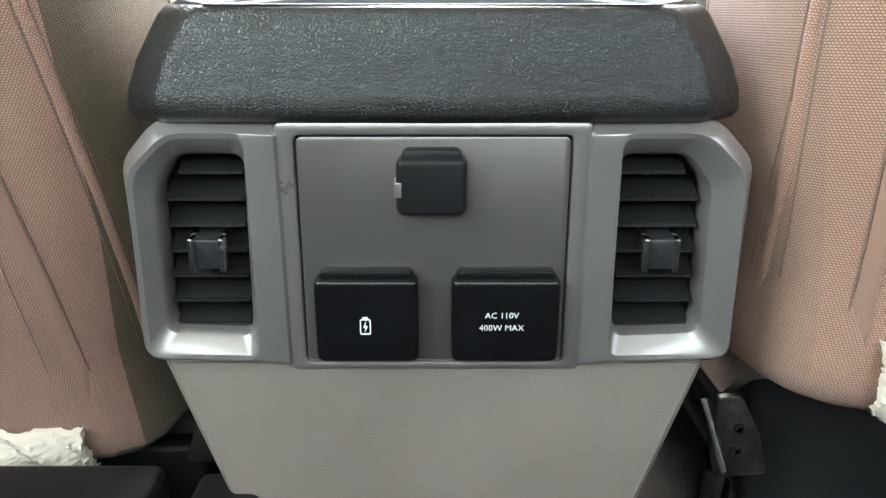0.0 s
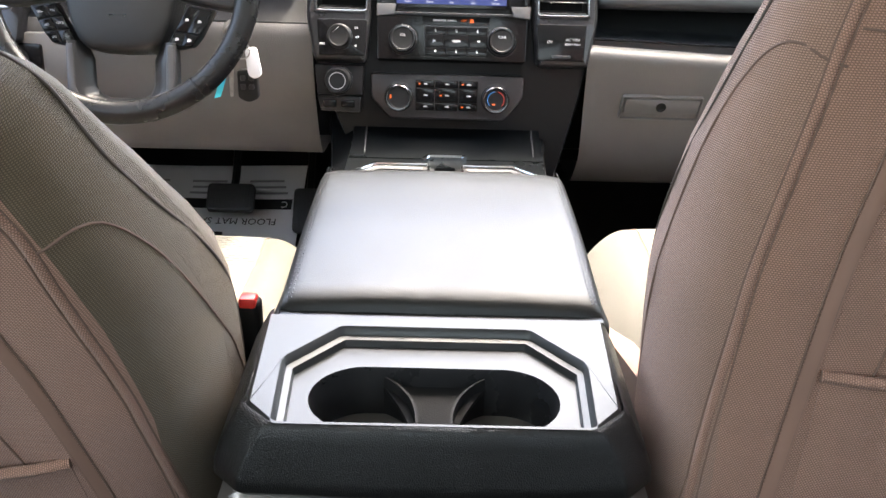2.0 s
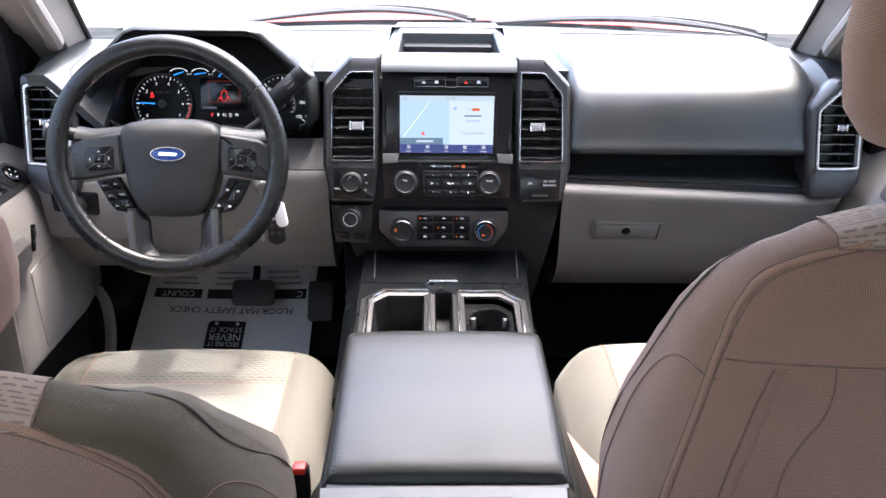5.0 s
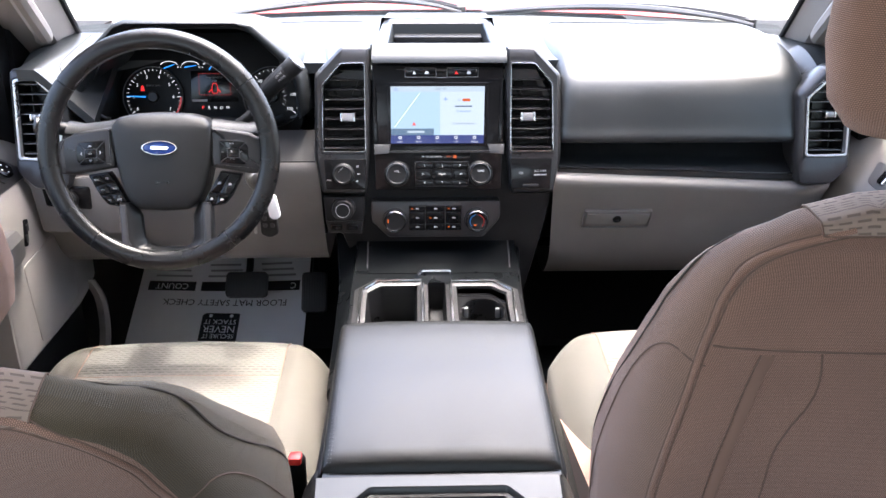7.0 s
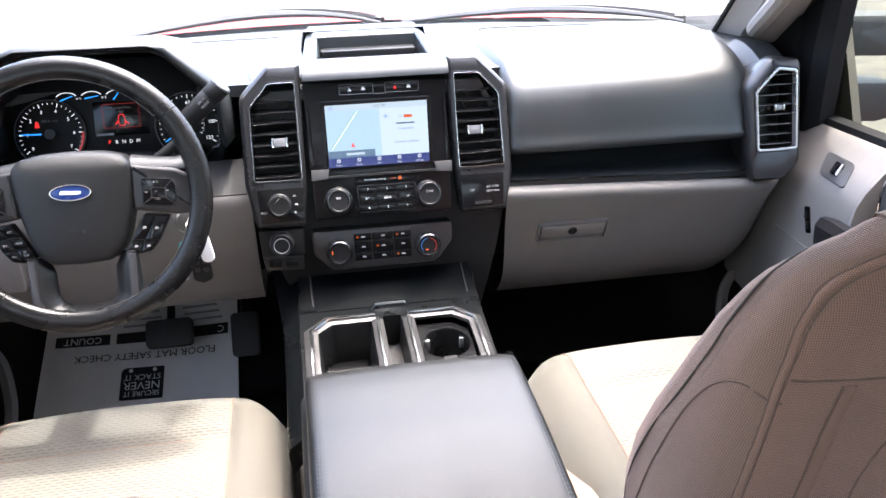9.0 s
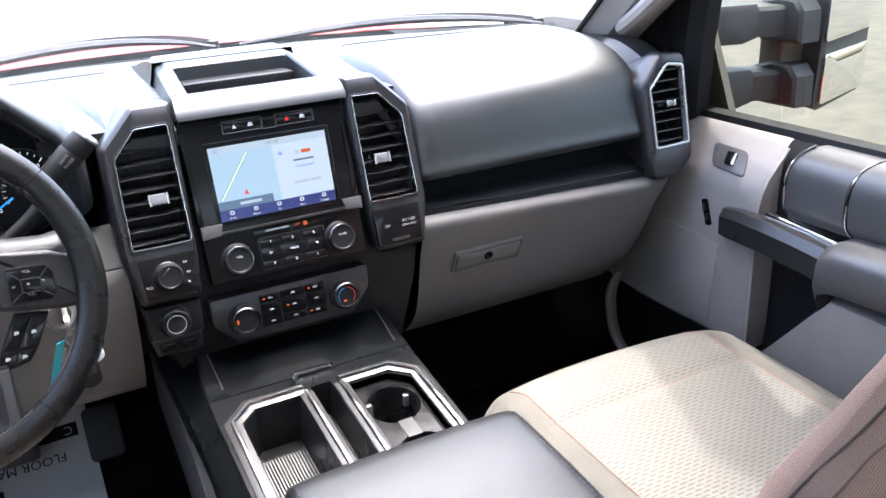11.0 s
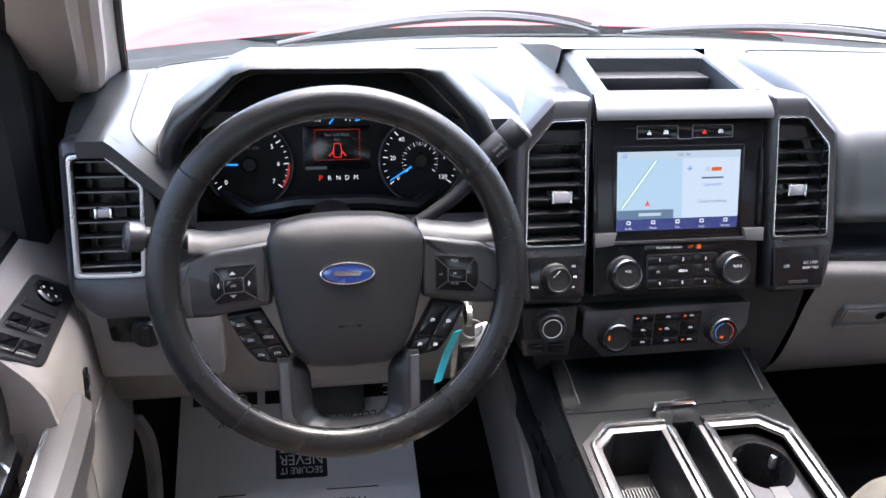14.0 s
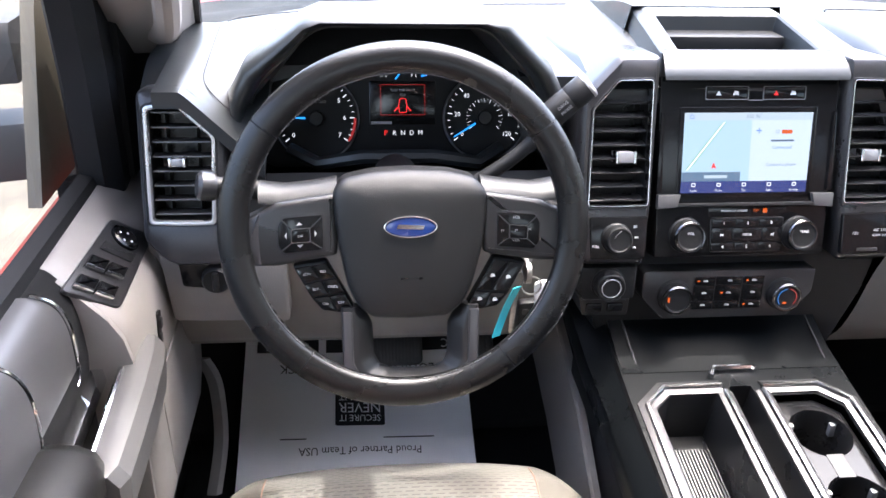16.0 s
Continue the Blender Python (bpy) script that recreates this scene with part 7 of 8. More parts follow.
    hem_line = [vec(*cap(i / 36, 0.02)) + vec(0, -0.0005, -0.0008) for i in range(37)]
    add("cap_seam", tube(hem_line, 0.0009, 6), M_SEAM, parent=br)
    for u in (0.0, 1.0):
        add("cap_seam", tube([vec(*cap(u, i / 20)) for i in range(21)], 0.0009, 6), M_SEAM, parent=br)
    # lower cover hanging with a fleece hem
    rnd = random.Random(11 + driver)
    def hem(u, v):
        x = SEAT_X - 0.232 + 0.464 * u
        w = 0.008 * math.sin(23 * u + driver) + 0.005 * math.sin(57 * u)
        return rear_pt(x, zmin + 0.052 - (0.042 + w) * v, 0.008 + 0.010 * math.sin(math.pi * v) + 0.003 * math.sin(80 * u + 9 * v)) + vec(rnd.uniform(-1, 1), rnd.uniform(-1, 1), rnd.uniform(-1, 1)) * 0.0011
    add("fleece_hem", grid(hem, 220, 34, 0.006, (0, 1, 0)), M_FLEECE, "cream fleece hem")
    # inner side of the cushion between seat and console
    if not driver:
        add("side_shield", loft([[vec(SEAT_X - x, y, z) for y, z in ((0.50, 0.93), (0.50, 1.00), (0.56, 1.06), (0.62, 1.07), (0.95, 1.0), (0.95, 0.86), (0.56, 0.88))] for x in (0.272, 0.245)]), M_CLOTH_SIDE, "grey-green cushion side")
    add("recliner_bracket", join(prism(rpoly([(SEAT_X - 0.294, 0.848), (SEAT_X - 0.258, 0.850), (SEAT_X - 0.266, 0.880), (SEAT_X - 0.280, 0.908), (SEAT_X - 0.296, 0.906)], 0.004, 3), on_front(0.500), -0.004, 0.002, 0.0008), *[lathe([(0.004, -0.001), (0.004, 0.003), (0.0025, 0.003), (0.0025, 0.0)], (SEAT_X - 0.280, 0.498, z), (0, -1, 0), 12) for z in (0.868, 0.884)], tube([vec(SEAT_X - 0.296, 0.51, 0.90), vec(SEAT_X - 0.296, 0.49, 0.86), vec(SEAT_X - 0.29, 0.52, 0.78)], 0.007, 8)), M_BRACKET, "scratched dark steel recliner bracket", back=False)
    # cushion
    def cz(u, v):
        """Height of the cushion: u across (-1..1), v from back (0) to front (1)."""
        base = 1.014 + 0.030 * v + 0.016 * abs(u) ** 2.5 - 0.045 * max(0, v - 0.90) ** 1.3 * 12
        e = max(0.0, abs(u) - 0.70) / 0.30
        base += -0.064 * e ** 2.2
        # stuffed panels between the seams
        gu = math.exp(-((abs(u) - 0.675) / 0.045) ** 2)
        gv = math.exp(-((v - 0.755) / 0.022) ** 2) if abs(u) < 0.70 else 0.0
        return base - max(0.0026 * gu * (1 - min(1.0, max(0.0, v - 0.8) * 6)), 0.0050 * gv) + (0.004 * (1 - (u / 0.675) ** 2) if abs(u) < 0.675 else 0.0)
    bow = lambda u, v: 0.042 * v - 0.022 * u * u * v ** 3 - 0.034 * u ** 4 * v ** 3
    loops = []
    for i in range(61):
        v = i / 60
        y = 0.56 + 0.555 * v 
        hw = 0.272 - 0.02 * max(0, v - 0.8) * 5 * (v - 0.8) * 5 * 0.35
        row = []
        for j in range(81):
            u = -1 + 2 * j / 80
            row.append(vec(SEAT_X + hw * u, y + bow(u, v), cz(u, v) - 0.05 * max(0.0, 1 - v / 0.14) ** 2))
        row += [vec(SEAT_X + hw * 1.005, y + bow(1, v), 0.90), vec(SEAT_X + hw * 0.95, y + bow(0.9, v), 0.83), vec(SEAT_X - hw * 0.95, y + bow(0.9, v), 0.83), vec(SEAT_X - hw * 1.005, y + bow(1, v), 0.90)]
        loops.append(row)
    # rounded nose
    for dy, dz, sh in ((0.018, -0.012, 0.985), (0.030, -0.032, 0.97), (0.036, -0.062, 0.955), (0.030, -0.10, 0.94)):
        base = loops[60]
        loops.append([vec(SEAT_X + (p.x - SEAT_X) * sh, p.y + dy, max(p.z + dz, 0.82)) for p in base])
    cu = add("cushion", loft(loops), M_CREAM, "cream cloth cushion", back=False, sharp=70)
    def ins(u, v, z0=0.003):
        uu = -0.662 + 1.324 * u
        vv = (0.58 + 0.555 * v - 0.56) / 0.555
        return vec(SEAT_X + 0.272 * uu, 0.56 + 0.555 * vv + bow(uu, vv), cz(uu, vv) + z0)
    add("rear_insert", grid(lambda u, v: ins(u, 0.709 * v, 0.0008), 60, 40, 0.003), M_INSERT, "cream woven cushion insert", back=False, parent=cu)
    add("front_insert", grid(lambda u, v: ins(u, 0.7125 + 0.2445 * v, 0.0008), 60, 24, 0.003), M_INSERT, "cream woven cushion insert", back=False, parent=cu)
    # seams in the grooves round the inserts
    add("insert_seam", tube([ins(i / 40, 0.7107, 0.0006) for i in range(41)], 0.0012, 6), M_SEAM, back=False, parent=cu)
    for u in (-0.004, 1.004):
        add("insert_seam", tube([ins(u, 0.955 * i / 40, 0.0008) for i in range(41)], 0.0012, 6), M_SEAM, back=False, parent=cu)
    for sg in (-1, 1):
        add("cushion_piping", tube([vec(SEAT_X + sg * 0.2705, 0.58 + 0.50 * i / 20, 0.930 + 0.022 * i / 20) for i in range(21)], 0.003, 6), M_SEAM, back=False, parent=cu)
    if driver:
        add("lower_cover", join(box(SEAT_X - 0.272, SEAT_X - 0.10, 0.345, 0.42, 0.80, 0.895, 0.008, 3), box(SEAT_X - 0.265, SEAT_X - 0.11, 0.340, 0.350, 0.83, 0.882, 0.004)), M_BLACK, "black plastic lower cover", back=False)
        add("slide_cover", join(box(SEAT_X - 0.344, SEAT_X - 0.300, 0.335, 0.40, 0.80, 0.900, 0.006, 3), box(SEAT_X - 0.338, SEAT_X - 0.306, 0.331, 0.338, 0.81, 0.892, 0.003)), M_BLACK, "black plastic slide cover", back=False)
    # black sheet standing in for the darkness below the backrest
    add("dark_backing", box(SEAT_X - 0.262, SEAT_X + 0.262, 0.530, 0.556, 0.78, 0.845 if driver else 0.975, 0.006), M_BLACK, "black sheet added for the dark under the seat back", back=False)
    add("seat_base", box(SEAT_X - 0.22, SEAT_X + 0.22, 0.62, 1.06, 0.745, 0.84, 0.01), M_BLACK, "black seat base", back=False)
    for sg in (-1, 1):
        add("seat_rail", box(SEAT_X + sg * 0.20 - 0.02, SEAT_X + sg * 0.20 + 0.02, 0.42, 1.10, 0.742, 0.775, 0.004), M_STEEL, "worn steel seat rail", back=False)
    # headrest on two posts
    hl = []
    for z, hw, yo, th in ((1.612, 0.05, 0.03, 0.03), (1.615, 0.115, 0.012, 0.075), (1.622, 0.150, 0.006, 0.092), (1.645, 0.168, 0.0, 0.105), (1.69, 0.178, -0.004, 0.110), (1.74, 0.178, -0.004, 0.105), (1.78, 0.160, 0.004, 0.09), (1.80, 0.12, 0.02, 0.06), (1.806, 0.05, 0.035, 0.03)):
        lp = []
        for i in range(36):
            a = 2 * math.pi * i / 36
            c_, s_ = math.cos(a), math.sin(a)
            lp.append(vec(SEAT_X + hw * math.copysign(abs(c_) ** 0.55, c_), 0.385 + yo + th / 2 + th / 2 * math.copysign(abs(s_) ** 0.7, s_), z))
        hl.append(lp)
    head = loft(hl)
    post = [tube([vec(SEAT_X + sg * 0.07, 0.43, 1.53), vec(SEAT_X + sg * 0.07, 0.43, 1.63)], 0.006, 10) for sg in (-1, 1)]
    if driver:
        # tipped forward, low over the reclined back
        lean = Matrix.Translation(vec(-0.497, 0.405, 1.530)) @ Matrix.Rotation(radians(8), 4, "X") @ Matrix.Diagonal((0.79, 0.9, 0.80, 1)) @ Matrix.Translation(vec(-SEAT_X, -0.437, -1.71))
        for bm in [head] + post:
            bmesh.ops.transform(bm, matrix=lean, verts=bm.verts)
    part("headrest", head, M_CLOTH, s, "taupe cloth headrest", 75)
    for bm in post:
        part("headrest_post", bm, M_STEEL, s, "steel headrest post")
    return s


seat(False)
seat(True)


def buckle():
    b = thing("seat_belt_buckle", (-0.180, 0.66, 0.85), "black seat belt buckle with a red press button", "buckle")
    part("body", box(-0.191, -0.169, 0.634, 0.654, 1.07, 1.154, 0.006, 3), M_BLACK, b)
    part("button", box(-0.188, -0.172, 0.631, 0.648, 1.148, 1.159, 0.003), M_RED, b, "red press button")
    part("stem", tube([vec(-0.180, 0.645, 1.06), vec(-0.180, 0.66, 0.85)], 0.009, 8), M_BLACK, b)


buckle()

# ---- front doors ----
def door(s):
    X = lambda x: (0.012 if s > 0 else 0.034) + s * x
    lab = "stone-grey front door with grab handle and window"
    d = thing("front_door", (X(0.83), 0.9, 0.72), lab + (", driver side" if s < 0 else ", passenger side"), "door", "front doors")
    # inner panel: sill, sloping shelf, rounded shoulder, upright face
    prof = [(0.882, 1.360), (0.868, 1.356), (0.842, 1.328), (0.814, 1.296), (0.801, 1.272), (0.796, 1.240), (0.794, 1.18), (0.793, 1.08), (0.793, 0.99), (0.797, 0.972), (0.812, 0.962), (0.85, 0.960)]
    ys = [1.58, 1.52, 1.44, 1.36, 1.28, 1.20, 1.150, 1.146]
    sm = spline([(x, 0, z) for x, z in prof], 4)
    part("front_panel", loft([[vec(X(p.x + 0.02 * max(0, (y - 1.47) / 0.1) + (0.004 if y < 1.148 else 0)), y, p.z) for p in sm] for y in ys], closed=False), M_DOOR, d, "light stone-grey door panel", sharp=60)
    part("pocket_back", box(*sorted((X(0.850), X(0.90))), 0.46, 1.56, 0.72, 0.975, 0), M_BLACK, d, "black lower pocket")
    # behind the handle the face is deeper: a dark recess under the rest
    prof2 = [(0.882, 1.360), (0.868, 1.354), (0.848, 1.322), (0.842, 1.26), (0.846, 1.20), (0.846, 1.02), (0.842, 0.96)]
    sm2 = spline([(x, 0, z) for x, z in prof2], 4)
    part("rear_panel", loft([[vec(X(p.x), y, p.z) for p in sm2] for y in (1.147, 1.0, 0.8, 0.46)], closed=False), M_CARPET, d, "black inner recess panel", sharp=60)
    ret = [(0.7965, 0.966), (0.7955, 1.24), (0.802, 1.272), (0.815, 1.296), (0.843, 1.328), (0.869, 1.354), (0.885, 1.354), (0.885, 0.966)]
    part("panel_return", loft([[vec(X(x), y, z) for x, z in ret] for y in (1.1475, 1.140)]), M_DOOR, d)
    # inset field on the front panel
    P = lambda y, z, dd=0.0: vec(X(0.7935 - dd), y, z)
    fld = rpoly([(1.365, 1.165), (1.425, 1.078), (1.425, 1.00), (1.30, 0.985), (1.235, 0.990), (1.222, 1.155)], 0.008, 4)
    part("inset_field", prism(fld, P, -0.004, 0.0022, 0.0015), M_DOOR, d)
    sl = rpoly([(1.274, 1.231), (1.259, 1.235), (1.243, 1.187), (1.258, 1.183)], 0.004, 3)
    lk = part("lock_switch", prism(sl, lambda y, z, dd=0.0: vec(X(0.7955 - dd), y, z), -0.01, 0.003, 0.001), M_GLOSS, d, "black lock switch")
    for z in (1.218, 1.200):
        ky = 1.2585 + 0.45 * (z - 1.209)
        part("lock_key", prism(rpoly([(ky - 0.0045, z - 0.007), (ky + 0.0045, z - 0.008), (ky + 0.0055, z + 0.006), (ky - 0.0035, z + 0.007)], 0.002, 2), lambda y, z, dd=0.0: vec(X(0.7955 - dd), y, z), 0.0, 0.0055, 0.001), M_BLACK, lk)
    # upper rest from mid door rearward, with bright edge lines
    up = [(0.884, 1.364), (0.864, 1.360), (0.842, 1.348), (0.829, 1.330), (0.823, 1.30), (0.825, 1.255), (0.836, 1.235), (0.85, 1.230)]
    us = spline([(x + (0.018 * (0.884 - x) / 0.06 if s < 0 else 0), 0, z) for x, z in up], 4)
    sk = lambda p, y: y - 0.55 * max(0, p.x - 0.822)
    part("upper_rest", loft([[vec(X(p.x), sk(p, y), p.z) for p in us] for y in (1.110, 0.995)], closed=False), M_HANDLE, d, "grey painted upper rest", sharp=60)
    part("upper_rest_rear", loft([[vec(X(p.x - 0.003), sk(p, y), p.z + 0.003) for p in us] for y in (0.985, 0.50)], closed=False), M_HANDLE, d, "stone-grey upper rest", sharp=60)
    part("rest_front", loft([[vec(X(p.x), sk(p, 1.110), p.z) for p in us], [vec(X(p.x + 0.03), sk(p, 1.110) - 0.002, p.z - 0.02) for p in us]], closed=False), M_HANDLE, d)
    for y in (1.112, 0.990):
        part("bright_line", tube([vec(X(p.x - 0.002), sk(p, y), p.z + 0.0015) for p in us[4:26]], 0.0022, 6), M_CHROME, d, "bright line round the rest")
    # grab handle: a thick bevelled bar standing off the recess
    hp = [(1.222, 1.203, -0.008, 0.020), (1.212, 1.205, 0.002, 0.028), (1.17, 1.209, 0.010, 0.031), (1.10, 1.209, 0.014, 0.031), (1.03, 1.204, 0.014, 0.031), (0.985, 1.198, 0.012, 0.031), (0.972, 1.196, 0.004, 0.029)]
    loops = []
    for y, z, o, hh in hp:
        loops.append([vec(X(0.790 - o), y, z - hh), vec(X(0.781 - o), y, z - hh * 0.8), vec(X(0.779 - o), y, z + hh * 0.45), vec(X(0.789 - o), y, z + hh * 0.95), vec(X(0.802 - o), y, z + hh), vec(X(0.818 - o), y, z + hh * 0.9), vec(X(0.822 - o), y, z - hh * 0.2), vec(X(0.812 - o), y, z - hh)])
    # one handle on both doors; the passenger's shade is put into a darker material
    part("grab_handle", loft(loops), M_HANDLE if s < 0 else M_TRIM, d, "grey grab handle", sharp=25)
    part("handle_strip", tube([vec(X(0.806), 1.13, 1.240), vec(X(0.804), 0.985, 1.230)], 0.004, 8), M_CHROME, d, "chrome strip")
    part("release_lever", loft([[vec(X(0.838), y, z - 0.008), vec(X(0.826), y, z - 0.004), vec(X(0.828), y, z + 0.012), vec(X(0.841), y, z + 0.012)] for y, z in ((1.135, 1.225), (1.07, 1.220), (1.00, 1.212))]), M_CHROME, d, "chrome release lever")
    # padded arm rest running back, and its support
    loops = []
    for y, z, g in ((1.000, 1.175, 0.03), (0.996, 1.200, 0.012), (0.988, 1.217, 0.004), (0.965, 1.228, 0.0), (0.87, 1.234, 0.0), (0.50, 1.230, 0.0)):
        z, g = (z + 0.022, g + 0.026) if s < 0 else (z, g)
        loops.append([vec(X(0.85), y, z - 0.07), vec(X(0.772 + g), y, z - 0.07), vec(X(0.760 + g), y, z - 0.04), vec(X(0.760 + g), y, z - 0.012), vec(X(0.766 + g), y, z + 0.003), vec(X(0.782 + g), y, z + 0.012), vec(X(0.805 + g), y, z + 0.014), vec(X(0.85), y, z + 0.012)])
    part("arm_rest", loft(loops), M_LEATHER if s < 0 else M_HANDLE, d, "padded arm rest", sharp=60)
    part("arm_support", loft([[vec(X(0.842), 1.11, 0.985), vec(X(0.785), 1.10, 0.98), vec(X(0.785), 0.50, 0.98), vec(X(0.842), 0.50, 0.985)], [vec(X(0.842), 0.985, 1.14), vec(X(0.78), 0.965, 1.14), vec(X(0.78), 0.50, 1.14), vec(X(0.842), 0.50, 1.14)]]), M_DOOR, d, "stone-grey support under the arm rest")
    # map pocket hoop low on the panel, towards the hinge
    hoop = spline([vec(X(0.80), 1.52, 0.99), vec(X(0.785), 1.53, 0.93), vec(X(0.78), 1.50, 0.84), vec(X(0.785), 1.42, 0.79)], 6)
    part("pocket_lip", loft([[p + vec(X(0.012) - X(0), 0, 0), p + vec(X(-0.010) - X(0), -0.004, 0.002), p + vec(X(-0.012) - X(0), -0.014, 0.006), p + vec(X(-0.004) - X(0), -0.020, 0.008), p + vec(X(0.012) - X(0), -0.016, 0.006)] for p in hoop]), M_DOOR, d, "moulded map pocket lip", sharp=40)
    # switch plate on the shelf
    def S(u, v, dd=0.0):
        # u across the shelf, v along the door
        return vec(X(0.828 - u * 0.66) - s * 0.75 * dd, v, 1.312 - u * 0.75 + 0.66 * dd)
    if s < 0:
        pl = rpoly([(-0.034, 1.317), (0.024, 1.352), (0.026, 1.171), (-0.040, 1.126)], 0.010, 5)
        p = part("switch_plate", prism(pl, S, -0.002, 0.0035, 0.0015), M_TRIM, d, "dark satin window switch plate")
        md = part("mirror_dial", lathe([(0.019, 0), (0.019, 0.004), (0.016, 0.006), (0.013, 0.004), (0, 0.004)], S(-0.008, 1.296, 0.0035), S(0, 1, 1) - S(0, 1, 0), 28), M_GLOSS, p, "round mirror switch")
        part("dial_signs", join(*[lathe([(0.0016, 0), (0.0016, 0.0005)], S(-0.008 + 0.009 * math.cos(a), 1.296 + 0.009 * math.sin(a), 0.0078), S(0, 1, 1) - S(0, 1, 0), 8) for a in (0, 1.57, 3.14, 4.71)]), M_WHITE, md)
        part("lock_key", prism(rpoly([(-0.028, 1.262), (0.014, 1.284), (0.014, 1.262), (-0.028, 1.240)], 0.003), S, 0.002, 0.006, 0.0015), M_BLACK, p)
        for v0 in (1.236, 1.190):
            for u0 in (-0.033, -0.0095):
                k = part("window_key", prism(rpoly([(u0, v0 + u0 * 0.6), (u0 + 0.0225, v0 + u0 * 0.6 + 0.013), (u0 + 0.0225, v0 + u0 * 0.6 - 0.015), (u0, v0 + u0 * 0.6 - 0.028)], 0.002), S, 0.0, 0.008, 0.003), M_GLOSS, p, "black window key")
                part("key_edge", prism(rpoly([(u0 + 0.0005, v0 + u0 * 0.6 - 0.0235), (u0 + 0.022, v0 + u0 * 0.6 - 0.0105), (u0 + 0.022, v0 + u0 * 0.6 - 0.0155), (u0 + 0.0005, v0 + u0 * 0.6 - 0.0285)], 0.001, 2), S, 0.004, 0.0095, 0.001), M_CHROME, k, "bright key edge")
    else:
        pl = rpoly([(-0.022, 1.296), (0.024, 1.272), (0.030, 1.190), (-0.020, 1.212)], 0.012, 5)
        p = part("switch_plate", prism(pl, S, -0.002, 0.003, 0.0015), M_HANDLE, d, "dark grey window switch plate")
        k = part("window_key", prism(rpoly([(-0.010, 1.252), (0.016, 1.245), (0.016, 1.222), (-0.010, 1.228)], 0.004), S, 0.0, 0.008, 0.003), M_GLOSS, p, "black window key")
        part("key_edge", prism(rpoly([(-0.009, 1.234), (0.015, 1.228), (0.015, 1.222), (-0.009, 1.228)], 0.001, 2), S, 0.004, 0.0095, 0.001), M_CHROME, k, "bright key edge")
    # window: seal along the sill, upright frame, glass
    part("sill_seal", loft([[vec(X(x), y, z) for x, z in ((0.876, 1.356), (0.880, 1.372), (0.896, 1.378), (0.906, 1.358))] for y in (1.40, 1.0, 0.46)]), M_DARKPIL, d, "black sill seal")
    part("frame_post", loft([[vec(X(x), y + k, z) for x, y in ((0.850, 1.405), (0.868, 1.378), (0.895, 1.372), (0.908, 1.40), (0.908, 1.47), (0.855, 1.47))] for z, k in ((1.34, 0.0), (1.50, -0.005), (1.62, -0.02))]), M_DARKPIL, d, "black window frame post")
    part("frame_front", loft([[vec(X(x), y, z) for x, z in ((0.83, z0), (0.908, z0), (0.908, z0 + 0.03), (0.83, z0 + 0.03))] for y, z0 in ((1.47, 1.55), (1.20, 1.74), (1.02, 1.86), (0.46, 1.88))]), M_DARKPIL, d, "black upper window frame")
    part("corner_panel", loft([[vec(X(x), y, z) for y, z in ((1.44, 1.345), (1.64, 1.345), (1.64, 1.50), (1.46, 1.60))] for x in (0.845, 0.90)]), M_DARKPIL, d, "black corner panel ahead of the window")
    g = part("window_glass", grid(lambda u, v: (X(0.895), 1.385 - 0.92 * u, 1.36 + 0.51 * v - 0.30 * max(0, 0.40 - u) * v), 6, 6), M_SIDEGLASS if s > 0 else M_DRIVERGLASS, d, "tinted side glass, darkened to dim the view outside")
    g.visible_shadow = False
    # outer skin, so that the door has its thickness
    part("outer_skin", loft([[vec(X(0.910), y, 1.356), vec(X(0.985), y, 1.28), vec(X(1.0), y, 1.1), vec(X(0.98), y, 0.72), vec(X(0.96), y, 0.72), vec(X(0.975), y, 1.1), vec(X(0.96), y, 1.27), vec(X(0.905), y, 1.345)] for y in (1.62, 1.0, 0.44)]), M_PAINT, d, "red painted outer skin")


door(1)
door(-1)


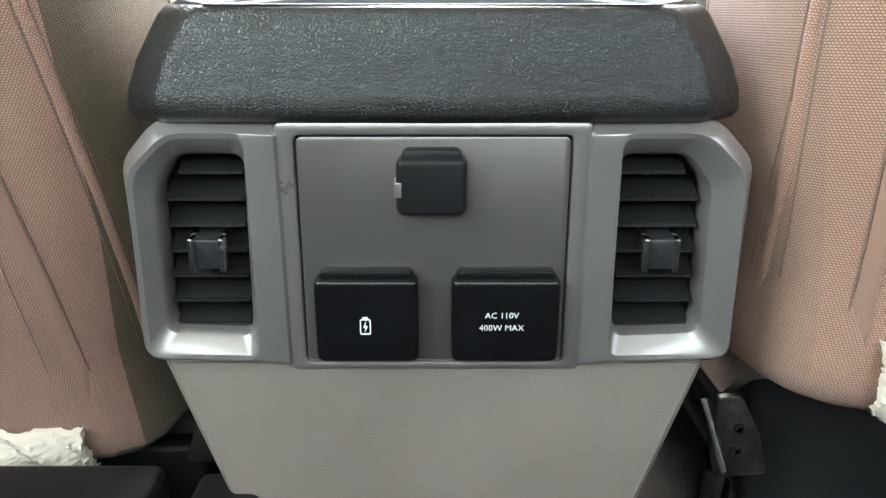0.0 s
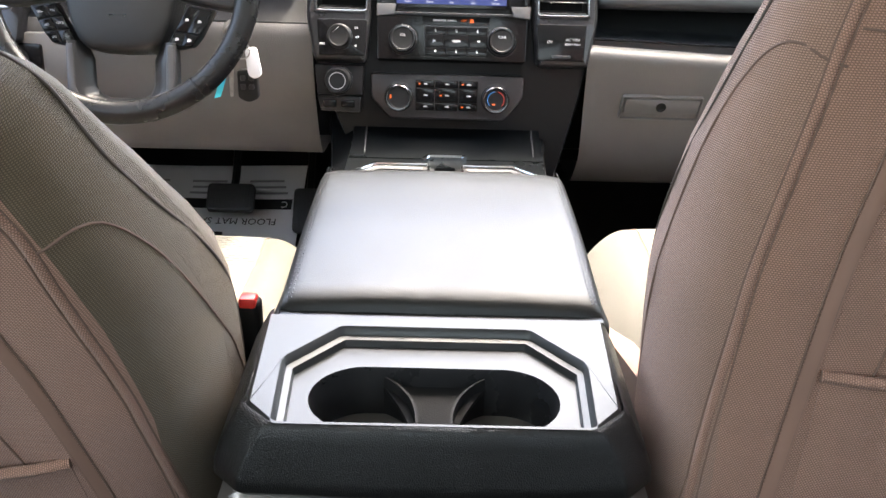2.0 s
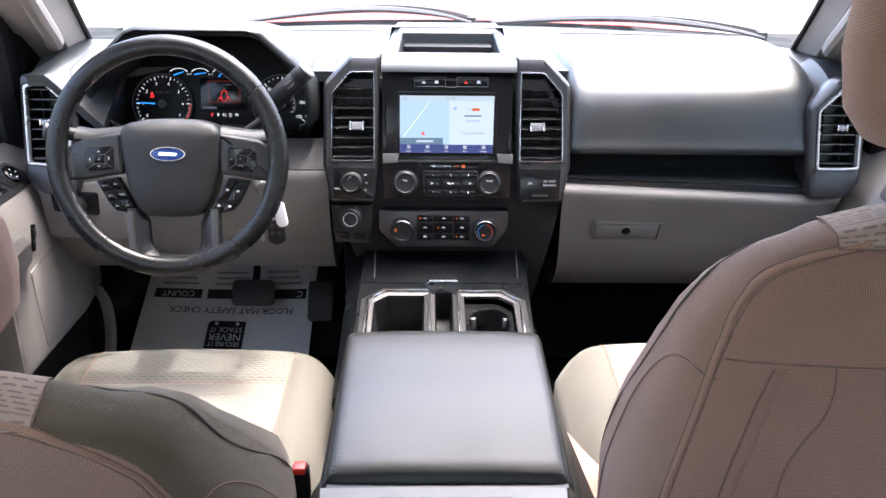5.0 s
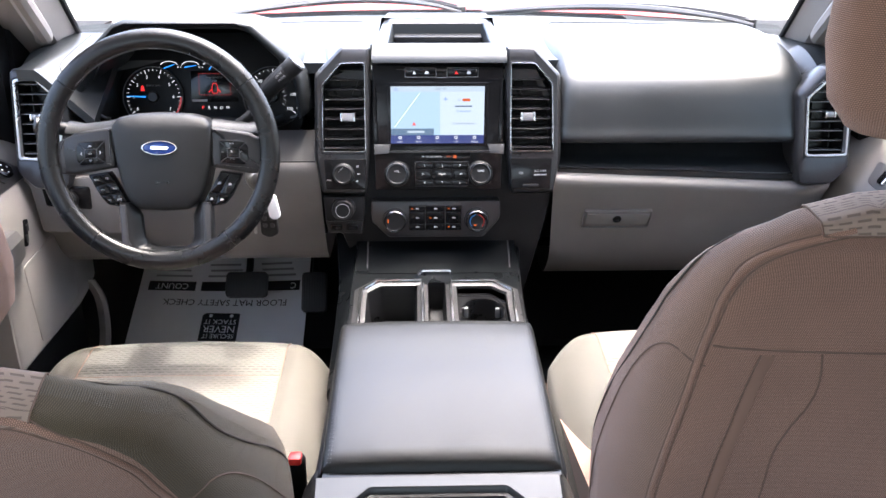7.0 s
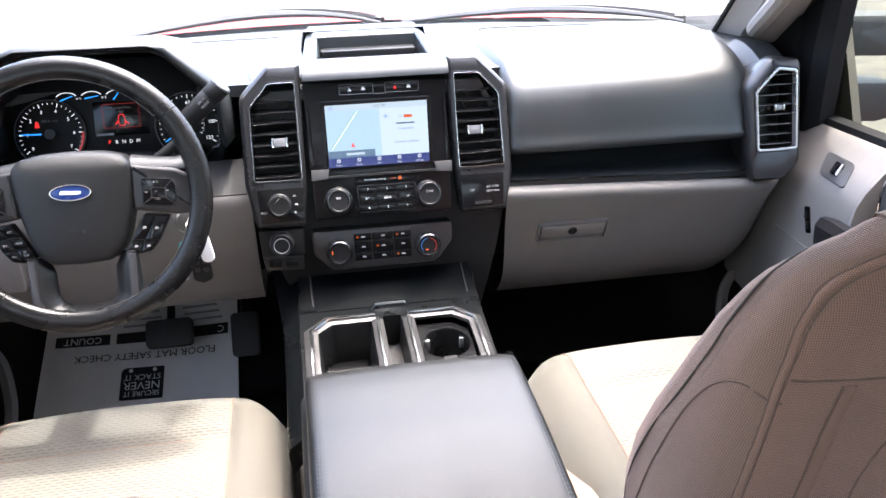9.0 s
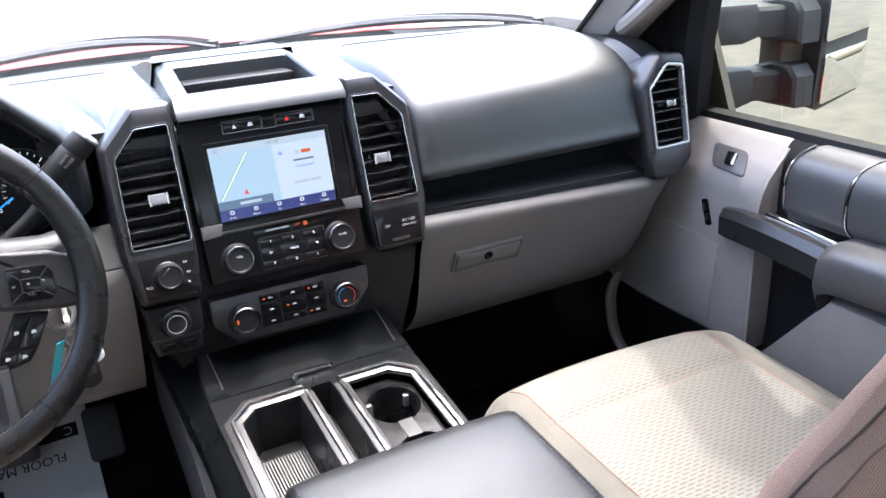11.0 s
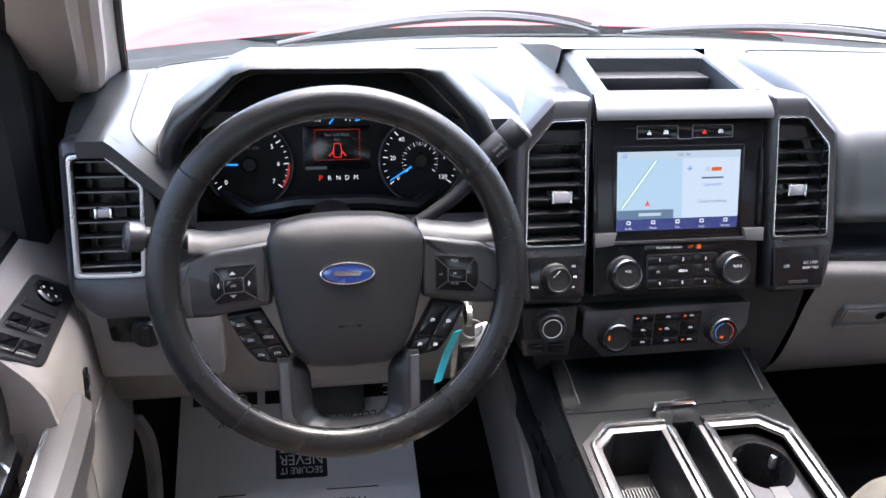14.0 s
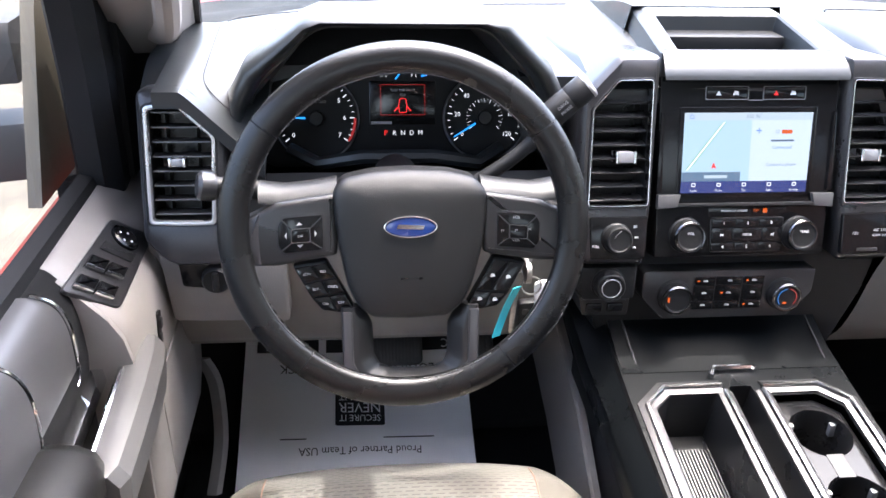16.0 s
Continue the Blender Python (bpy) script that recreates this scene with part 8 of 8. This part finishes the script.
def wing_mirror(s):
    X = lambda x: 0.012 + s * x
    m = thing("wing_mirror", (X(1.0), 1.40, 1.36), "dark twin-arm towing mirror outside the front door", "wing mirror", "wing mirrors")
    for z in (1.388, 1.520):
        loops = [[vec(X(x), y - 0.03, z - 0.032), vec(X(x), y + 0.05, z - 0.032), vec(X(x), y + 0.06, z), vec(X(x), y + 0.04, z + 0.030), vec(X(x), y - 0.026, z + 0.028), vec(X(x), y - 0.033, z + 0.020)] for x, y in ((0.955, 1.47), (1.06, 1.44), (1.13, 1.42))]
        arm = part("arm", loft(loops), M_MIRRORBODY, m, "dark mirror arm", sharp=35)
        sleeve = [[vec(X(x), y - 0.036, z - 0.042 + 0.010 * e), vec(X(x), y + 0.054, z - 0.042), vec(X(x), y + 0.064, z), vec(X(x), y + 0.044, z + 0.036), vec(X(x), y - 0.030, z + 0.034), vec(X(x), y - 0.038, z + 0.022)] for x, y, e in ((0.950, 1.472, 0), (1.02, 1.452, 0), (1.05, 1.4435, 1))]
        part("arm_sleeve", loft(sleeve), M_MIRRORBODY, arm, sharp=35)
        bracket = [[vec(X(x), 1.352 + g, z - 0.046 + g), vec(X(x), 1.46 - g, z - 0.046 + g), vec(X(x), 1.47 - g, z + 0.030 - g), vec(X(x), 1.42, z + 0.044 - g), vec(X(x), 1.372 + g, z + 0.040 - g), vec(X(x), 1.354 + g, z + 0.018 - g)] for x, g in ((1.112, 0.006), (1.118, 0.0), (1.168, 0.0), (1.176, 0.006))]
        part("arm_bracket", loft(bracket), M_MIRRORBODY, arm, "dark hinge block at the arm's end", sharp=30)
    part("base", loft([[vec(X(x), y, z) for y, z in ((1.322, 1.352), (1.47, 1.352), (1.47, 1.64), (1.455, 1.64), (1.415, 1.567), (1.368, 1.461))] for x in (0.908, 0.925)]), M_SAIL, m, "dusty tan mirror base")
    part("upright", box(*sorted((X(1.125), X(1.19))), 1.40, 1.47, 1.34, 1.60, 0.012, 3), M_SAIL, m, "dusty tan upright joining the arms")
    fr = rpoly([(1.17, 1.325), (1.42, 1.335), (1.43, 1.72), (1.20, 1.72)], 0.03, 6)
    Q = lambda x, z, dd=0.0: vec(X(x), 1.352 + 0.30 * (x - 1.17) * 1.0 - dd, z)
    part("shell", loft([[Q(u, v, -0.11) for u, v in inset(fr, 0.04)], [Q(u, v, -0.05) for u, v in inset(fr, 0.004)], [Q(u, v, 0.0) for u, v in fr], [Q(u, v, 0.004) for u, v in inset(fr, 0.006)]]), M_MIRRORBODY, m, "dark mirror shell", sharp=50)
    for z0, z1, nm in ((1.340, 1.445, "lower_mirror"), (1.470, 1.70, "upper_mirror")):
        q = rpoly([(1.185, z0), (1.405, z0 + 0.004), (1.41, z1), (1.19, z1)], 0.012, 4)
        sag = 0.011 if nm == "lower_mirror" else 0.0
        face = lambda k, dd: [vec(X(cxm + (x - cxm) * k), 1.345 + 0.30 * (cxm + (x - cxm) * k - 1.17) - dd - sag * (1 - k * k), czm + (z - czm) * k) for x, z in q]
        cxm, czm = 1.2975, (z0 + z1) / 2
        part(nm, loft([face(1, -0.002), face(1, 0.003)] + [face(k, 0.004) for k in (0.99, 0.9, 0.8, 0.65, 0.5, 0.35, 0.2, 0.02)]), M_MIRROR, m, "convex spotter glass" if sag else "mirror glass", sharp=40)


wing_mirror(1)
wing_mirror(-1)

# ---- footwell ----
def floor_z(y):
    return lerp_table([(1.30, 0.742), (1.42, 0.745), (1.50, 0.775), (1.56, 0.805), (1.68, 0.865), (1.80, 0.932)], y)


def paper_mat():
    t = thing("paper_floor_mat", (-0.515, 1.5, 0.75), "white printed paper floor mat lying in the driver footwell", "paper mat")
    def P(u, v, dd=0.0):
        """u across, v along the mat from its near edge; the print faces the pedals."""
        y = 1.30 + 0.46 * v
        return vec(-0.515 + u, y, floor_z(y) + 0.010 + 0.004 * math.sin(9 * u + 5 * v) + dd)
    part("sheet", grid(lambda u, v: P(-0.21 + 0.42 * u, 1.10 * v), 24, 44, 0.0008), M_PAPER, t, "white paper sheet")
    words = lambda w, size, u, v: lettering(w, size, lambda a, b, dd=0.0: P(-a, v - (b - 0) / 0.46, 0.0016), u, 0, 0)
    k = part("black_tag", prism(rpoly([(0.050, 0.540), (-0.040, 0.540), (-0.040, 0.690), (-0.033, 0.706), (0.050, 0.706)], 0.006, 3), lambda u, v, dd=0.0: P(u, v, dd), 0.0008, 0.0013, 0), M_INK, t, "black printed tag")
    part("tag_lettering", join(words("NEVER", 0.026, -0.005, 0.612), words("STACK IT", 0.0185, -0.005, 0.655), words("SECURE IT", 0.0165, -0.005, 0.570)), M_PAPER, k)
    for u in (-0.020, 0.030):
        part("tag_hole", prism([(u + 0.0045 * math.cos(2 * math.pi * i / 16), 0.690 + 0.0098 * math.sin(2 * math.pi * i / 16)) for i in range(16)], lambda a, v, dd=0.0: P(a, v, dd), 0.0012, 0.0018, 0), M_PAPER, k, "white ring mark")
    part("title", words("FLOOR MAT SAFETY CHECK", 0.0240, -0.008, 0.772), M_INK, t, "black title line")
    for u, w in ((-0.130, "CONFIRM"), (0.0, "SECURE"), (0.130, "COUNT")):
        b = part("word_block", prism([(-u - 0.058, 0.842), (-u + 0.058, 0.842), (-u + 0.058, 0.896), (-u - 0.058, 0.896)], lambda a, v, dd=0.0: P(a, v, dd), 0.0008, 0.0013, 0), M_INK, t, "black word block")
        part("block_word", words(w, 0.0225, u, 0.869), M_PAPER, b)
        part("small_print", join(*[prism([(-u - 0.045 + 0.004 * (i % 2), 0.925 + 0.034 * i), (-u + 0.045 - 0.006 * (i % 3), 0.925 + 0.034 * i), (-u + 0.045 - 0.006 * (i % 3), 0.936 + 0.034 * i), (-u - 0.045 + 0.004 * (i % 2), 0.936 + 0.034 * i)], lambda a, v, dd=0.0: P(a, v, dd), 0.0008, 0.0012, 0) for i in range(3)]), M_GREYPRINT, t)
    part("rule", prism([(-0.138, 0.492), (0.138, 0.492), (0.138, 0.496), (-0.138, 0.496)], lambda a, v, dd=0.0: P(a, v, dd), 0.0008, 0.0012, 0), M_INK, t)
    part("partner_line", words("Proud Partner of Team USA", 0.0190, -0.005, 0.445), M_INK, t)


paper_mat()


def pedals():
    def pad(name, x, y, z, w, h, lean, lab):
        t = thing(name, (x, y, z), lab, "pedal", "pedals")
        P = lambda u, v, dd=0.0: vec(x + u, y + v * math.sin(radians(lean)) - dd * math.cos(radians(lean)), z + v * math.cos(radians(lean)) + dd * math.sin(radians(lean)))
        b = part("pad", prism(rpoly([(-w / 2, -h / 2), (w / 2, -h / 2), (w / 2, h / 2), (-w / 2, h / 2)], 0.012, 5), P, -0.012, 0.004, 0.004), M_RUBBER, t, "black rubber pad")
        n = int(w / 0.0062)
        for i in range(1, n):
            u = -w / 2 + w * i / n
            part("pad_rib", prism([(u - 0.0016, -h / 2 + 0.006), (u + 0.0016, -h / 2 + 0.006), (u + 0.0016, h / 2 - 0.006), (u - 0.0016, h / 2 - 0.006)], P, 0.002, 0.0062, 0.0008), M_RUBBER, b)
        part("arm", tube(spline([P(0, h * 0.3, -0.012), P(0.0, h * 0.9, -0.03), P(0, h * 2.2, -0.02)], 6), 0.009, 8), M_BLACK, t)
    pad("brake_pedal", -0.443, 1.625, 0.925, 0.100, 0.062, 40, "wide ribbed black brake pedal")
    pad("accelerator_pedal", -0.285, 1.65, 0.890, 0.062, 0.10, 35, "ribbed black accelerator pedal")


pedals()


def light_switch():
    P = lambda x, z, dd=0.0: vec(x, 1.312 - dd, z)
    t = thing("headlamp_switch", (-0.685, 1.33, 1.27), "black headlamp switch panel with a round dial", "switch")
    part("surround", prism(rpoly([(-0.762, 1.300), (-0.600, 1.300), (-0.600, 1.185), (-0.752, 1.190)], 0.008, 4), P, -0.05, 0.003, 0.003), M_LOWER, t, "grey panel under the end outlet")
    part("plate", prism(rpoly([(-0.738, 1.286), (-0.648, 1.282), (-0.650, 1.236), (-0.735, 1.244)], 0.006), P, -0.04, 0.006, 0.002), M_GLOSS, t)
    k = part("dial", lathe([(0.019, 0), (0.019, 0.010), (0.016, 0.014), (0.011, 0.012), (0, 0.012)], P(-0.690, 1.258, 0.006), (0, -1, 0), 28), M_BLACK, t, "round black dial")
    part("dial_bar", prism(rpoly([(-0.694, 1.244), (-0.686, 1.244), (-0.686, 1.272), (-0.694, 1.272)], 0.003), P, 0.014, 0.024, 0.002), M_BLACK, k)
    b = thing("brake_release", (-0.668, 1.33, 1.222), "small black brake release handle", "switch")
    part("plate", prism(rpoly([(-0.710, 1.222), (-0.672, 1.222), (-0.672, 1.196), (-0.708, 1.196)], 0.003), lambda x, z, dd=0.0: vec(x, 1.318 - dd, z), -0.04, 0.006, 0.002), M_BLACK, b)
    part("lettering", lettering("PULL", 0.007, lambda x, z, dd=0.0: vec(x, 1.318 - dd, z), -0.691, 1.212, 0.0063), M_WHITE, b)


light_switch()
